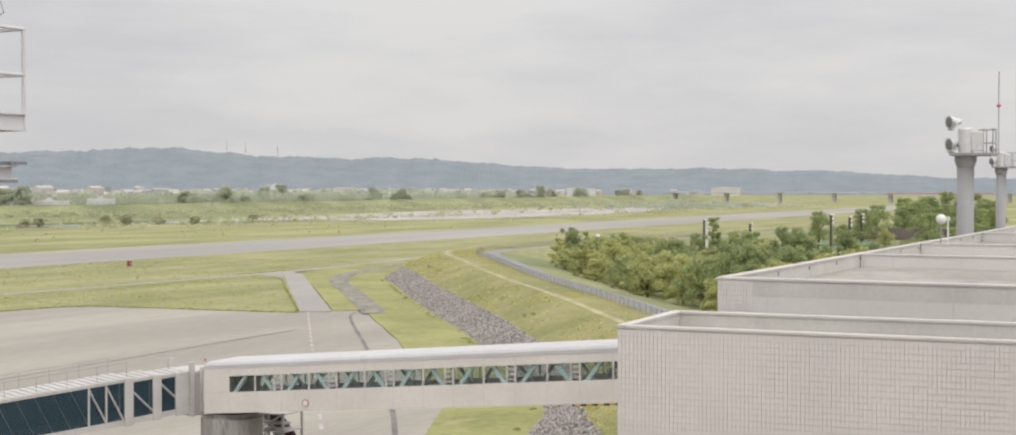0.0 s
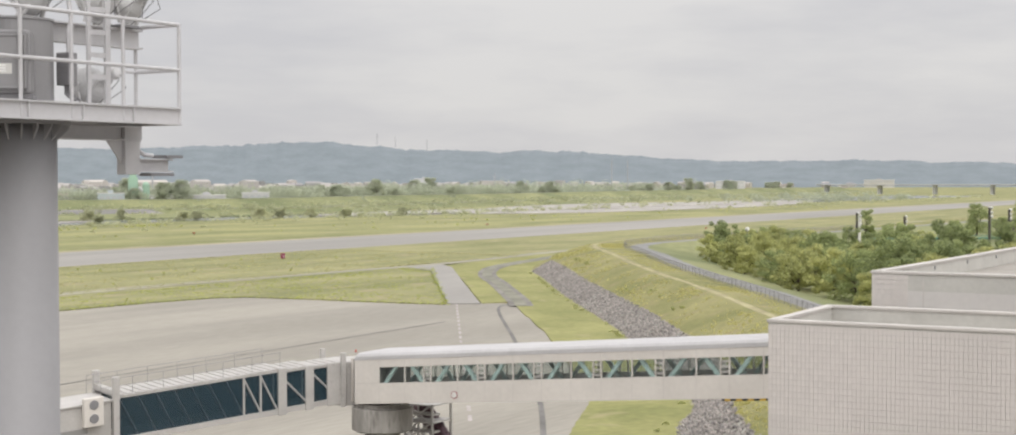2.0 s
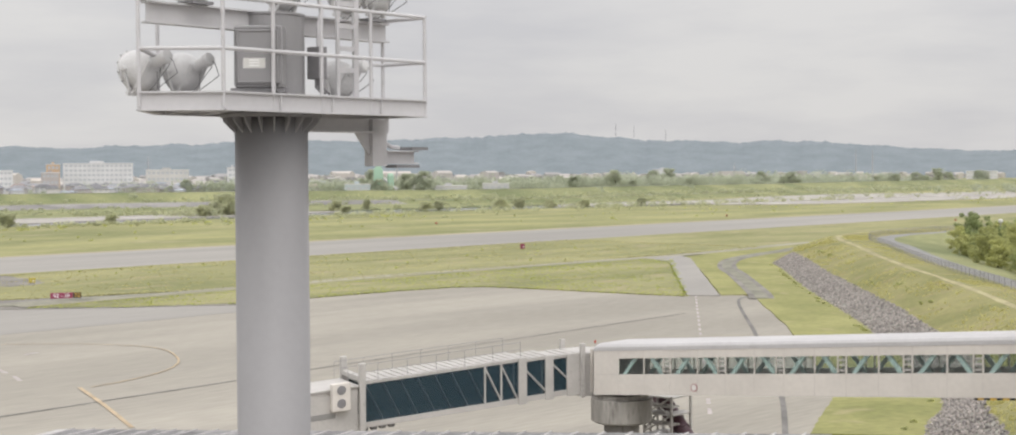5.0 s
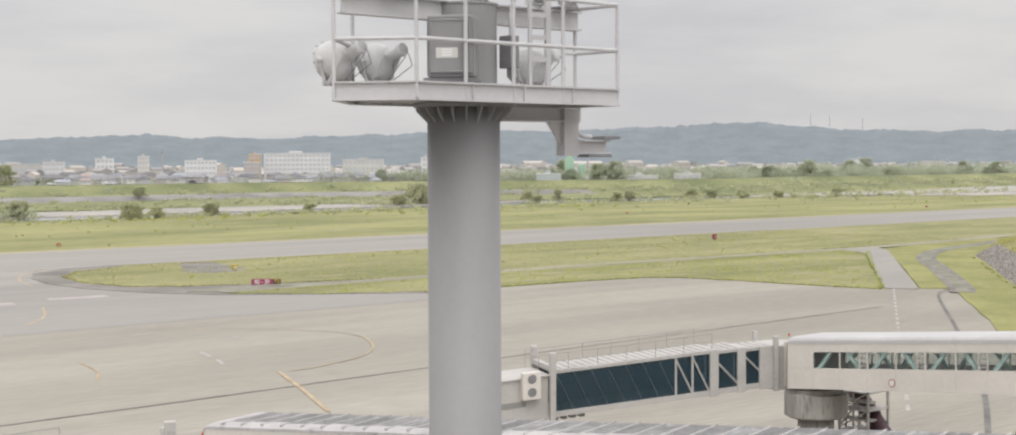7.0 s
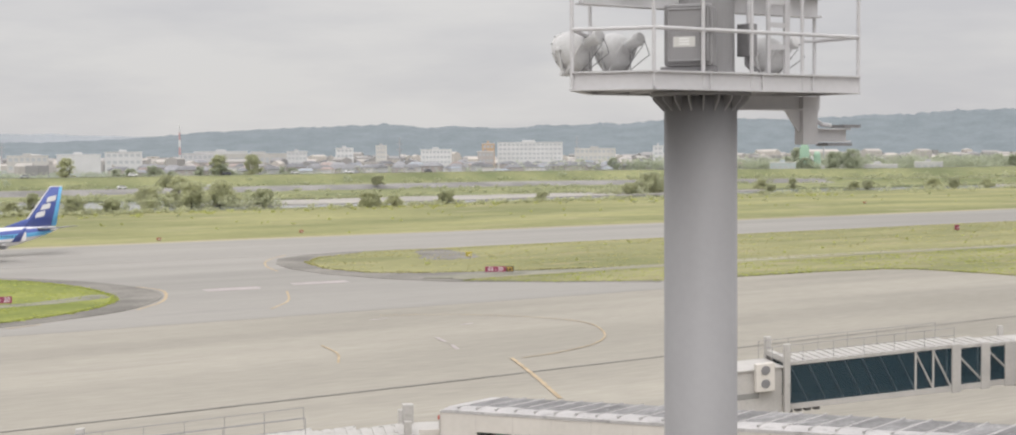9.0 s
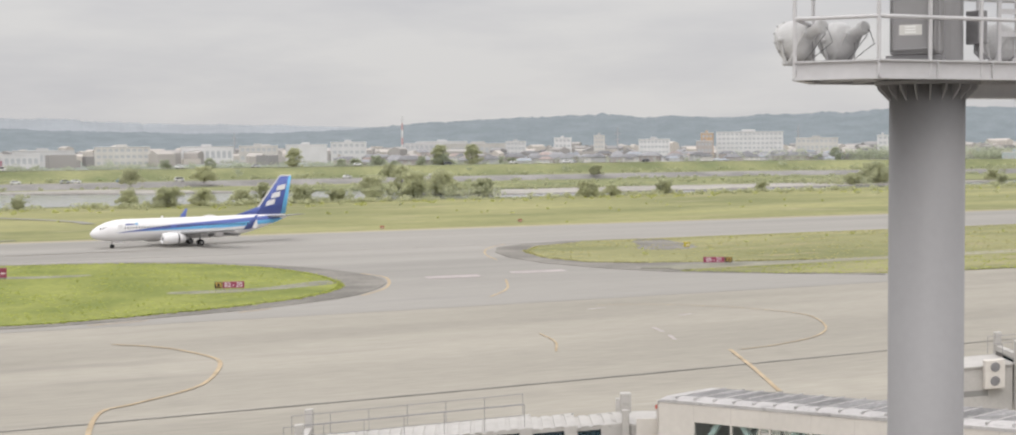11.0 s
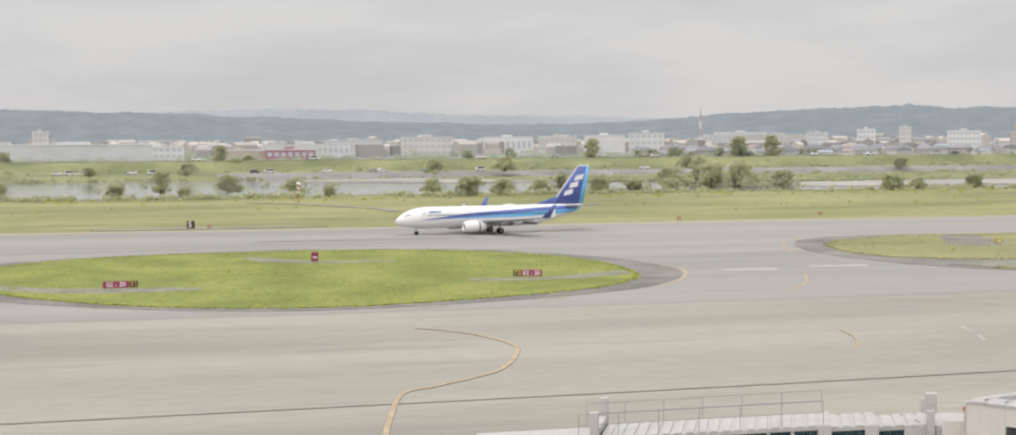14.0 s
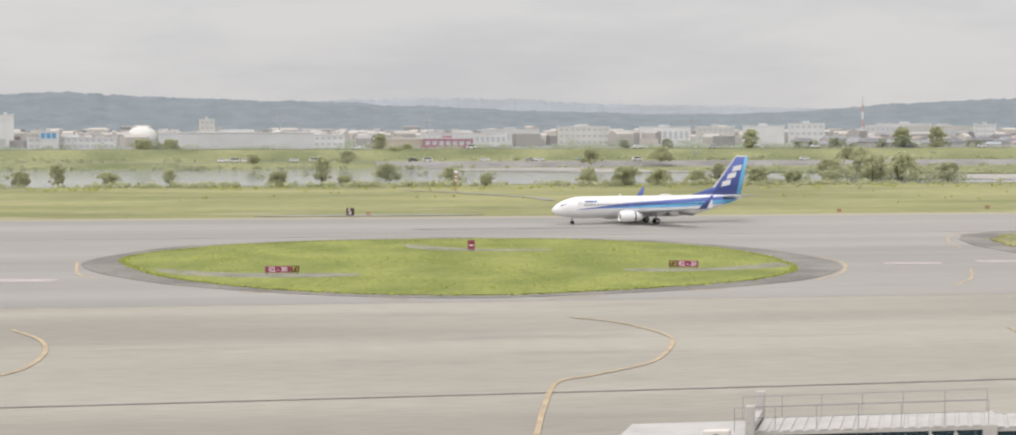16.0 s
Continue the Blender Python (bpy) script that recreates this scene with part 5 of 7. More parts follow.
def wing_mesh(root, tip, root_chord, tip_chord, thick, n=10, m=None):
    """A tapered, swept aerofoil from root to tip; points are the leading edge."""
    bm = bmesh.new()
    prof = []
    for i in range(n + 1):
        c = i / n
        y = 5 * (0.2969 * math.sqrt(c) - 0.126 * c - 0.3516 * c ** 2 + 0.2843 * c ** 3 - 0.1036 * c ** 4)
        prof.append((c, y))
    loop = [(c, y) for c, y in prof] + [(c, -y) for c, y in prof[-2:0:-1]]
    rows = []
    for s in (0, 0.5, 1):
        p = Vector(root).lerp(Vector(tip), s)
        ch = root_chord + (tip_chord - root_chord) * s
        up = (Vector(tip) - Vector(root))
        up.x = 0
        up.normalize()
        nrm = Vector((0, -up.z, up.y)) if abs(up.y) > 0.01 else Vector((0, 1, 0))
        rows.append([bm.verts.new(p + Vector((c * ch, 0, 0)) + nrm * (y * thick * ch)) for c, y in loop])
    k = len(loop)
    for a, b in zip(rows, rows[1:]):
        for i in range(k):
            bm.faces.new((a[i], a[(i + 1) % k], b[(i + 1) % k], b[i]))
    bm.faces.new(rows[0])
    bm.faces.new(rows[-1][::-1])
    bmesh.ops.recalc_face_normals(bm, faces=bm.faces[:])
    return bm


def airliner(m):
    """Nose at the origin, pointing to -x; wheels on z = 0."""
    t = thing("airliner", m, "white twin-jet airliner with dark and light blue stripe and tail", "aircraft")
    st = [(0.0, 0.04, 2.62), (0.25, 0.42, 2.64), (0.7, 0.78, 2.7), (1.4, 1.12, 2.8), (2.2, 1.38, 2.92), (3.2, 1.62, 3.05), (4.5, 1.82, 3.14), (6.0, 1.88, 3.18), (24.5, 1.88, 3.18), (27.0, 1.82, 3.28), (30.0, 1.58, 3.58), (33.0, 1.18, 3.98), (36.0, 0.68, 4.42), (37.6, 0.36, 4.68), (38.2, 0.14, 4.78)]
    xs = np.concatenate([np.linspace(0, 6, 22), np.linspace(6.25, 38.2, 128)])
    rr, zz = np.interp(xs, [s[0] for s in st], [s[1] for s in st]), np.interp(xs, [s[0] for s in st], [s[2] for s in st])
    seg = 56
    bm = bmesh.new()
    rows = [[bm.verts.new((x, r * math.cos(2 * math.pi * i / seg), z + r * 1.06 * math.sin(2 * math.pi * i / seg))) for i in range(seg)] for x, r, z in zip(xs, rr, zz)]
    for a, b in zip(rows, rows[1:]):
        for i in range(seg):
            bm.faces.new((a[i], b[i], b[(i + 1) % seg], a[(i + 1) % seg]))
    bm.faces.new(rows[0])
    bm.faces.new(rows[-1][::-1])
    bmesh.ops.recalc_face_normals(bm, faces=bm.faces[:])
    body = part("fuselage", bm, M_PWHITE, t, smooth=True)

    def band(name, x0, x1, low, high, material):
        """A painted band between two heights, laid on the fuselage skin on both sides."""
        for s in (1, -1):
            bm = bmesh.new()
            rows = []
            for x in np.linspace(x0, x1, 70):
                r, z = float(np.interp(x, xs, rr)), float(np.interp(x, xs, zz))
                row = []
                for k in range(6):
                    h = low(x) + (high(x) - low(x)) * k / 5
                    a = math.asin(max(-0.98, min(0.98, (h - z) / (r * 1.06))))
                    row.append(bm.verts.new((x, s * (r * 1.004 + 0.006) * math.cos(a), z + (r * 1.064 + 0.006) * math.sin(a))))
                rows.append(row)
            for a, b in zip(rows, rows[1:]):
                for k in range(5):
                    bm.faces.new((a[k], b[k], b[k + 1], a[k + 1]))
            bmesh.ops.recalc_face_normals(bm, faces=bm.faces[:])
            part(name, bm, material, body, smooth=True)

    line = lambda x: 2.78 + max(0, x - 4.5) * 0.05
    band("dark_blue_band", 4.3, 36.4, line, lambda x: line(x) + 0.06 + 0.62 * min(1.0, max(0.0, (x - 4.3) / 10)), M_PBLUE)
    band("light_blue_band", 8.5, 37.0, lambda x: line(x) - min(0.75, (x - 8.5) * 0.045), line, M_PSKY)
    # cockpit and cabin windows on both sides
    for s in (1, -1):
        for k, (x, dz) in enumerate(((1.75, 0.62), (2.25, 0.72), (2.75, 0.78))):
            r = float(np.interp(x, xs, rr))
            part("cockpit_window", box(x - 0.2, x + 0.22, s * r * 0.80 - 0.05, s * r * 0.80 + 0.05, 2.95 + dz - 0.17, 2.95 + dz + 0.2, 0.02), M_PDARK, body)
        for i in range(46):
            x = 5.9 + i * 0.52
            if i in (17, 18):
                continue
            part("cabin_window", box(x - 0.11, x + 0.11, s * 1.86 - 0.02, s * 1.86 + 0.02, 3.52, 3.84), M_PDARK, body)
        for x in (4.6, 30.6):
            part("cabin_door", box(x, x + 0.85, s * float(np.interp(x, xs, rr)) * 0.985 - 0.02, s * float(np.interp(x, xs, rr)) * 0.985 + 0.015, 2.75, 4.3, 0.008), M_PWHITE, body)
        # plain bars where the airline's name stands
        part("title_bar", box(6.0, 7.6, s * 1.70 - 0.02, s * 1.70 + 0.03, 4.15, 4.4), M_PBLUE, body)
        part("title_bar", box(7.8, 8.3, s * 1.70 - 0.02, s * 1.70 + 0.03, 4.15, 4.5), M_PSKY, body)
    part("belly_fairing", lathe([(0.3, 12.6), (1.2, 13.5), (1.45, 15), (1.45, 19.5), (1.1, 21.2), (0.3, 22.6)], 24, m=Matrix.Translation((0, 0, 2.3)) @ Matrix.Rotation(radians(90), 4, "Y") @ Matrix.Diagonal((0.75, 1.35, 1, 1))), M_PWHITE, body, smooth=True)
    for s in (1, -1):
        wing = part("wing", wing_mesh((12.6, s * 1.4, 2.25), (22.2, s * 17.0, 3.55), 7.6, 1.7, 0.12), M_PGREY, t, "pale grey swept wing", smooth=True)
        part("winglet", wing_mesh((22.3, s * 17.0, 3.55), (24.3, s * 17.75, 5.95), 1.6, 0.55, 0.09), M_PBLUE, wing, "dark blue winglet", smooth=True)
        part("flap", box(0, 4.6, -0.45, 0.45, -0.06, 0.06, 0.02), M_PGREY, wing, at=Matrix.Translation((20.6, s * 4.6, 2.05)) @ Matrix.Rotation(radians(90 * s + 10 * s), 4, "Z") @ Matrix.Rotation(radians(-28 * s), 4, "X"))
        part("flap", box(0, 5.6, -0.38, 0.38, -0.05, 0.05, 0.02), M_PGREY, wing, at=Matrix.Translation((21.6, s * 6.4 + s * 3.0, 2.38)) @ Matrix.Rotation(radians(90 * s - 8 * s), 4, "Z") @ Matrix.Rotation(radians(-28 * s), 4, "X"))
        for yy, x in ((4.2, 19.6), (7.0, 20.4), (9.6, 21.2), (12.0, 22.0)):
            part("flap_fairing", lathe([(0.05, -1.5), (0.2, -0.6), (0.2, 0.5), (0.04, 1.5)], 12, m=Matrix.Translation((x, s * yy, 2.12 + yy * 0.07)) @ Matrix.Rotation(radians(98), 4, "Y")), M_PWHITE, wing, smooth=True)
        # engine
        em = Matrix.Translation((11.6, s * 4.83, 1.62)) @ Matrix.Rotation(radians(90), 4, "Y")
        eng = part("engine", lathe([(0.62, 0.25), (0.78, 0.02), (0.88, 0.05), (1.0, 0.5), (1.06, 1.3), (1.03, 2.2), (0.95, 2.85), (0.9, 2.86)], 32, m=em), M_PWHITE, t, smooth=False)
        part("fan", lathe([(0.64, 0.3), (0.1, 0.12)], 28, m=em), M_PDARK, eng)
        part("reverser_gap", lathe([(0.9, 2.84), (0.88, 3.15)], 28, m=em), M_PDARK, eng)
        part("rear_cowl", lathe([(0.94, 3.12), (0.97, 3.14), (0.86, 3.9), (0.74, 4.3), (0.66, 4.32)], 32, m=em), M_PWHITE, eng, smooth=False)
        part("exhaust", lathe([(0.55, 4.25), (0.42, 4.9), (0.2, 5.3)], 24, m=em), M_PGREY, eng, smooth=True)
        part("pylon", box(12.6, 17.0, s * 4.83 - 0.16, s * 4.83 + 0.16, 2.3, 2.85, 0.1), M_PWHITE, eng)
        # tailplane
        part("tailplane", wing_mesh((33.6, s * 0.6, 4.75), (37.9, s * 7.1, 5.35), 3.7, 1.2, 0.10), M_PGREY, t, smooth=True)
        # main gear
        leg = part("main_gear", tube((19.6, s * 2.86, 2.3), (19.6, s * 2.86, 0.6), 0.14, seg=10), M_PGREY, t)
        for dy in (-0.44, 0.44):
            w = lathe([(0.3, -0.19), (0.5, -0.2), (0.56, -0.12), (0.56, 0.12), (0.5, 0.2), (0.3, 0.19)], 26, m=Matrix.Translation((19.6, s * 2.86 + dy, 0.56)) @ Matrix.Rotation(radians(90), 4, "X"))
            tyre = part("tyre", w, M_RUB, leg)
            part("hub", lathe([(0.27, -0.205), (0.27, 0.205)], 18, m=Matrix.Translation((19.6, s * 2.86 + dy, 0.56)) @ Matrix.Rotation(radians(90), 4, "X")), M_PGREY, leg)
    leg = part("nose_gear", tube((4.0, 0, 1.7), (4.0, 0, 0.4), 0.1, seg=10), M_PGREY, t)
    for dy in (-0.22, 0.22):
        part("tyre", lathe([(0.2, -0.1), (0.34, -0.09), (0.345, 0.0), (0.34, 0.09), (0.2, 0.1)], 22, m=Matrix.Translation((4.0, dy, 0.345)) @ Matrix.Rotation(radians(90), 4, "X")), M_RUB, leg)
    part("gear_door", box(4.2, 5.9, -0.42, -0.38, 0.95, 1.35), M_PWHITE, leg)
    # fin: blue with a light blue trailing band, fillet and plain white bars
    fin = part("fin", wing_mesh((31.6, 0, 5.2), (36.9, 0, 12.5), 6.2, 2.3, 0.09), M_PBLUE, t, "dark blue tail fin with plain white bars", smooth=True)
    part("rudder_band", wing_mesh((36.75, 0, 5.25), (38.62, 0, 12.42), 1.15, 0.62, 0.2), M_PSKY, fin, "light blue trailing edge", smooth=True)
    part("fin_fillet", wing_mesh((26.8, 0, 4.9), (33.0, 0, 6.9), 6.0, 2.2, 0.05), M_PBLUE, fin, smooth=True)
    part("fin_cap", wing_mesh((36.75, 0, 12.4), (37.0, 0, 12.62), 2.45, 2.2, 0.095), M_PWHITE, fin)
    part("leading_edge", wing_mesh((31.35, 0, 5.6), (36.78, 0, 12.5), 0.42, 0.3, 0.25), M_PWHITE, fin)
    for s in (1, -1):
        for k in range(3):
            bar = bmesh.new()
            x, z = 33.55 + k * 1.1, 6.75 + k * 1.42
            quad = [(x + 0.15, z), (x + 1.95, z + 0.35), (x + 2.15, z + 1.35), (x + 0.55, z + 0.95)]
            lo, hi = [bar.verts.new((a, s * 0.2, b)) for a, b in quad], [bar.verts.new((a, s * 0.345, b)) for a, b in quad]
            bar.faces.new(lo)
            bar.faces.new(hi[::-1])
            for q in range(4):
                bar.faces.new((lo[q], hi[q], hi[(q + 1) % 4], lo[(q + 1) % 4]))
            bmesh.ops.recalc_face_normals(bar, faces=bar.faces[:])
            part("white_bar", bar, M_PWHITE, fin)
    part("antenna", box(13.2, 13.6, -0.02, 0.02, 5.15, 5.55, 0.01), M_PWHITE, body)
    part("dome_fairing", lathe([(0.5, 0), (0.42, 0.2), (0.2, 0.28)], 20, m=Matrix.Translation((22.5, 0, 5.12)) @ Matrix.Diagonal((2.6, 1, 1, 1))), M_PWHITE, body, smooth=True)
    return t


airliner(Matrix.Translation((57.5, 262.2, 0.035)) @ Matrix.Rotation(radians(8), 4, "Z") @ Matrix.Scale(0.95, 4) @ Matrix.Translation((-19.6, 0, 0)))

# ---------------------------------------------------------------- airfield signs and markers
M_SRED = mat("sign_red_face", (0.27, 0.05, 0.10), 0.5, var=0.06, scale=1)
M_SBLACK = mat("sign_black_face", (0.055, 0.035, 0.025), 0.5, var=0.1, scale=1)
M_STEXT = mat("sign_white_text", (0.72, 0.68, 0.70), 0.5, var=0.02)
M_SYEL = mat("sign_yellow_text", (0.62, 0.42, 0.10), 0.5, var=0.02)
M_ORANGE = mat("faded_orange_paint", (0.40, 0.17, 0.11), 0.6, var=0.12, scale=1)


def letters(text, size, material, parent, at):
    cu = bpy.data.curves.new("letters", "FONT")
    cu.body, cu.size, cu.align_x, cu.align_y, cu.extrude = text, size, "CENTER", "CENTER", 0.006
    cu.offset = size * 0.012
    tmp = new("letters", cu)
    bpy.context.view_layer.update()
    me = bpy.data.meshes.new_from_object(tmp.evaluated_get(bpy.context.evaluated_depsgraph_get()))
    bpy.data.objects.remove(tmp)
    me.materials.clear()
    me.materials.append(material)
    ob = new("letters", me)
    ob.parent = parent
    ob.matrix_basis = at @ Matrix.Rotation(radians(90), 4, "X")
    return ob


def guidance_sign(x, y, turn, panels, label):
    """Boards side by side facing -y; panels of (text, width, red or black)."""
    t = thing("guidance_sign", Matrix.Translation((x, y, 0.18)) @ Matrix.Rotation(turn, 4, "Z"), label, "airfield sign", "taxiway guidance signs")
    total = sum(p[1] for p in panels)
    at = -total / 2
    for text, wide, red in panels:
        b = part("board", box(at + 0.02, at + wide - 0.02, -0.1, 0.1, 0.22, 0.98, 0.015), M_SRED if red else M_SBLACK, t, "red sign board" if red else "black sign board")
        letters(text, 0.74, M_STEXT if red else M_SYEL, b, Matrix.Translation((at + wide / 2, -0.108, 0.59)))
        for dx in (0.2, wide - 0.2):
            part("leg", box(at + dx - 0.03, at + dx + 0.03, -0.04, 0.04, -0.1, 0.24), M_STEELD, t)
        at += wide
    return t


guidance_sign(-5.4, 174.9, radians(4), [("02 - 20", 3.0, True), ("T1", 0.95, False)], "red and black runway holding sign in the grass oval")
guidance_sign(42.7, 176.2, radians(-14), [("T2", 0.95, False), ("02 - 20", 2.6, True)], "black and red runway holding sign in the grass oval")
guidance_sign(113.4, 179.4, radians(-28), [("02 - 20", 3.0, True), ("T2", 1.1, False)], "red and black runway holding sign in the grass field")
dist = thing("distance_sign", Matrix.Translation((4.2, 286.8, 0.0)), "black distance marker board with a white number", "airfield sign")
part("board", box(-0.75, 0.75, -0.1, 0.1, 0.35, 1.75, 0.02), M_SBLACK, dist)
letters("5", 1.5, M_STEXT, dist, Matrix.Translation((-0.12, -0.11, 1.05)))
for dx in (-0.5, 0.5):
    part("leg", box(dx - 0.04, dx + 0.04, -0.04, 0.04, -0.1, 0.36), M_STEELD, dist)


def cabinet_marker(name, x, y, w, h, material, label, base=0.15):
    t = thing(name, Matrix.Translation((x, y, base)), label, "airfield marker", "airfield marker boxes")
    b = part("box", box(-w / 2, w / 2, -w * 0.3, w * 0.3, 0.12, h, 0.03), material, t)
    part("lid", box(-w / 2 - 0.04, w / 2 + 0.04, -w * 0.3 - 0.04, w * 0.3 + 0.04, h, h + 0.06, 0.01), material, b)
    for dx in (-w * 0.35, w * 0.35):
        part("foot", box(dx - 0.04, dx + 0.04, -0.05, 0.05, -0.1, 0.14), M_STEELD, t)
    part("stripe", box(-w * 0.3, w * 0.3, -w * 0.3 - 0.01, -w * 0.3, h * 0.45, h * 0.6), M_STEXT, b)
    return t


cabinet_marker("marker_box", 19.7, 206.0, 0.95, 1.3, M_SRED, "red airfield marker box on the grass oval", 0.2)
cabinet_marker("marker_box", 251.5, 215.4, 0.9, 1.1, M_SRED, "red airfield marker box in the long grass")
cabinet_marker("marker_box", 127.2, 210.7, 0.9, 0.8, mat("faded_yellow", (0.5, 0.42, 0.08), 0.6), "yellow airfield marker box in the grass")
for x, y in ((102.5, 290.5), (137.7, 298.9), (7.8, 292.0), (476.7, 307.0), (355.3, 341.8), (475.2, 215.7)):
    cabinet_marker("marker_box", x, y, 0.8, 0.6, M_ORANGE, "small faded orange marker beside the runway", 0.0)
wind = thing("marker_post", Matrix.Translation((33.6, 393, 0)), "tall red and white marker post beyond the runway", "marker post")
part("post", tube((0, 0, -0.1), (0, 0, 5.2), 0.14, seg=10), M_ORANGE, wind)
for k in range(4):
    part("band", lathe([(0.45, 3.9 + k * 0.62), (0.45, 4.48 + k * 0.62)], 16), M_ORANGE if k % 2 else M_STEXT, wind)
wind.scale = (0.8, 0.8, 0.74)
part("ball", lathe([(0.2, 6.4), (0.7, 6.7), (0.75, 7.0), (0.5, 7.5), (0.1, 7.6)], 18), M_STEXT, wind)
tagged(part("marker_pad", sheet(smooth_outline([(-14, 291), (0, 290), (22, 290.2), (30, 292), (10, 294.5), (-8, 294)], 5), 0.03, 0.1), M_STRIP), "grey pad round the distance sign", "pad", kind="structure")
tagged(part("marker_track", ribbon([(20, 402), (30, 396), (40, 380), (50, 360), (52, 345)], 3.0, 0.0), M_STRIP), "thin grey track to the marker post", "path", kind="structure")


# ---------------------------------------------------------------- trees and scrub
def leaf_cloud(rng, blobs, per, size, flat=0.75):
    """Leaf sprays: bent quads scattered on and in lumps given as (centre, radius)."""
    verts, faces = [], []
    for c, r in blobs:
        for _ in range(per):
            d = Vector((rng.gauss(0, 1), rng.gauss(0, 1), rng.gauss(0, 1))).normalized()
            p = Vector(c) + Vector((d.x * r, d.y * r, d.z * r * flat)) * (0.55 + 0.5 * rng.random() ** 0.5)
            n = (d + Vector((rng.uniform(-1, 1), rng.uniform(-1, 1), rng.uniform(-0.4, 1.2))) * 0.7).normalized()
            u = n.orthogonal().normalized()
            u = (Matrix.Rotation(rng.uniform(0, 6.28), 3, n) @ u)
            v = n.cross(u)
            s = size * rng.uniform(0.6, 1.3)
            k = len(verts)
            verts += [p - u * s * 0.6, p - v * s * 0.28 + n * s * 0.1, p + u * s * 0.6, p + v * s * 0.28 + n * s * 0.1]
            faces.append((k, k + 1, k + 2, k + 3))
    return verts, faces


def leaf_part(name, verts, faces, material, parent=None, label=""):
    me = bpy.data.meshes.new(name)
    me.from_pydata([tuple(v) for v in verts], [], faces)
    me.materials.append(material)
    ob = new(name, me)
    ob.parent = parent
    if label:
        tagged(ob, label)
    return ob


def make_tree(seed, height, spread, material, label, lumps=22, per=120, size=0.5, group="trees"):
    rng = random.Random(seed)
    t = thing("tree", Matrix.Translation((0, -3000 - seed * 40, -400)), label, "tree", group)
    bm = tube((0, 0, -0.2), (0.1, 0, height * 0.45), 0.03 * height, 0.018 * height, 10)
    blobs = []
    lean = rng.uniform(0, 6.28)
    for i in range(lumps * 2):
        a, h = rng.uniform(0, 6.28), rng.uniform(0.14, 0.96)
        wide = 1 + 0.22 * math.cos(a - lean) + 0.16 * math.cos(3 * a + lean)
        rad = spread * wide * math.sqrt(max(0.04, 1 - ((h - 0.45) / 0.56) ** 2)) * rng.uniform(0.3, 1.05)
        c = Vector((math.cos(a) * rad, math.sin(a) * rad, h * height))
        blobs.append((c, spread * rng.uniform(0.15, 0.33)))
        if i < 9:
            tube((0.05, 0, height * rng.uniform(0.15, 0.35)), c * 0.9, 0.011 * height, 0.004 * height, 6, bm)
    part("trunk", bm, M_BARK, t)
    leaf_part("crown", *leaf_cloud(rng, blobs, per, size * 0.62), material, t)
    return t


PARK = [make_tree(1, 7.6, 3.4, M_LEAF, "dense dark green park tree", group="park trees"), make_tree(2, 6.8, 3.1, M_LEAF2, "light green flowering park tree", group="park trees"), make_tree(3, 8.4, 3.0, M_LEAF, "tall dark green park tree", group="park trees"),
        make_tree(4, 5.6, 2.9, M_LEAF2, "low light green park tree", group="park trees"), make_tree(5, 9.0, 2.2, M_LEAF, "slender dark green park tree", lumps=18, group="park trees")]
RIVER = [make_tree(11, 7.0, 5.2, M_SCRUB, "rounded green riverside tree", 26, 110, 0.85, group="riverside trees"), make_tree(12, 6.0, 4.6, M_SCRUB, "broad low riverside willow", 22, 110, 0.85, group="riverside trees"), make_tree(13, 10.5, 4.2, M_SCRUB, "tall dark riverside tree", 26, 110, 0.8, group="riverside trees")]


def plant(proto, x, y, z, scale, turn):
    ob = copy_thing(proto, Matrix.Translation((x, y, z)) @ Matrix.Rotation(turn, 4, "Z"))
    ob.scale = (scale, scale, scale * (0.92 + 0.16 * ((turn * 7) % 1)))
    return ob


rng = random.Random(42)
# park wood behind the levee road: offsets from the bank's toe
spots, tries = [], 0
while len(spots) < 138 and tries < 9000:
    tries += 1
    i = rng.uniform(0.16, 0.625) * (len(TOE) - 1)
    off = rng.uniform(28.5, 64)
    p = bank_point(int(i), off, 2.1)
    p.x += rng.uniform(-4, 4)
    if p.x < 128 or p.x > 316 or p.y < 26 or (p.x > 262 and p.y > 118) or (p.x > 236 and 84 < p.y < 104 and off > 34):
        continue
    if all((p - q).length > 3.3 for q in spots):
        spots.append(p)
for k, p in enumerate(spots):
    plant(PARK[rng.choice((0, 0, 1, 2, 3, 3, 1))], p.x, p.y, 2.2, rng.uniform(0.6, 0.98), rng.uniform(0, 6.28))
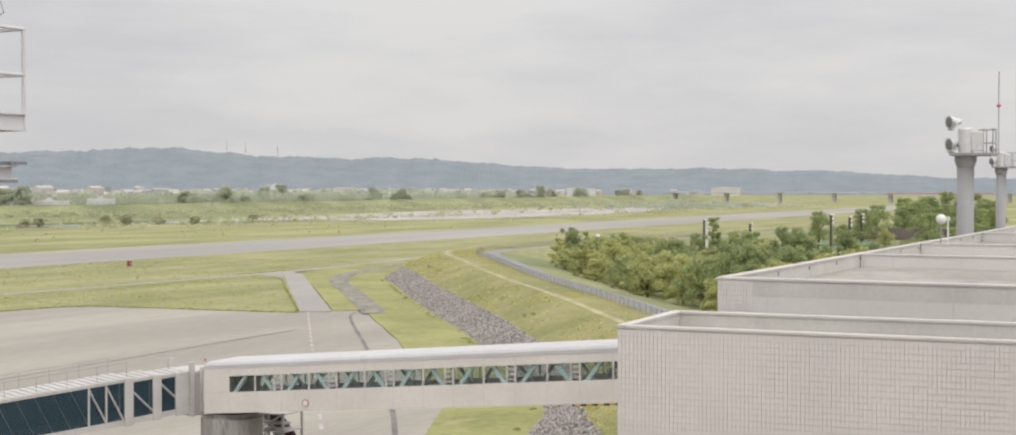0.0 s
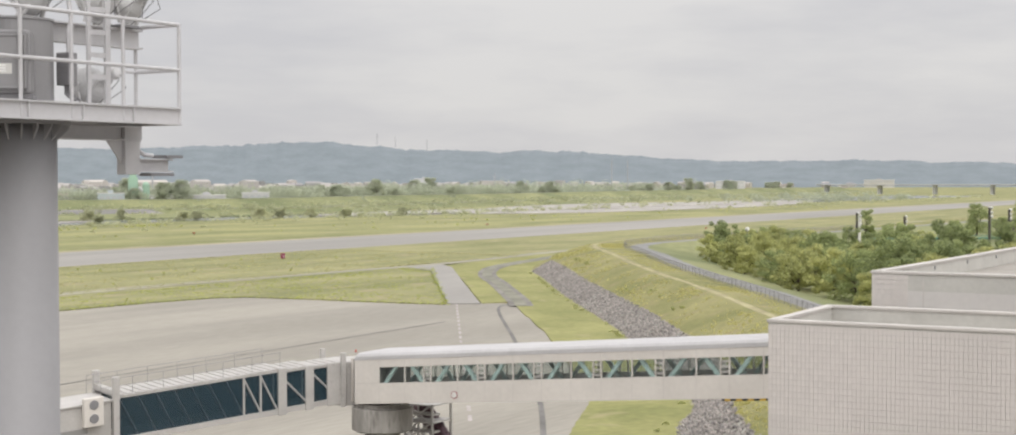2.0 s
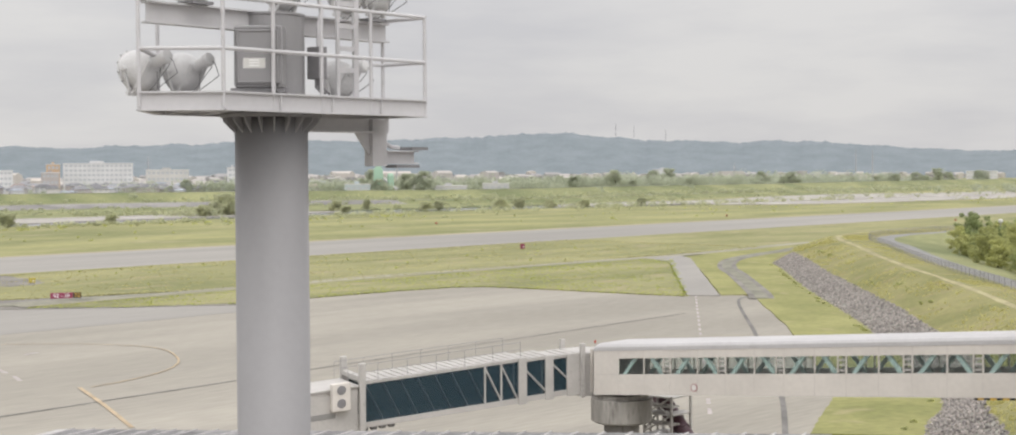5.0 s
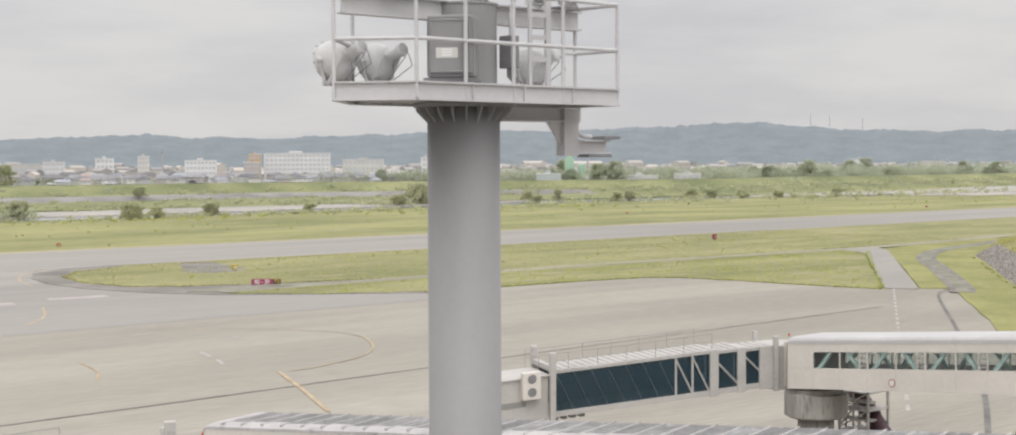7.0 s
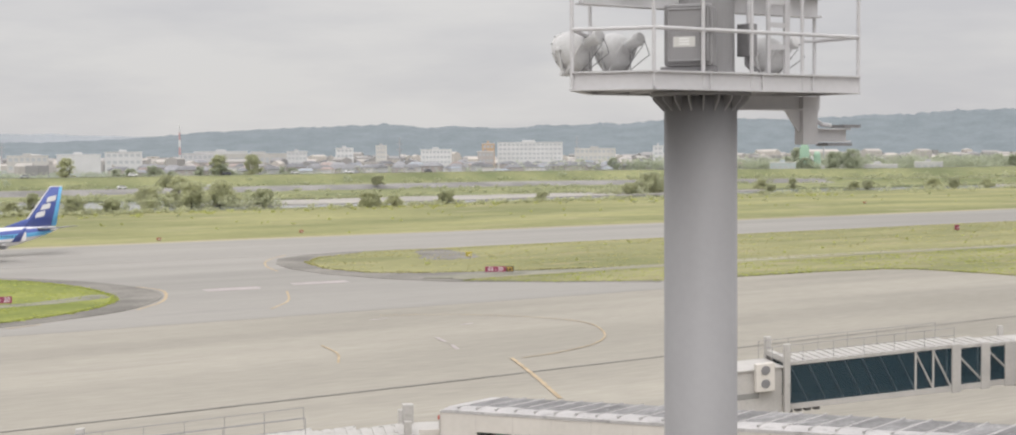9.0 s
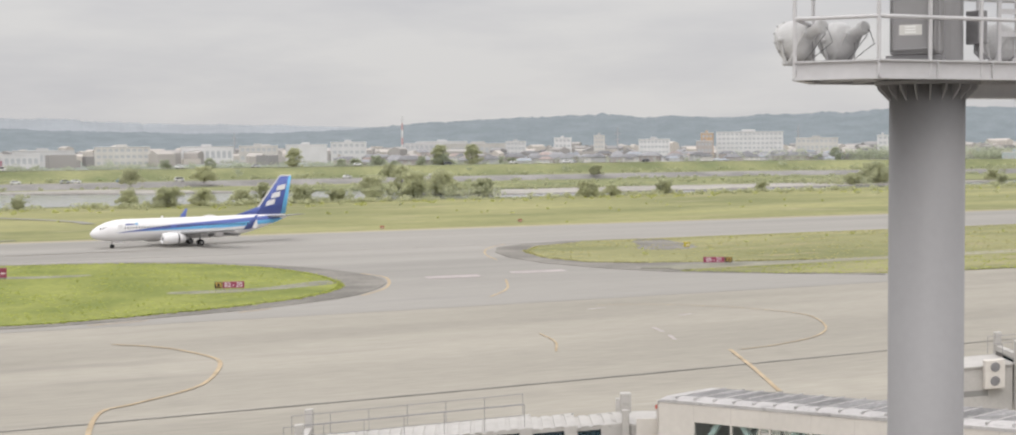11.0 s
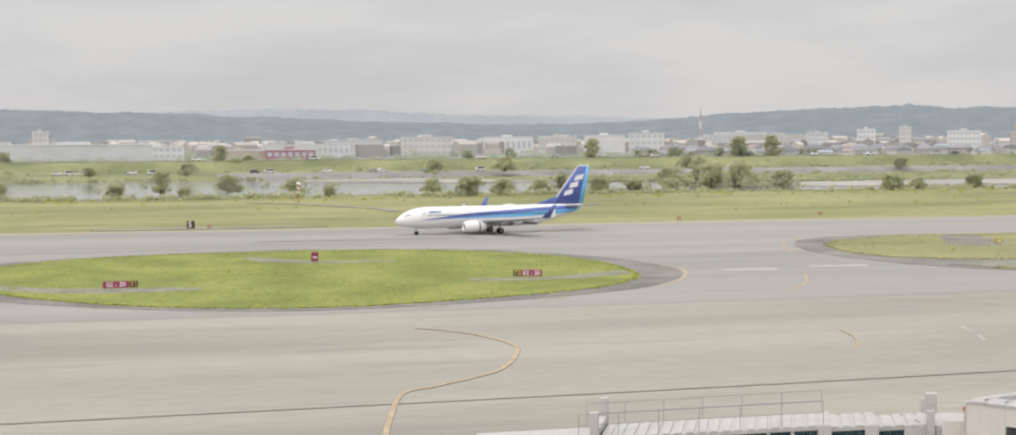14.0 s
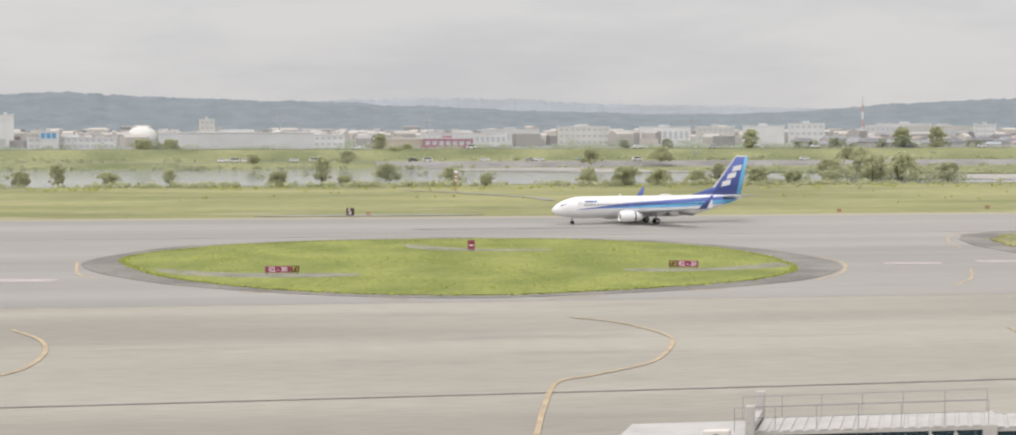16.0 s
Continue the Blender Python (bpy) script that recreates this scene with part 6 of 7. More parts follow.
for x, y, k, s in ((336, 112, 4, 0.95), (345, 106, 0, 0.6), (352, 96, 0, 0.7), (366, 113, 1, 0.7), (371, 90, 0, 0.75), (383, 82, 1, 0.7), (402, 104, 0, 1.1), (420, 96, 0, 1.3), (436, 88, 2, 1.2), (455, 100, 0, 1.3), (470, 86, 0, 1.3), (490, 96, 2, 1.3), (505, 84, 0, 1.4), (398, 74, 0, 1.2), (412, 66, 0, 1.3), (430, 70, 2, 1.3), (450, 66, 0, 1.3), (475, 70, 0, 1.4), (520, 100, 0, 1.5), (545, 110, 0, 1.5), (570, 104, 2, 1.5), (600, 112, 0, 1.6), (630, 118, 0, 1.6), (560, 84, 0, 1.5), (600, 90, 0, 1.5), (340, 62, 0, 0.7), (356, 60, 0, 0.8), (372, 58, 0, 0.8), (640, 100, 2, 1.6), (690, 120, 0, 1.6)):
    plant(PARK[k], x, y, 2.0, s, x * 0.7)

# riverside trees
for x, y, k, s in ((219.8, 426, 1, 1.15), (231, 430, 0, 0.7), (-1.9, 452, 2, 0.95), (174, 462, 0, 1.45), (162, 468, 0, 1.3), (187, 470, 0, 1.35), (198, 458, 1, 1.1), (176, 478, 2, 1.2), (376, 480, 0, 1.5), (392, 486, 1, 1.5), (362, 474, 1, 1.0), (-77, 440, 2, 0.8), (-63, 442, 1, 0.8), (-88, 441, 1, 0.9), (-46, 446, 2, 0.6), (-14, 439, 1, 0.85), (5, 440, 1, 0.6), (18, 466, 0, 0.95), (37, 452, 0, 0.8), (46, 436, 1, 0.6), (87.6, 431, 1, 1.2), (98, 434, 0, 0.8), (77, 438, 0, 0.8), (117.7, 440, 2, 0.8), (110, 438, 0, 0.8), (128, 436, 1, 1.0), (140, 437, 1, 0.9), (152, 440, 0, 0.7), (256, 438, 1, 0.9), (300, 445, 1, 0.7), (508, 448, 0, 1.3), (525, 452, 1, 1.5), (540, 446, 0, 1.2), (560, 440, 1, 1.3), (490, 470, 1, 1.4), (470, 458, 0, 1.2), (455, 480, 2, 1.0), (600, 436, 1, 1.4), (360, 352, 1, 0.0), (430, 466, 1, 1.1), (446, 490, 0, 1.3)):
    if s:
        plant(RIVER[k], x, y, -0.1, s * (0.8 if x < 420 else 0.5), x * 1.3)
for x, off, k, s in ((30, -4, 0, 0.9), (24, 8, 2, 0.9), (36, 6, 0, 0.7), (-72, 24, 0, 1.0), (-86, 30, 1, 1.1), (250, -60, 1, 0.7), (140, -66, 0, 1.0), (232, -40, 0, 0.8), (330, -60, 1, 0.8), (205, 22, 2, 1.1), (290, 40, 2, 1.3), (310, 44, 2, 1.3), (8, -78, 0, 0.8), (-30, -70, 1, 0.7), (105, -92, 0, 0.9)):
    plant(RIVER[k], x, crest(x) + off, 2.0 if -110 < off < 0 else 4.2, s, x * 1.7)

# belt of trees behind the far levee, haze painted into the leaf colour
FARTREE = [make_tree(21, 11.0, 5.6, M_FARLEAF, "tree behind the far levee in haze-paled green", 24, 90, 1.1, group="far levee trees"), make_tree(22, 8.5, 5.2, M_FARLEAF, "broad tree behind the far levee in haze-paled green", 22, 90, 1.1, group="far levee trees")]
rng = random.Random(77)
for _ in range(40):
    bearing = radians(rng.uniform(41, 69))
    near = next(d for d in range(500, 6000, 5) if d * math.cos(bearing) > crest(d * math.sin(bearing)) + 18)
    d = near + 140 * rng.random() ** 1.6
    plant(rng.choice(FARTREE), d * math.sin(bearing), d * math.cos(bearing), 4.0, rng.uniform(0.7, 1.35), rng.uniform(0, 6.28))
for bearing, off, count in ((19.5, 30, 8), (22, 60, 3), (12, 20, 2), (-6, 40, 2), (37, 60, 4)):
    for _ in range(count):
        a = radians(bearing + rng.uniform(-2.6, 2.6))
        d = next(d for d in range(500, 6000, 5) if d * math.cos(a) > crest(d * math.sin(a)) + off) + rng.uniform(0, 20)
        plant(rng.choice(FARTREE), d * math.sin(a), d * math.cos(a), 4.0, rng.uniform(0.5, 0.8), rng.uniform(0, 6.28))


def toe_y(x):
    return float(np.interp(x, [q.x for q in TOE], [q.y for q in TOE]))


def scrub(name, spans, label, size, per, material, seed):
    """Low bushes and reeds: (x0, x1, centre line as a function, spread, z, count, radius)."""
    r = random.Random(seed)
    verts, faces = [], []
    for x0, x1, line, wide, z, count, rad in spans:
        for _ in range(count):
            x = r.uniform(x0, x1)
            if noise.noise((x * 0.03, seed, 0)) < -0.12 and r.random() < 0.75:
                continue
            y = line(x) + r.gauss(0, wide)
            k = rad * r.uniform(0.5, 1.4)
            blobs = [((x + r.uniform(-k, k), y + r.uniform(-k, k), z + k * r.uniform(0.15, 0.7)), k * r.uniform(0.5, 0.9)) for _ in range(3)]
            v, f = leaf_cloud(r, blobs, per, size * k ** 0.5)
            base = len(verts)
            verts += v
            faces += [tuple(i + base for i in q) for q in f]
    return tagged(leaf_part(name, verts, faces, material), label, "scrub", kind="stuff")


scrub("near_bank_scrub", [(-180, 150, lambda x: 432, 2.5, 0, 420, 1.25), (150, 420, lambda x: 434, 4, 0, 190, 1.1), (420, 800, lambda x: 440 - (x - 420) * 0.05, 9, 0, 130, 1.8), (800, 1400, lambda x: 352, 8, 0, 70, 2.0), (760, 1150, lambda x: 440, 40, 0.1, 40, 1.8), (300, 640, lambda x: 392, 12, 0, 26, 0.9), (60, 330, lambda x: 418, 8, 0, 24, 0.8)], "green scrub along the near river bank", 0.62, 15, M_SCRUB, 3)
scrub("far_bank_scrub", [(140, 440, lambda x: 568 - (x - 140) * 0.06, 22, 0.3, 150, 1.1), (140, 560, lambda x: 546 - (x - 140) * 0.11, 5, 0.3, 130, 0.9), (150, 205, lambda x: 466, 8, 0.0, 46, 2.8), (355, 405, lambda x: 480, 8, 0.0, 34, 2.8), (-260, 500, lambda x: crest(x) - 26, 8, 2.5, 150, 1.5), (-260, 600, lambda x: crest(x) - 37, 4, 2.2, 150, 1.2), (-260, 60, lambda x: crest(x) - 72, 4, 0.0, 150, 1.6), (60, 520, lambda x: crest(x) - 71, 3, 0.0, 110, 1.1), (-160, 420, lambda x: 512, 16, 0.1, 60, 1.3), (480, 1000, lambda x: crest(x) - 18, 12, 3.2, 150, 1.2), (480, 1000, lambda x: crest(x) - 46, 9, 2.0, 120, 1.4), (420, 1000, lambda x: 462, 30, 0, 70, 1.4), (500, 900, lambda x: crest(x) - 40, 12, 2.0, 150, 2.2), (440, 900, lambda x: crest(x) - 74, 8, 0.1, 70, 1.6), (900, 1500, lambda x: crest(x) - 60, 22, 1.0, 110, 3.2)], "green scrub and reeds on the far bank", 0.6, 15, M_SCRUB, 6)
scrub("field_weeds", [(-120, 500, lambda x: 368, 26, -0.1, 70, 0.34), (-120, 420, lambda x: 418, 7, -0.1, 240, 0.6), (420, 900, lambda x: 350, 26, -0.1, 90, 0.45), (110, 280, lambda x: 208, 12, 0.1, 40, 0.22)], "low weeds scattered over the airfield grass", 0.5, 14, island_mat("pale_weed_leaves", (0.50, 0.53, 0.21), 0.15, thin=0.5), 33)
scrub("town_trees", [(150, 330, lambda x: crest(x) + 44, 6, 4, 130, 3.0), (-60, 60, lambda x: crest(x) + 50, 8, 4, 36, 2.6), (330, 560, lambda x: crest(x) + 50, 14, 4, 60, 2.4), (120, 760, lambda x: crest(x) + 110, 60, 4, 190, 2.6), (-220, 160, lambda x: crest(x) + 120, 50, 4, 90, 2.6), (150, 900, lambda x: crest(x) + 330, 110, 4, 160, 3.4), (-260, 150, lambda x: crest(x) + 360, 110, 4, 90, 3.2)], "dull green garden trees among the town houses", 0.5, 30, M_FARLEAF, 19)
scrub("far_woods", [(540, 1060, lambda x: crest(x) + 58, 20, 4, 420, 4.0), (540, 1060, lambda x: crest(x) + 62, 18, 7.5, 420, 4.4), (500, 640, lambda x: crest(x) + 95, 18, 4, 60, 6.0), (600, 1000, lambda x: crest(x) + 110, 30, 4, 190, 7.0), (900, 1500, lambda x: crest(x) + 120, 40, 4, 200, 8.5), (60, 330, lambda x: crest(x) + 90, 10, 4, 90, 3.2), (-250, 60, lambda x: crest(x) + 60, 14, 4, 26, 3.4), (300, 560, lambda x: crest(x) + 120, 40, 4, 60, 3.6), (1050, 1300, lambda x: 420, 30, 0, 60, 5)], "belt of distant trees in haze-paled green", 0.5, 46, M_FARLEAF, 9)
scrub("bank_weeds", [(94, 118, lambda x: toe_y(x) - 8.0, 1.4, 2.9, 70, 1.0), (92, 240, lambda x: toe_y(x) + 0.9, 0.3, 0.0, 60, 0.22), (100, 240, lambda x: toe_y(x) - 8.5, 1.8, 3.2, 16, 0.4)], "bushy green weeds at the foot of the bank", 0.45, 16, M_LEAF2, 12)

# ---------------------------------------------------------------- riprap stones on the bank foot
def stone_mesh(seed):
    r = random.Random(seed)
    bm = bmesh.new()
    bmesh.ops.create_icosphere(bm, subdivisions=1, radius=0.5)
    for v in bm.verts:
        v.co *= r.uniform(0.72, 1.15)
        v.co.z *= 0.7
    me = bpy.data.meshes.new("stone")
    bm.to_mesh(me)
    bm.free()
    me.materials.append(M_STONE)
    return me


stone_meshes = [stone_mesh(s) for s in range(6)]
rng = random.Random(77)
bed = bpy.data.objects["riprap_bed"]
verts, faces, count = [], [], 0
base_v = [np.array([v.co for v in me.vertices]) for me in stone_meshes]
base_f = [[tuple(p.vertices) for p in me.polygons] for me in stone_meshes]
for i in range(len(TOE) - 1):
    seg = (TOE[i + 1] - TOE[i]).length
    if i >= RIPRAP_END or TOE[i].x < 70:
        continue
    for _ in range(int(seg * 4.4 * 15.0)):
        u, v = rng.random(), rng.uniform(-0.02, 1.04)
        a, b = bank_point(i, 3.8 * v, 2.1 * v - 0.06), bank_point(i + 1, 3.8 * v, 2.1 * v - 0.06)
        p, k, s = a.lerp(b, u), rng.randrange(6), rng.uniform(0.15, 0.38)
        rot = Euler((rng.uniform(0, 6), rng.uniform(0, 6), rng.uniform(0, 6))).to_matrix()
        if TOE[i].x < 118 and count < 300:
            ob = new("stone", stone_meshes[k])
            ob.parent = bed
            ob.matrix_basis = Matrix.Translation(p) @ rot.to_4x4() @ Matrix.Scale(s, 4)
            count += 1
            continue
        m = np.array(rot) * s
        at = len(verts)
        verts += [tuple(q) for q in base_v[k] @ m.T + np.array(p)]
        faces += [tuple(j + at for j in f) for f in base_f[k]]
me = bpy.data.meshes.new("stones")
me.from_pydata(verts, [], faces)
me.materials.append(M_STONE)
rest = new("stones", me)
rest.parent = bed
tagged(rest, "loose grey riprap stones", kind="stuff")

# ---------------------------------------------------------------- fence along the levee road
fence = thing("chain_link_fence", Matrix(), "grey chain-link fence along the levee road", "fence")
wire_v, wire_f = [], []
last = None
for i in range(len(TOE)):
    if not 84 < TOE[i].x < 400:
        last = None
        continue
    p = bank_point(i, 15.9, 4.2)
    if last is not None:
        seg = (p - last).length
        n = max(1, round(seg / 2.4))
        for k in range(n):
            q = last.lerp(p, k / n)
            part("post", tube(q - Vector((0, 0, 0.3)), q + Vector((0, 0, 1.15)), 0.04, seg=6), M_STEEL, fence)
        d, side = (p - last).normalized(), Vector((0, 0, 1))
        part("top_rail", tube(last + side * 1.1, p + side * 1.1, 0.025, seg=6), M_STEEL, fence)
        for k in range(int(seg / 0.24)):
            for lean in (0.5, -0.5):
                a = last + d * (k * 0.24) + side * 0.08
                b = a + d * lean * 0.66 + side * 1.0
                at = len(wire_v)
                w = d * 0.018
                wire_v += [tuple(a - w), tuple(a + w), tuple(b + w), tuple(b - w)]
                wire_f.append((at, at + 1, at + 2, at + 3))
    last = p
me = bpy.data.meshes.new("wire_mesh")
me.from_pydata(wire_v, [], wire_f)
me.materials.append(M_STEELD)
ob = new("wire_mesh", me)
ob.parent = fence
tagged(ob, "thin grey wire mesh", kind="stuff")

# ---------------------------------------------------------------- park court lamps and green fence
def court_lamp(x, y, h, cols, label, pale=False):
    t = thing("court_floodlight", Matrix.Translation((x, y, 2.0)) @ Matrix.Rotation(radians(30), 4, "Z"), label, "floodlight", "park court floodlights")
    part("pole", tube((0, 0, -0.2), (0, 0, h), 0.3, 0.26, 12), M_PLATE if pale else M_POLED, t)
    for r in range(3):
        part("cross_arm", box(-0.75 * cols / 2, 0.75 * cols / 2, -0.08, 0.08, h - 0.25 - r * 0.95, h - 0.12 - r * 0.95), M_POLED, t)
        for c in range(cols):
            xx = (c - (cols - 1) / 2) * 0.8
            hd = part("lamp_head", lathe([(0.12, -0.3), (0.3, 0.0), (0.36, 0.16), (0.3, 0.17)], 14, m=Matrix.Translation((xx, -0.3, h - 0.1 - r * 0.95)) @ Matrix.Rotation(radians(100), 4, "X")), M_PLATE, t, "pale round lamp head")
    return t


M_POLED = mat("dark_brown_pole", (0.075, 0.065, 0.062), 0.6, var=0.1, scale=1)
court_lamp(331, 112, 7.0, 1, "pale slim court floodlight among park trees", True)
court_lamp(306.5, 94, 7.6, 1, "dark court floodlight pole with stacked lamps")
court_lamp(335.6, 84, 9.0, 3, "dark court floodlight pole with a wide lamp rack")
court_lamp(345, 82, 8.4, 2, "second dark court floodlight pole with lamps")
court_lamp(400, 92, 8.0, 3, "far dark court floodlight with a lamp rack")
court_lamp(341, 116, 7.4, 1, "dark court floodlight pole behind the trees")
gf = thing("court_fence", Matrix(), "low green court fence in the park", "fence")
M_GFENCE = mat("green_fence", (0.12, 0.27, 0.21), 0.6, var=0.08)
for k in range(36):
    a, b = Vector((352, 121, 2.0)), Vector((383, 84, 2.0))
    p, q = a.lerp(b, k / 36), a.lerp(b, (k + 1) / 36)
    part("post", box(p.x - 0.06, p.x + 0.06, p.y - 0.06, p.y + 0.06, 1.9, 3.5), M_GFENCE, gf)
    d = (q - p).normalized() * 0.04
    bm = bmesh.new()
    tube(p + Vector((0, 0, 1.35)), q + Vector((0, 0, 1.35)), 0.05, seg=6, bm=bm)
    tube(p + Vector((0, 0, 0.7)), q + Vector((0, 0, 0.7)), 0.26, seg=6, bm=bm)
    part("rail", bm, M_GFENCE, gf)
lampost = thing("path_lamp", Matrix.Translation((247, 104, 4.0)), "white globe path lamp by the levee road", "lamp")
part("post", tube((0, 0, 0), (0, 0, 4.2), 0.07, seg=8), M_STEEL, lampost)
bm = bmesh.new()
bmesh.ops.create_uvsphere(bm, u_segments=16, v_segments=10, radius=0.4, matrix=Matrix.Translation((0, 0, 4.5)))
part("globe", bm, M_PLATE, lampost, smooth=True)
wallp = tagged(part("court_wall", box(430, 432, 40, 106, 1.9, 5.6), mat("brown_court_wall", (0.16, 0.135, 0.125), 0.9, var=0.15, scale=0.3)), "low brown wall behind the courts", "wall", kind="structure")


# ---------------------------------------------------------------- tufts that roughen the near grass
def inside(poly, x, y):
    odd = False
    for (ax, ay), (bx, by) in zip(poly, poly[1:] + poly[:1]):
        if (ay > y) != (by > y) and x < ax + (y - ay) * (bx - ax) / (by - ay):
            odd = not odd
    return odd


def tufts(name, poly, z, count, fringe, tall, material, label, seed):
    """Small upright blades: scattered with bare and thick patches, and a fringe along the edge."""
    r = random.Random(seed)
    poly = [(p[0], p[1]) for p in poly]
    xs, ys = [p[0] for p in poly], [p[1] for p in poly]
    verts, faces, spots = [], [], []
    while len(spots) < count:
        x, y = r.uniform(min(xs), max(xs)), r.uniform(min(ys), max(ys))
        if noise.noise((x * 0.11, y * 0.11, seed)) + r.uniform(-0.45, 0.45) > 0.05 and inside(poly, x, y):
            spots.append((x, y, 1.0))
    for (ax, ay), (bx, by) in zip(poly, poly[1:] + poly[:1]):
        for _ in range(int(math.hypot(bx - ax, by - ay) * fringe)):
            f = r.random()
            spots.append((ax + f * (bx - ax) + r.gauss(0, 0.22), ay + f * (by - ay) + r.gauss(0, 0.22), 1.25))
    for x, y, k in spots:
        for _ in range(3):
            a, w, h = r.uniform(0, 6.28), r.uniform(0.10, 0.26) * k, tall * r.uniform(0.4, 1.2) * k
            ox, oy, b = x + r.uniform(-0.2, 0.2), y + r.uniform(-0.2, 0.2), len(verts)
            c, s = math.cos(a) * w, math.sin(a) * w
            verts += [(ox - c, oy - s, z - 0.03), (ox + c, oy + s, z - 0.03), (ox + s * 2.2 * r.uniform(-1, 1), oy + c * 2.2 * r.uniform(-1, 1), z + h)]
            faces.append((b, b + 1, b + 2))
    tagged(leaf_part(name, verts, faces, material), label, "grass", kind="stuff")


def bank_blades(name, o0, o1, count, tall, material, label, seed):
    """Rough grass on the levee: short blades in clumps that follow the bank's cross-section."""
    r = random.Random(seed)
    verts, faces = [], []
    while len(faces) < count:
        i, off = r.randrange(2, len(TOE) - 14), r.uniform(o0, o1)
        if 10.2 < off < 12:
            continue
        p, q = bank_point(i, off, 0), bank_point(i + 1, off, 0)
        p = p.lerp(q, r.random())
        if noise.noise((p.x * 0.12, p.y * 0.12, seed)) + r.uniform(-0.4, 0.4) < 0.05:
            continue
        z = float(np.interp(off, [b[0] for b in BANK], [b[1] for b in BANK]))
        for _ in range(4):
            a, w, h = r.uniform(0, 6.28), r.uniform(0.06, 0.16), tall * r.uniform(0.4, 1.3)
            ox, oy, b = p.x + r.gauss(0, 0.25), p.y + r.gauss(0, 0.25), len(verts)
            c, s = math.cos(a) * w, math.sin(a) * w
            verts += [(ox - c, oy - s, z - 0.12), (ox + c, oy + s, z - 0.12), (ox + s * r.uniform(-2, 2), oy + c * r.uniform(-2, 2), z + h)]
            faces.append((b, b + 1, b + 2))
    tagged(leaf_part(name, verts, faces, material), label, "grass", kind="stuff")


bank_blades("levee_blades", 4.2, 15.5, 18000, 0.13, island_mat("dry_levee_blades", (0.47, 0.455, 0.20), 0.18, thin=0.5), "rough dry grass blades on the levee slope", 51)
M_TUFT2 = island_mat("field_grass_blades", (0.41, 0.405, 0.185), 0.22, thin=0.5)
tufts("oval_grass_tufts", oval_in, 0.11, 2600, 6, 0.07, M_TUFT, "tufty bright green grass of the oval", 1)
tufts("field_grass_tufts", [(117, 230.5), (107.5, 226), (101, 217.5), (97.8, 204), (99.8, 193), (106, 188.2), (118, 183.6), (142, 178.4), (290, 177.5), (290, 234)], 0.11, 3200, 4, 0.09, M_TUFT2, "tufty long grass of the runway field", 2)
tufts("wedge_grass_tufts", [(104, 173.4), (113, 165), (124, 158.0), (138, 156.3), (154, 155.2), (163, 153.6), (167, 150.5), (168.8, 140.5), (169.6, 129), (171.4, 117.2), (240, 167.4), (236, 171.5), (180, 172.5)], 0.11, 2200, 2, 0.08, M_TUFT, "tufty bright grass of the apron wedge", 3)


# ---------------------------------------------------------------- town beyond the levee
def house_proto(k, w, d, h, roof_h, wall, roof, label):
    t = thing("house", Matrix.Translation((60 * k, -3400, -400)), label, "house", "town houses")
    part("wall", box(-w / 2, w / 2, -d / 2, d / 2, -0.5, h), wall, t)
    bm = bmesh.new()
    o = 0.6
    pts = [(-w / 2 - o, -d / 2 - o, h), (w / 2 + o, -d / 2 - o, h), (w / 2 + o, d / 2 + o, h), (-w / 2 - o, d / 2 + o, h), (-w / 2 * 0.6, 0, h + roof_h), (w / 2 * 0.6, 0, h + roof_h)]
    v = [bm.verts.new(p) for p in pts]
    for f in ((0, 1, 5, 4), (2, 3, 4, 5), (1, 2, 5), (3, 0, 4), (3, 2, 1, 0)):
        bm.faces.new([v[i] for i in f])
    bmesh.ops.recalc_face_normals(bm, faces=bm.faces[:])
    part("roof", bm, roof, t)
    for i in range(3):
        x = -w / 2 + w * (i + 0.5) / 3
        for z in ((1.2, 2.5), (4.0, 5.2)) if h > 5 else ((1.0, 2.3),):
            part("window", box(x - 0.8, x + 0.8, -d / 2 - 0.04, -d / 2 + 0.02, z[0], z[1]), M_WIN, t)
    return t


# window glass far paler than real panes, the distance haze painted in
M_WIN = mat("haze_paled_glass", (0.45, 0.46, 0.475), 0.2, var=0.1, scale=0.5)
W1 = mat("cream_wall", (0.54, 0.52, 0.49), 0.8, var=0.08, scale=0.1, rand=0.14)
W2 = mat("grey_wall", (0.50, 0.495, 0.495), 0.8, var=0.08, scale=0.1, rand=0.15)
W3 = mat("white_far_wall", (0.585, 0.578, 0.575), 0.7, var=0.06, scale=0.08, rand=0.08)
W4 = mat("brown_wall", (0.42, 0.38, 0.36), 0.8, var=0.08, scale=0.1, rand=0.12)
R1 = mat("grey_tile_roof", (0.25, 0.25, 0.26), 0.9, var=0.1, scale=0.2, rand=0.3, spec=0.08)
R2 = mat("blue_grey_roof", (0.31, 0.33, 0.36), 0.9, var=0.1, scale=0.2, rand=0.2, spec=0.08)
R3 = mat("rust_roof", (0.36, 0.30, 0.28), 0.9, var=0.1, scale=0.2, rand=0.2, spec=0.08)
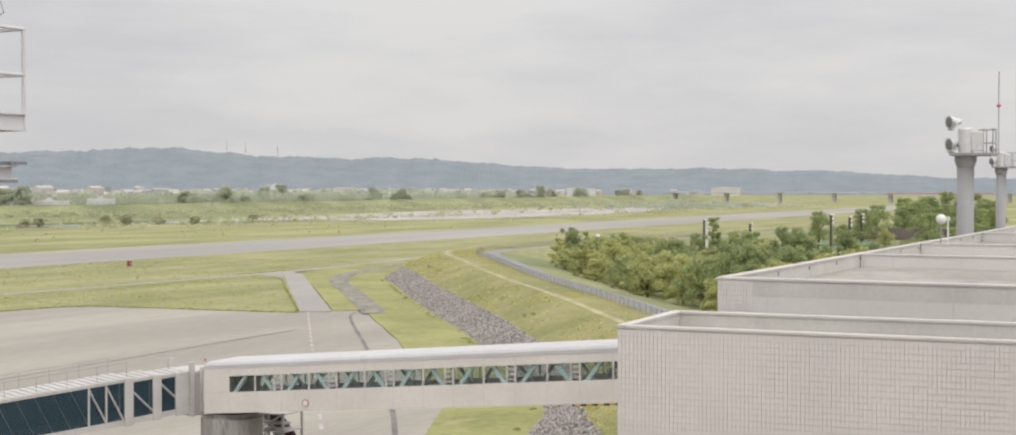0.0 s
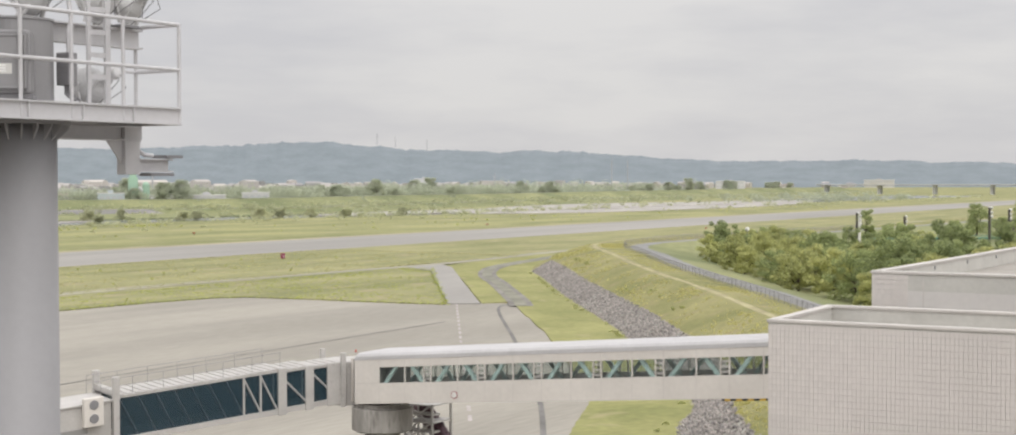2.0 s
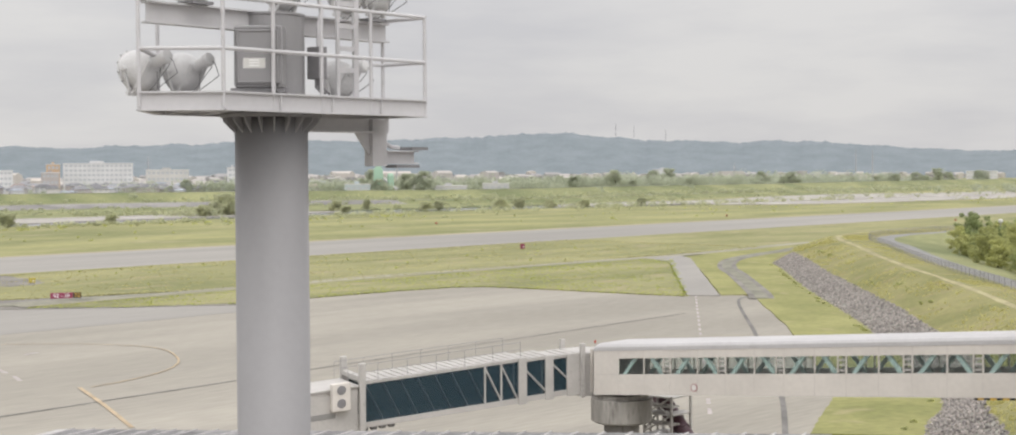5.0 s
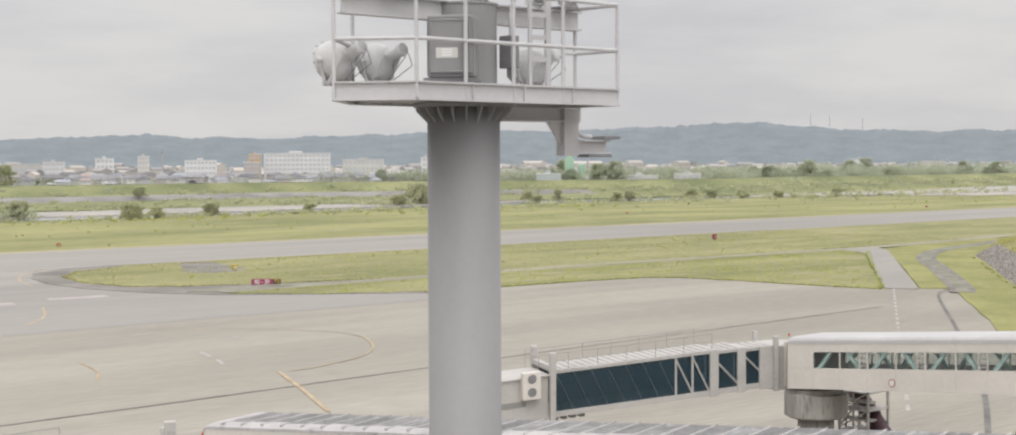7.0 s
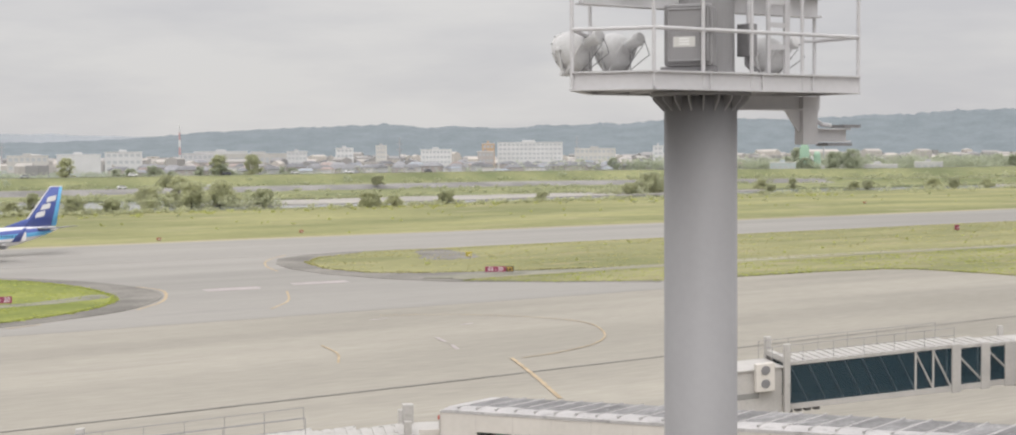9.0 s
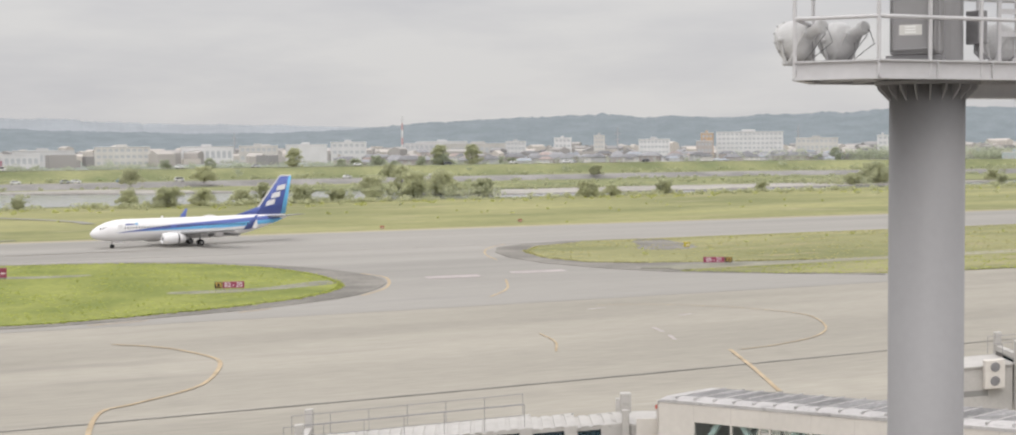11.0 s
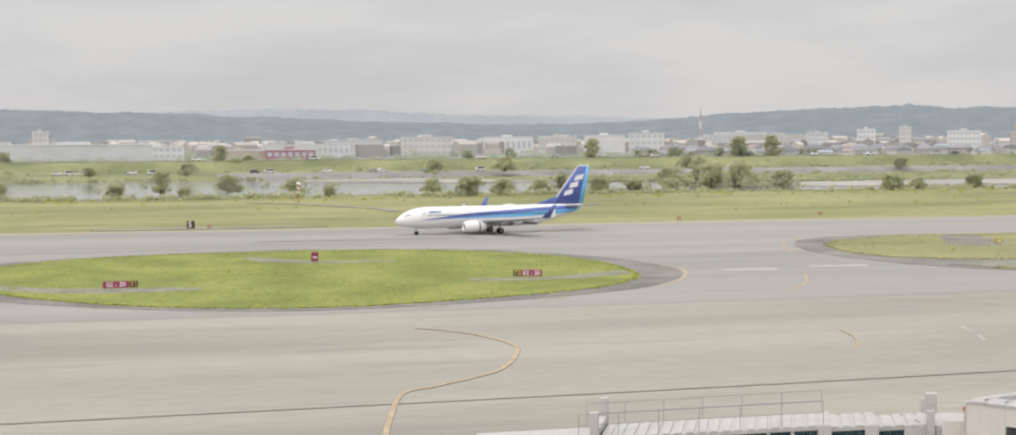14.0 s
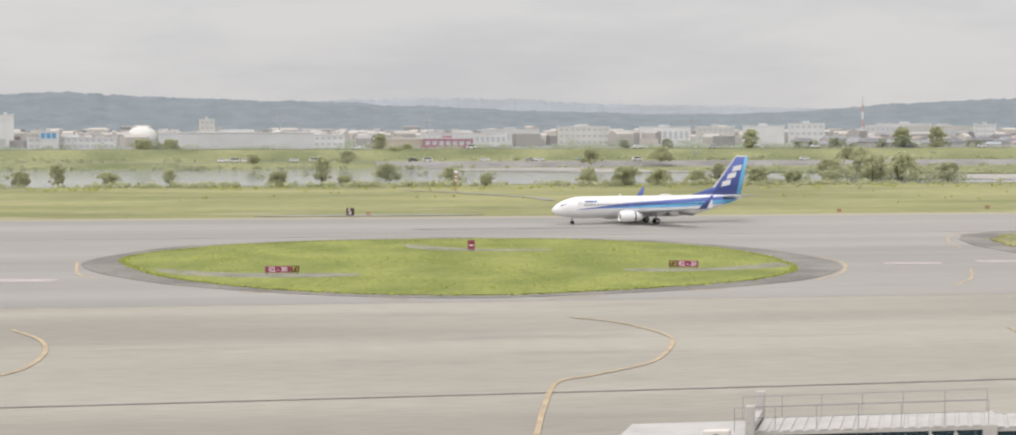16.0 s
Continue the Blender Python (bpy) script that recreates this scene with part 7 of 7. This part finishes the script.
HOUSES = [house_proto(k, *a) for k, a in enumerate((
    (12, 8, 6.0, 2.4, W1, R1, "two-storey cream house with a grey tiled roof"), (10, 8, 5.6, 2.2, W2, R1, "grey two-storey house with a tiled roof"), (15, 9, 6.2, 2.8, W4, R1, "brown farmhouse with a dark tiled roof"),
    (11, 8, 6.4, 1.8, W3, R2, "white house with a blue-grey roof"), (18, 10, 4.2, 1.8, W2, R2, "low grey workshop with a metal roof"), (9, 8, 6.0, 2.2, W1, R3, "cream house with a rust-coloured roof")))]
rng = random.Random(5)
placed = 0
for bearing0, bearing1, count, near, far in ((18, 42, 250, 60, 620), (38, 47, 26, 40, 300), (46, 66, 22, 120, 600), (62, 72, 12, 60, 500)):
    for _ in range(count):
        b = radians(rng.uniform(bearing0, bearing1))
        # where this bearing meets the levee
        dist_l = next(d for d in range(500, 5000, 5) if d * math.cos(b) > crest(d * math.sin(b)) + near)
        d = dist_l + (far - near) * rng.random() ** 1.5
        ob = copy_thing(HOUSES[rng.choice((0, 1, 2, 3, 4, 5, 0, 1, 2))], Matrix.Translation((d * math.sin(b), d * math.cos(b), 4.05)) @ Matrix.Rotation(rng.choice((0, 1.57, 0.3, -0.3)) - b + rng.uniform(-0.2, 0.2), 4, "Z"))
        k = rng.uniform(0.52, 0.86)
        ob.scale = (k, k, k * rng.uniform(0.9, 1.15))


# the carpet of roofs further off, with haze painted into their colour
rng = random.Random(15)
verts, faces = [], []
for _ in range(2300):
    b = radians(rng.uniform(-16, 75))
    start = next(d for d in range(500, 5000, 10) if d * math.cos(b) > crest(d * math.sin(b)) + 260)
    d = start + rng.uniform(0, 1) ** 0.8 * 1300
    if d > 2700:
        continue
    x, y = d * math.sin(b), d * math.cos(b)
    w, dp, h, a = rng.uniform(7, 16), rng.uniform(7, 11), rng.choice((4, 4.5, 5, 5.5, 6, 6.5, 8)), rng.uniform(0, 3.14)
    if rng.random() < 0.06:
        w, h = w * 1.8, h * 1.5
    k, c, s_ = len(verts), math.cos(a), math.sin(a)
    ridge_h = rng.choice((0.0, 1.6, 2.0))
    for z in (3.5, 4 + h):
        for ux, uy in ((-1, -1), (1, -1), (1, 1), (-1, 1)):
            verts.append((x + ux * w / 2 * c - uy * dp / 2 * s_, y + ux * w / 2 * s_ + uy * dp / 2 * c, z))
    for ux in (-1, 1):
        verts.append((x + ux * w / 2 * c, y + ux * w / 2 * s_, 4 + h + ridge_h))
    faces += [(k, k + 1, k + 5, k + 4), (k + 1, k + 2, k + 6, k + 5), (k + 2, k + 3, k + 7, k + 6), (k + 3, k, k + 4, k + 7), (k + 4, k + 5, k + 9, k + 8), (k + 7, k + 8, k + 9, k + 6), (k + 5, k + 6, k + 9), (k + 7, k + 4, k + 8)]
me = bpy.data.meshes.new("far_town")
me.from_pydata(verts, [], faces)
me.materials.append(island_mat("haze_paled_roofs", (0.41, 0.405, 0.41), 0.38, 0.8))
tagged(new("far_town", me), "carpet of distant town roofs in haze-paled colour", "town", kind="stuff")


def block(bearing, d, w, top, depth, wall, label, floors=0, cols=0, name="building", base=4.0, roof=None, group="far large buildings"):
    """A large far building that faces the airfield, with a parapet, roof house and rows of windows."""
    b = radians(bearing)
    t = thing(name, Matrix.Translation((d * math.sin(b), d * math.cos(b), base)) @ Matrix.Rotation(-b, 4, "Z"), label, "building", group)
    h = top - base
    part("wall", box(-w / 2, w / 2, 0, depth, -0.5, h, 0.05), wall, t)
    part("parapet", box(-w / 2 - 0.25, w / 2 + 0.25, -0.25, depth + 0.25, h, h + 0.5, 0.05), roof or W3, t)
    part("roof_house", box(-w * 0.12, w * 0.08, depth * 0.3, depth * 0.7, h + 0.45, h + 1.9), wall, t)
    if floors:
        shared = None
        fh = h / floors
        for f in range(floors):
            for c in range(cols):
                cw = (w - 1.5) / cols
                x, z = -w / 2 + 0.75 + cw * (c + 0.5), fh * (f + 0.55)
                if shared is None:
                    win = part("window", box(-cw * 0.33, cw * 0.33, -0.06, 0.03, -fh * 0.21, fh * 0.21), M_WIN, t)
                    shared = win.data
                else:
                    win = new("window", shared)
                    win.parent = t
                win.location = (x, 0, z)
    return t


block(33.5, 1100, 48, 24.0, 14, W3, "white six-storey apartment block with window rows", 6, 15)
block(29.9, 1110, 23, 19.2, 12, W3, "white four-storey apartment block", 4, 8)
block(31.8, 1090, 12, 17.5, 10, W4, "dark brown mid-rise block", 3, 4)
block(31.9, 1130, 9.5, 23.6, 8, mat("orange_wall", (0.50, 0.36, 0.24), 0.8, var=0.06), "pale orange tower block", 4, 3)
block(36.0, 1250, 34, 19.5, 14, W1, "long cream office building", 3, 9)
block(38.4, 1000, 7, 20.4, 8, W3, "narrow white office tower", 5, 2)
block(26.4, 1200, 14, 21.0, 10, W3, "white mid-rise office in the far town", 4, 4)
block(27.8, 1230, 9, 23.0, 9, W1, "slim cream apartment tower", 5, 3)
block(24.6, 1180, 16, 18.5, 12, W2, "grey apartment building in the far town", 4, 5)
block(23.2, 1260, 60, 17.0, 20, W1, "long low cream factory hall", 1, 14)
block(21.8, 1350, 44, 19.0, 18, W3, "large white factory hall in the far town", 1, 8)
block(20.9, 1300, 26, 17.5, 14, W2, "grey factory building beside the chimney", 2, 6)
block(18.2, 1100, 26, 18.8, 14, W3, "white stepped factory building", 3, 6)
block(16.6, 1100, 30, 17.2, 14, W3, "plain white warehouse in the far town", 0, 0)
block(14.8, 1180, 30, 16.6, 14, W1, "cream factory hall in the far town", 2, 7)
block(12.9, 1100, 37, 16.3, 16, W3, "long white warehouse with window strips", 1, 9)
block(9.8, 1000, 35, 16.6, 14, W1, "cream office building with window rows", 3, 9)
block(7.0, 1050, 40, 14.5, 16, W2, "low grey shopping hall", 1, 10)
block(4.6, 900, 30, 9.6, 14, mat("magenta_shop_front", (0.36, 0.19, 0.23), 0.7, var=0.08), "low magenta-fronted shop hall", 1, 7)
block(5.2, 960, 56, 12.4, 12, W3, "long white hall behind the shop", 1, 16)
block(2.7, 905, 31, 9.4, 16, mat("tan_wall", (0.44, 0.38, 0.32), 0.8, var=0.08), "tan gabled market hall", 0, 0)
block(-0.4, 930, 34, 11.5, 14, W3, "white two-storey works building", 2, 9)
block(-3.4, 850, 86, 13.4, 24, mat("grey_shed_cladding", (0.52, 0.515, 0.52), 0.6, var=0.05, scale=0.08), "very long grey clad warehouse", 0, 0)
block(-4.5, 1200, 12, 22.3, 10, W1, "cream tower block above the warehouse", 4, 3)
block(-9.4, 890, 49, 10.6, 16, W3, "white two-storey office with window rows", 2, 14)
sign = block(-10.2, 886, 10.7, 14.2, 6, W3, "white roof block with plain blue bars", 0, 0)
for k in range(3):
    part("blue_bar", box(-4.4 + k * 3.0, -2.2 + k * 3.0, -0.2, -0.02, 6.4, 9.4), mat("sign_blue", (0.12, 0.30, 0.52), 0.6), sign)
block(-11.7, 1000, 10, 24.2, 10, W3, "tall white silo tower", 0, 0)
block(-12.6, 960, 30, 9.5, 14, W2, "low grey works hall", 1, 8)
block(43.1, 860, 14.5, 10.0, 9, mat("pale_blue_roofed_shed", (0.42, 0.47, 0.49), 0.7, var=0.06), "pale blue shed near the batching plant", 1, 4)
block(46.6, 870, 21, 8.6, 9, W2, "grey-white low works shed in the far town", 1, 6)
block(48.4, 900, 16, 9.6, 9, W2, "grey works shed in the far town", 1, 4)
block(54.8, 1500, 20, 18, 14, W3, "pale hall among far trees", 1, 5)
block(72.0, 2300, 44, 15, 20, W1, "cream block in the far town", 2, 8)
block(66.5, 2100, 40, 14, 20, W2, "grey block in the far town", 2, 8)

dome = thing("dome_hall", Matrix.Translation((-132, 1092, 4)), "white domed sports hall", "building")
part("dome", lathe([(10.5, 0), (10.5, 6.5), (9.6, 9.0), (7.6, 11.0), (4.5, 12.4), (1.2, 12.9)], 32), M_PLATE, dome, smooth=True)
part("entrance", box(-4, 4, -13, -9, -0.3, 4, 0.1), W2, dome)

chim = thing("factory_chimney", Matrix.Translation((450, 1220, 4)), "tall red and white striped factory chimney", "chimney")
M_CRED = mat("chimney_red", (0.46, 0.31, 0.31), 0.7, var=0.06)
for k in range(6):
    part("band", lathe([(1.15 - k * 0.08, k * 6.3), (1.07 - k * 0.08, k * 6.3 + 6.3)], 20), W3 if k % 2 else M_CRED, chim)

plant_t = thing("batching_plant", Matrix.Translation((610, 634, 4)) @ Matrix.Rotation(radians(-44), 4, "Z"), "pale green concrete batching plant towers", "plant")
M_GRN = mat("pale_green_cladding", (0.36, 0.52, 0.40), 0.7, var=0.07, scale=0.15)
part("main_tower", box(-2.7, 2.7, 0, 6, -0.5, 15.2, 0.08), M_GRN, plant_t)
part("tower_head", box(-1.9, 1.9, 0.5, 4.5, 15.2, 17.0, 0.05), M_GRN, plant_t)
part("silo", lathe([(2.0, 2.0), (2.0, 11.0), (1.2, 12.4)], 20, m=Matrix.Translation((7.2, 3, 0))), M_GRN, plant_t, smooth=False)
for dx in (-1.3, 1.3):
    part("silo_leg", tube((7.2 + dx, 3, -0.4), (7.2 + dx, 3, 2.2), 0.25, seg=8), M_GRN, plant_t)
part("conveyor", tube((12, 3, 1.5), (3, 3, 9.5), 0.9, seg=8), W3, plant_t)
part("annex", box(9.5, 24, 1, 8, -0.5, 4.5, 0.05), W3, plant_t)


def pylon(bearing, d, h, base, label):
    b = radians(bearing)
    t = thing("mast_tower", Matrix.Translation((d * math.sin(b), d * math.cos(b), base)), label, "mast", "far masts")
    part("lattice", tube((0, 0, -1), (0, 0, h), 0.9, 0.35, 6), M_FARM, t)
    for z in (0.6, 0.78):
        part("cross_arm", box(-3, 3, -0.2, 0.2, h * z, h * z + 0.5), M_FARM, t)
    return t


M_FARM = mat("far_mast_grey", (0.36, 0.36, 0.37), 0.7, var=0.05)
for b, d, h, base in ((13.9, 1500, 26, 4), (62.0, 1600, 36, 4), (62.6, 1620, 34, 4), (57.5, 1500, 20, 4), (28.5, 1250, 26, 4), (35.3, 1400, 28, 4), (53.0, 3350, 26, 96), (53.7, 3350, 24, 92), (54.9, 3350, 26, 82), (44.6, 1200, 30, 4), (-1.8, 1300, 28, 4), (3.8, 1400, 24, 4)):
    pylon(b, d, h, base, "thin grey mast in the distance")

# steam plume is left out; highway bridge over the river
hb = thing("highway_bridge", Matrix.Translation((1080, 0, 0)), "long low highway bridge with a red girder span", "bridge")
part("deck", box(-6, 6, 60, 390, 11.2, 12.1, 0.05), W2, hb)
part("girder", box(-6.4, -6, 150, 225, 10.4, 12.7), M_CRED, hb, "dull red girder")
part("railing", box(-6.2, -6.0, 225, 390, 12.1, 12.8), W3, hb)
hb.matrix_basis = Matrix.Translation((1640, 0, 0)) @ Matrix.Diagonal((1.3, 1.55, 0.85, 1))
for k in range(9):
    part("pier", box(-3, 3, 62 + k * 40, 64.4 + k * 40, -0.5, 11.2, 0.2), W2, hb)


# ---------------------------------------------------------------- cars on the far bank
def car_proto(k, colour, van=False):
    t = thing("car", Matrix.Translation((12 * k, -3700, -400)), "parked %s %s on the riverside road" % (colour[0], "van" if van else "car"), "car", "cars on the far bank")
    paint_m = mat(colour[0] + "_car_paint", colour[1], 0.3, var=0.03, scale=0.5, spec=0.5)
    part("body", box(-2.1, 2.1, -0.85, 0.85, 0.35, 0.95, 0.12), paint_m, t)
    bm = bmesh.new()
    h, a, b = (1.85, -1.9, 1.5) if van else (1.5, -1.5, 1.05)
    lo = [(a - 0.3, -0.8), (b + 0.5, -0.8), (b + 0.5, 0.8), (a - 0.3, 0.8)]
    hi = [(a + 0.2, -0.68), (b - 0.2, -0.68), (b - 0.2, 0.68), (a + 0.2, 0.68)]
    v = [bm.verts.new((x, y, 0.93)) for x, y in lo] + [bm.verts.new((x, y, h)) for x, y in hi]
    for f in ((4, 5, 6, 7), (0, 1, 5, 4), (1, 2, 6, 5), (2, 3, 7, 6), (3, 0, 4, 7)):
        bm.faces.new([v[i] for i in f])
    bmesh.ops.recalc_face_normals(bm, faces=bm.faces[:])
    part("cabin", bm, paint_m, t)
    for s in (-1, 1):
        part("side_window", box(a + 0.1, b - 0.05, s * 0.76 - 0.03, s * 0.76 + 0.03, 1.02, h - 0.14, 0.02), M_PDARK, t)
    for x in (-1.3, 1.3):
        for y in (-0.8, 0.8):
            w = part("wheel", lathe([(0.2, -0.1), (0.32, -0.1), (0.32, 0.1), (0.2, 0.1)], 14, m=Matrix.Translation((x, y, 0.32)) @ Matrix.Rotation(radians(90), 4, "X")), M_RUB, t)
            part("rim", lathe([(0.19, -0.11), (0.19, 0.11)], 10, m=Matrix.Translation((x, y, 0.32)) @ Matrix.Rotation(radians(90), 4, "X")), M_PGREY, w)
    return t


CARS = [car_proto(0, ("white", (0.7, 0.7, 0.7))), car_proto(1, ("silver", (0.42, 0.43, 0.44))), car_proto(2, ("dark", (0.08, 0.085, 0.1))), car_proto(3, ("white", (0.68, 0.68, 0.66)), True), car_proto(4, ("blue", (0.10, 0.20, 0.38)))]
for x, k in ((-43.7, 0), (-38.8, 3), (-34.0, 0), (-14, 0), (-5.5, 3), (36, 2), (42.3, 3), (66.8, 0), (86.5, 1), (90.7, 0), (109.7, 4), (134, 3), (210, 0), (252, 0)):
    copy_thing(CARS[k], Matrix.Translation((x, crest(x) - 45.6, 2.22)) @ Matrix.Rotation(0.05 * k, 4, "Z"))
for x, k in ((65.5, 3), (12.8, 0), (143.9, 0), (230.6, 0), (278.4, 2), (314.7, 0), (180, 1), (345, 0), (392, 2)):
    copy_thing(CARS[k], Matrix.Translation((x, crest(x) + 0.4, 7.0)))

# prototypes that stand aside are taken away once their copies are placed
for proto in (*PARK, *RIVER, *FARTREE, *HOUSES, *CARS):
    for ob in (*proto.children_recursive, proto):
        bpy.data.objects.remove(ob)
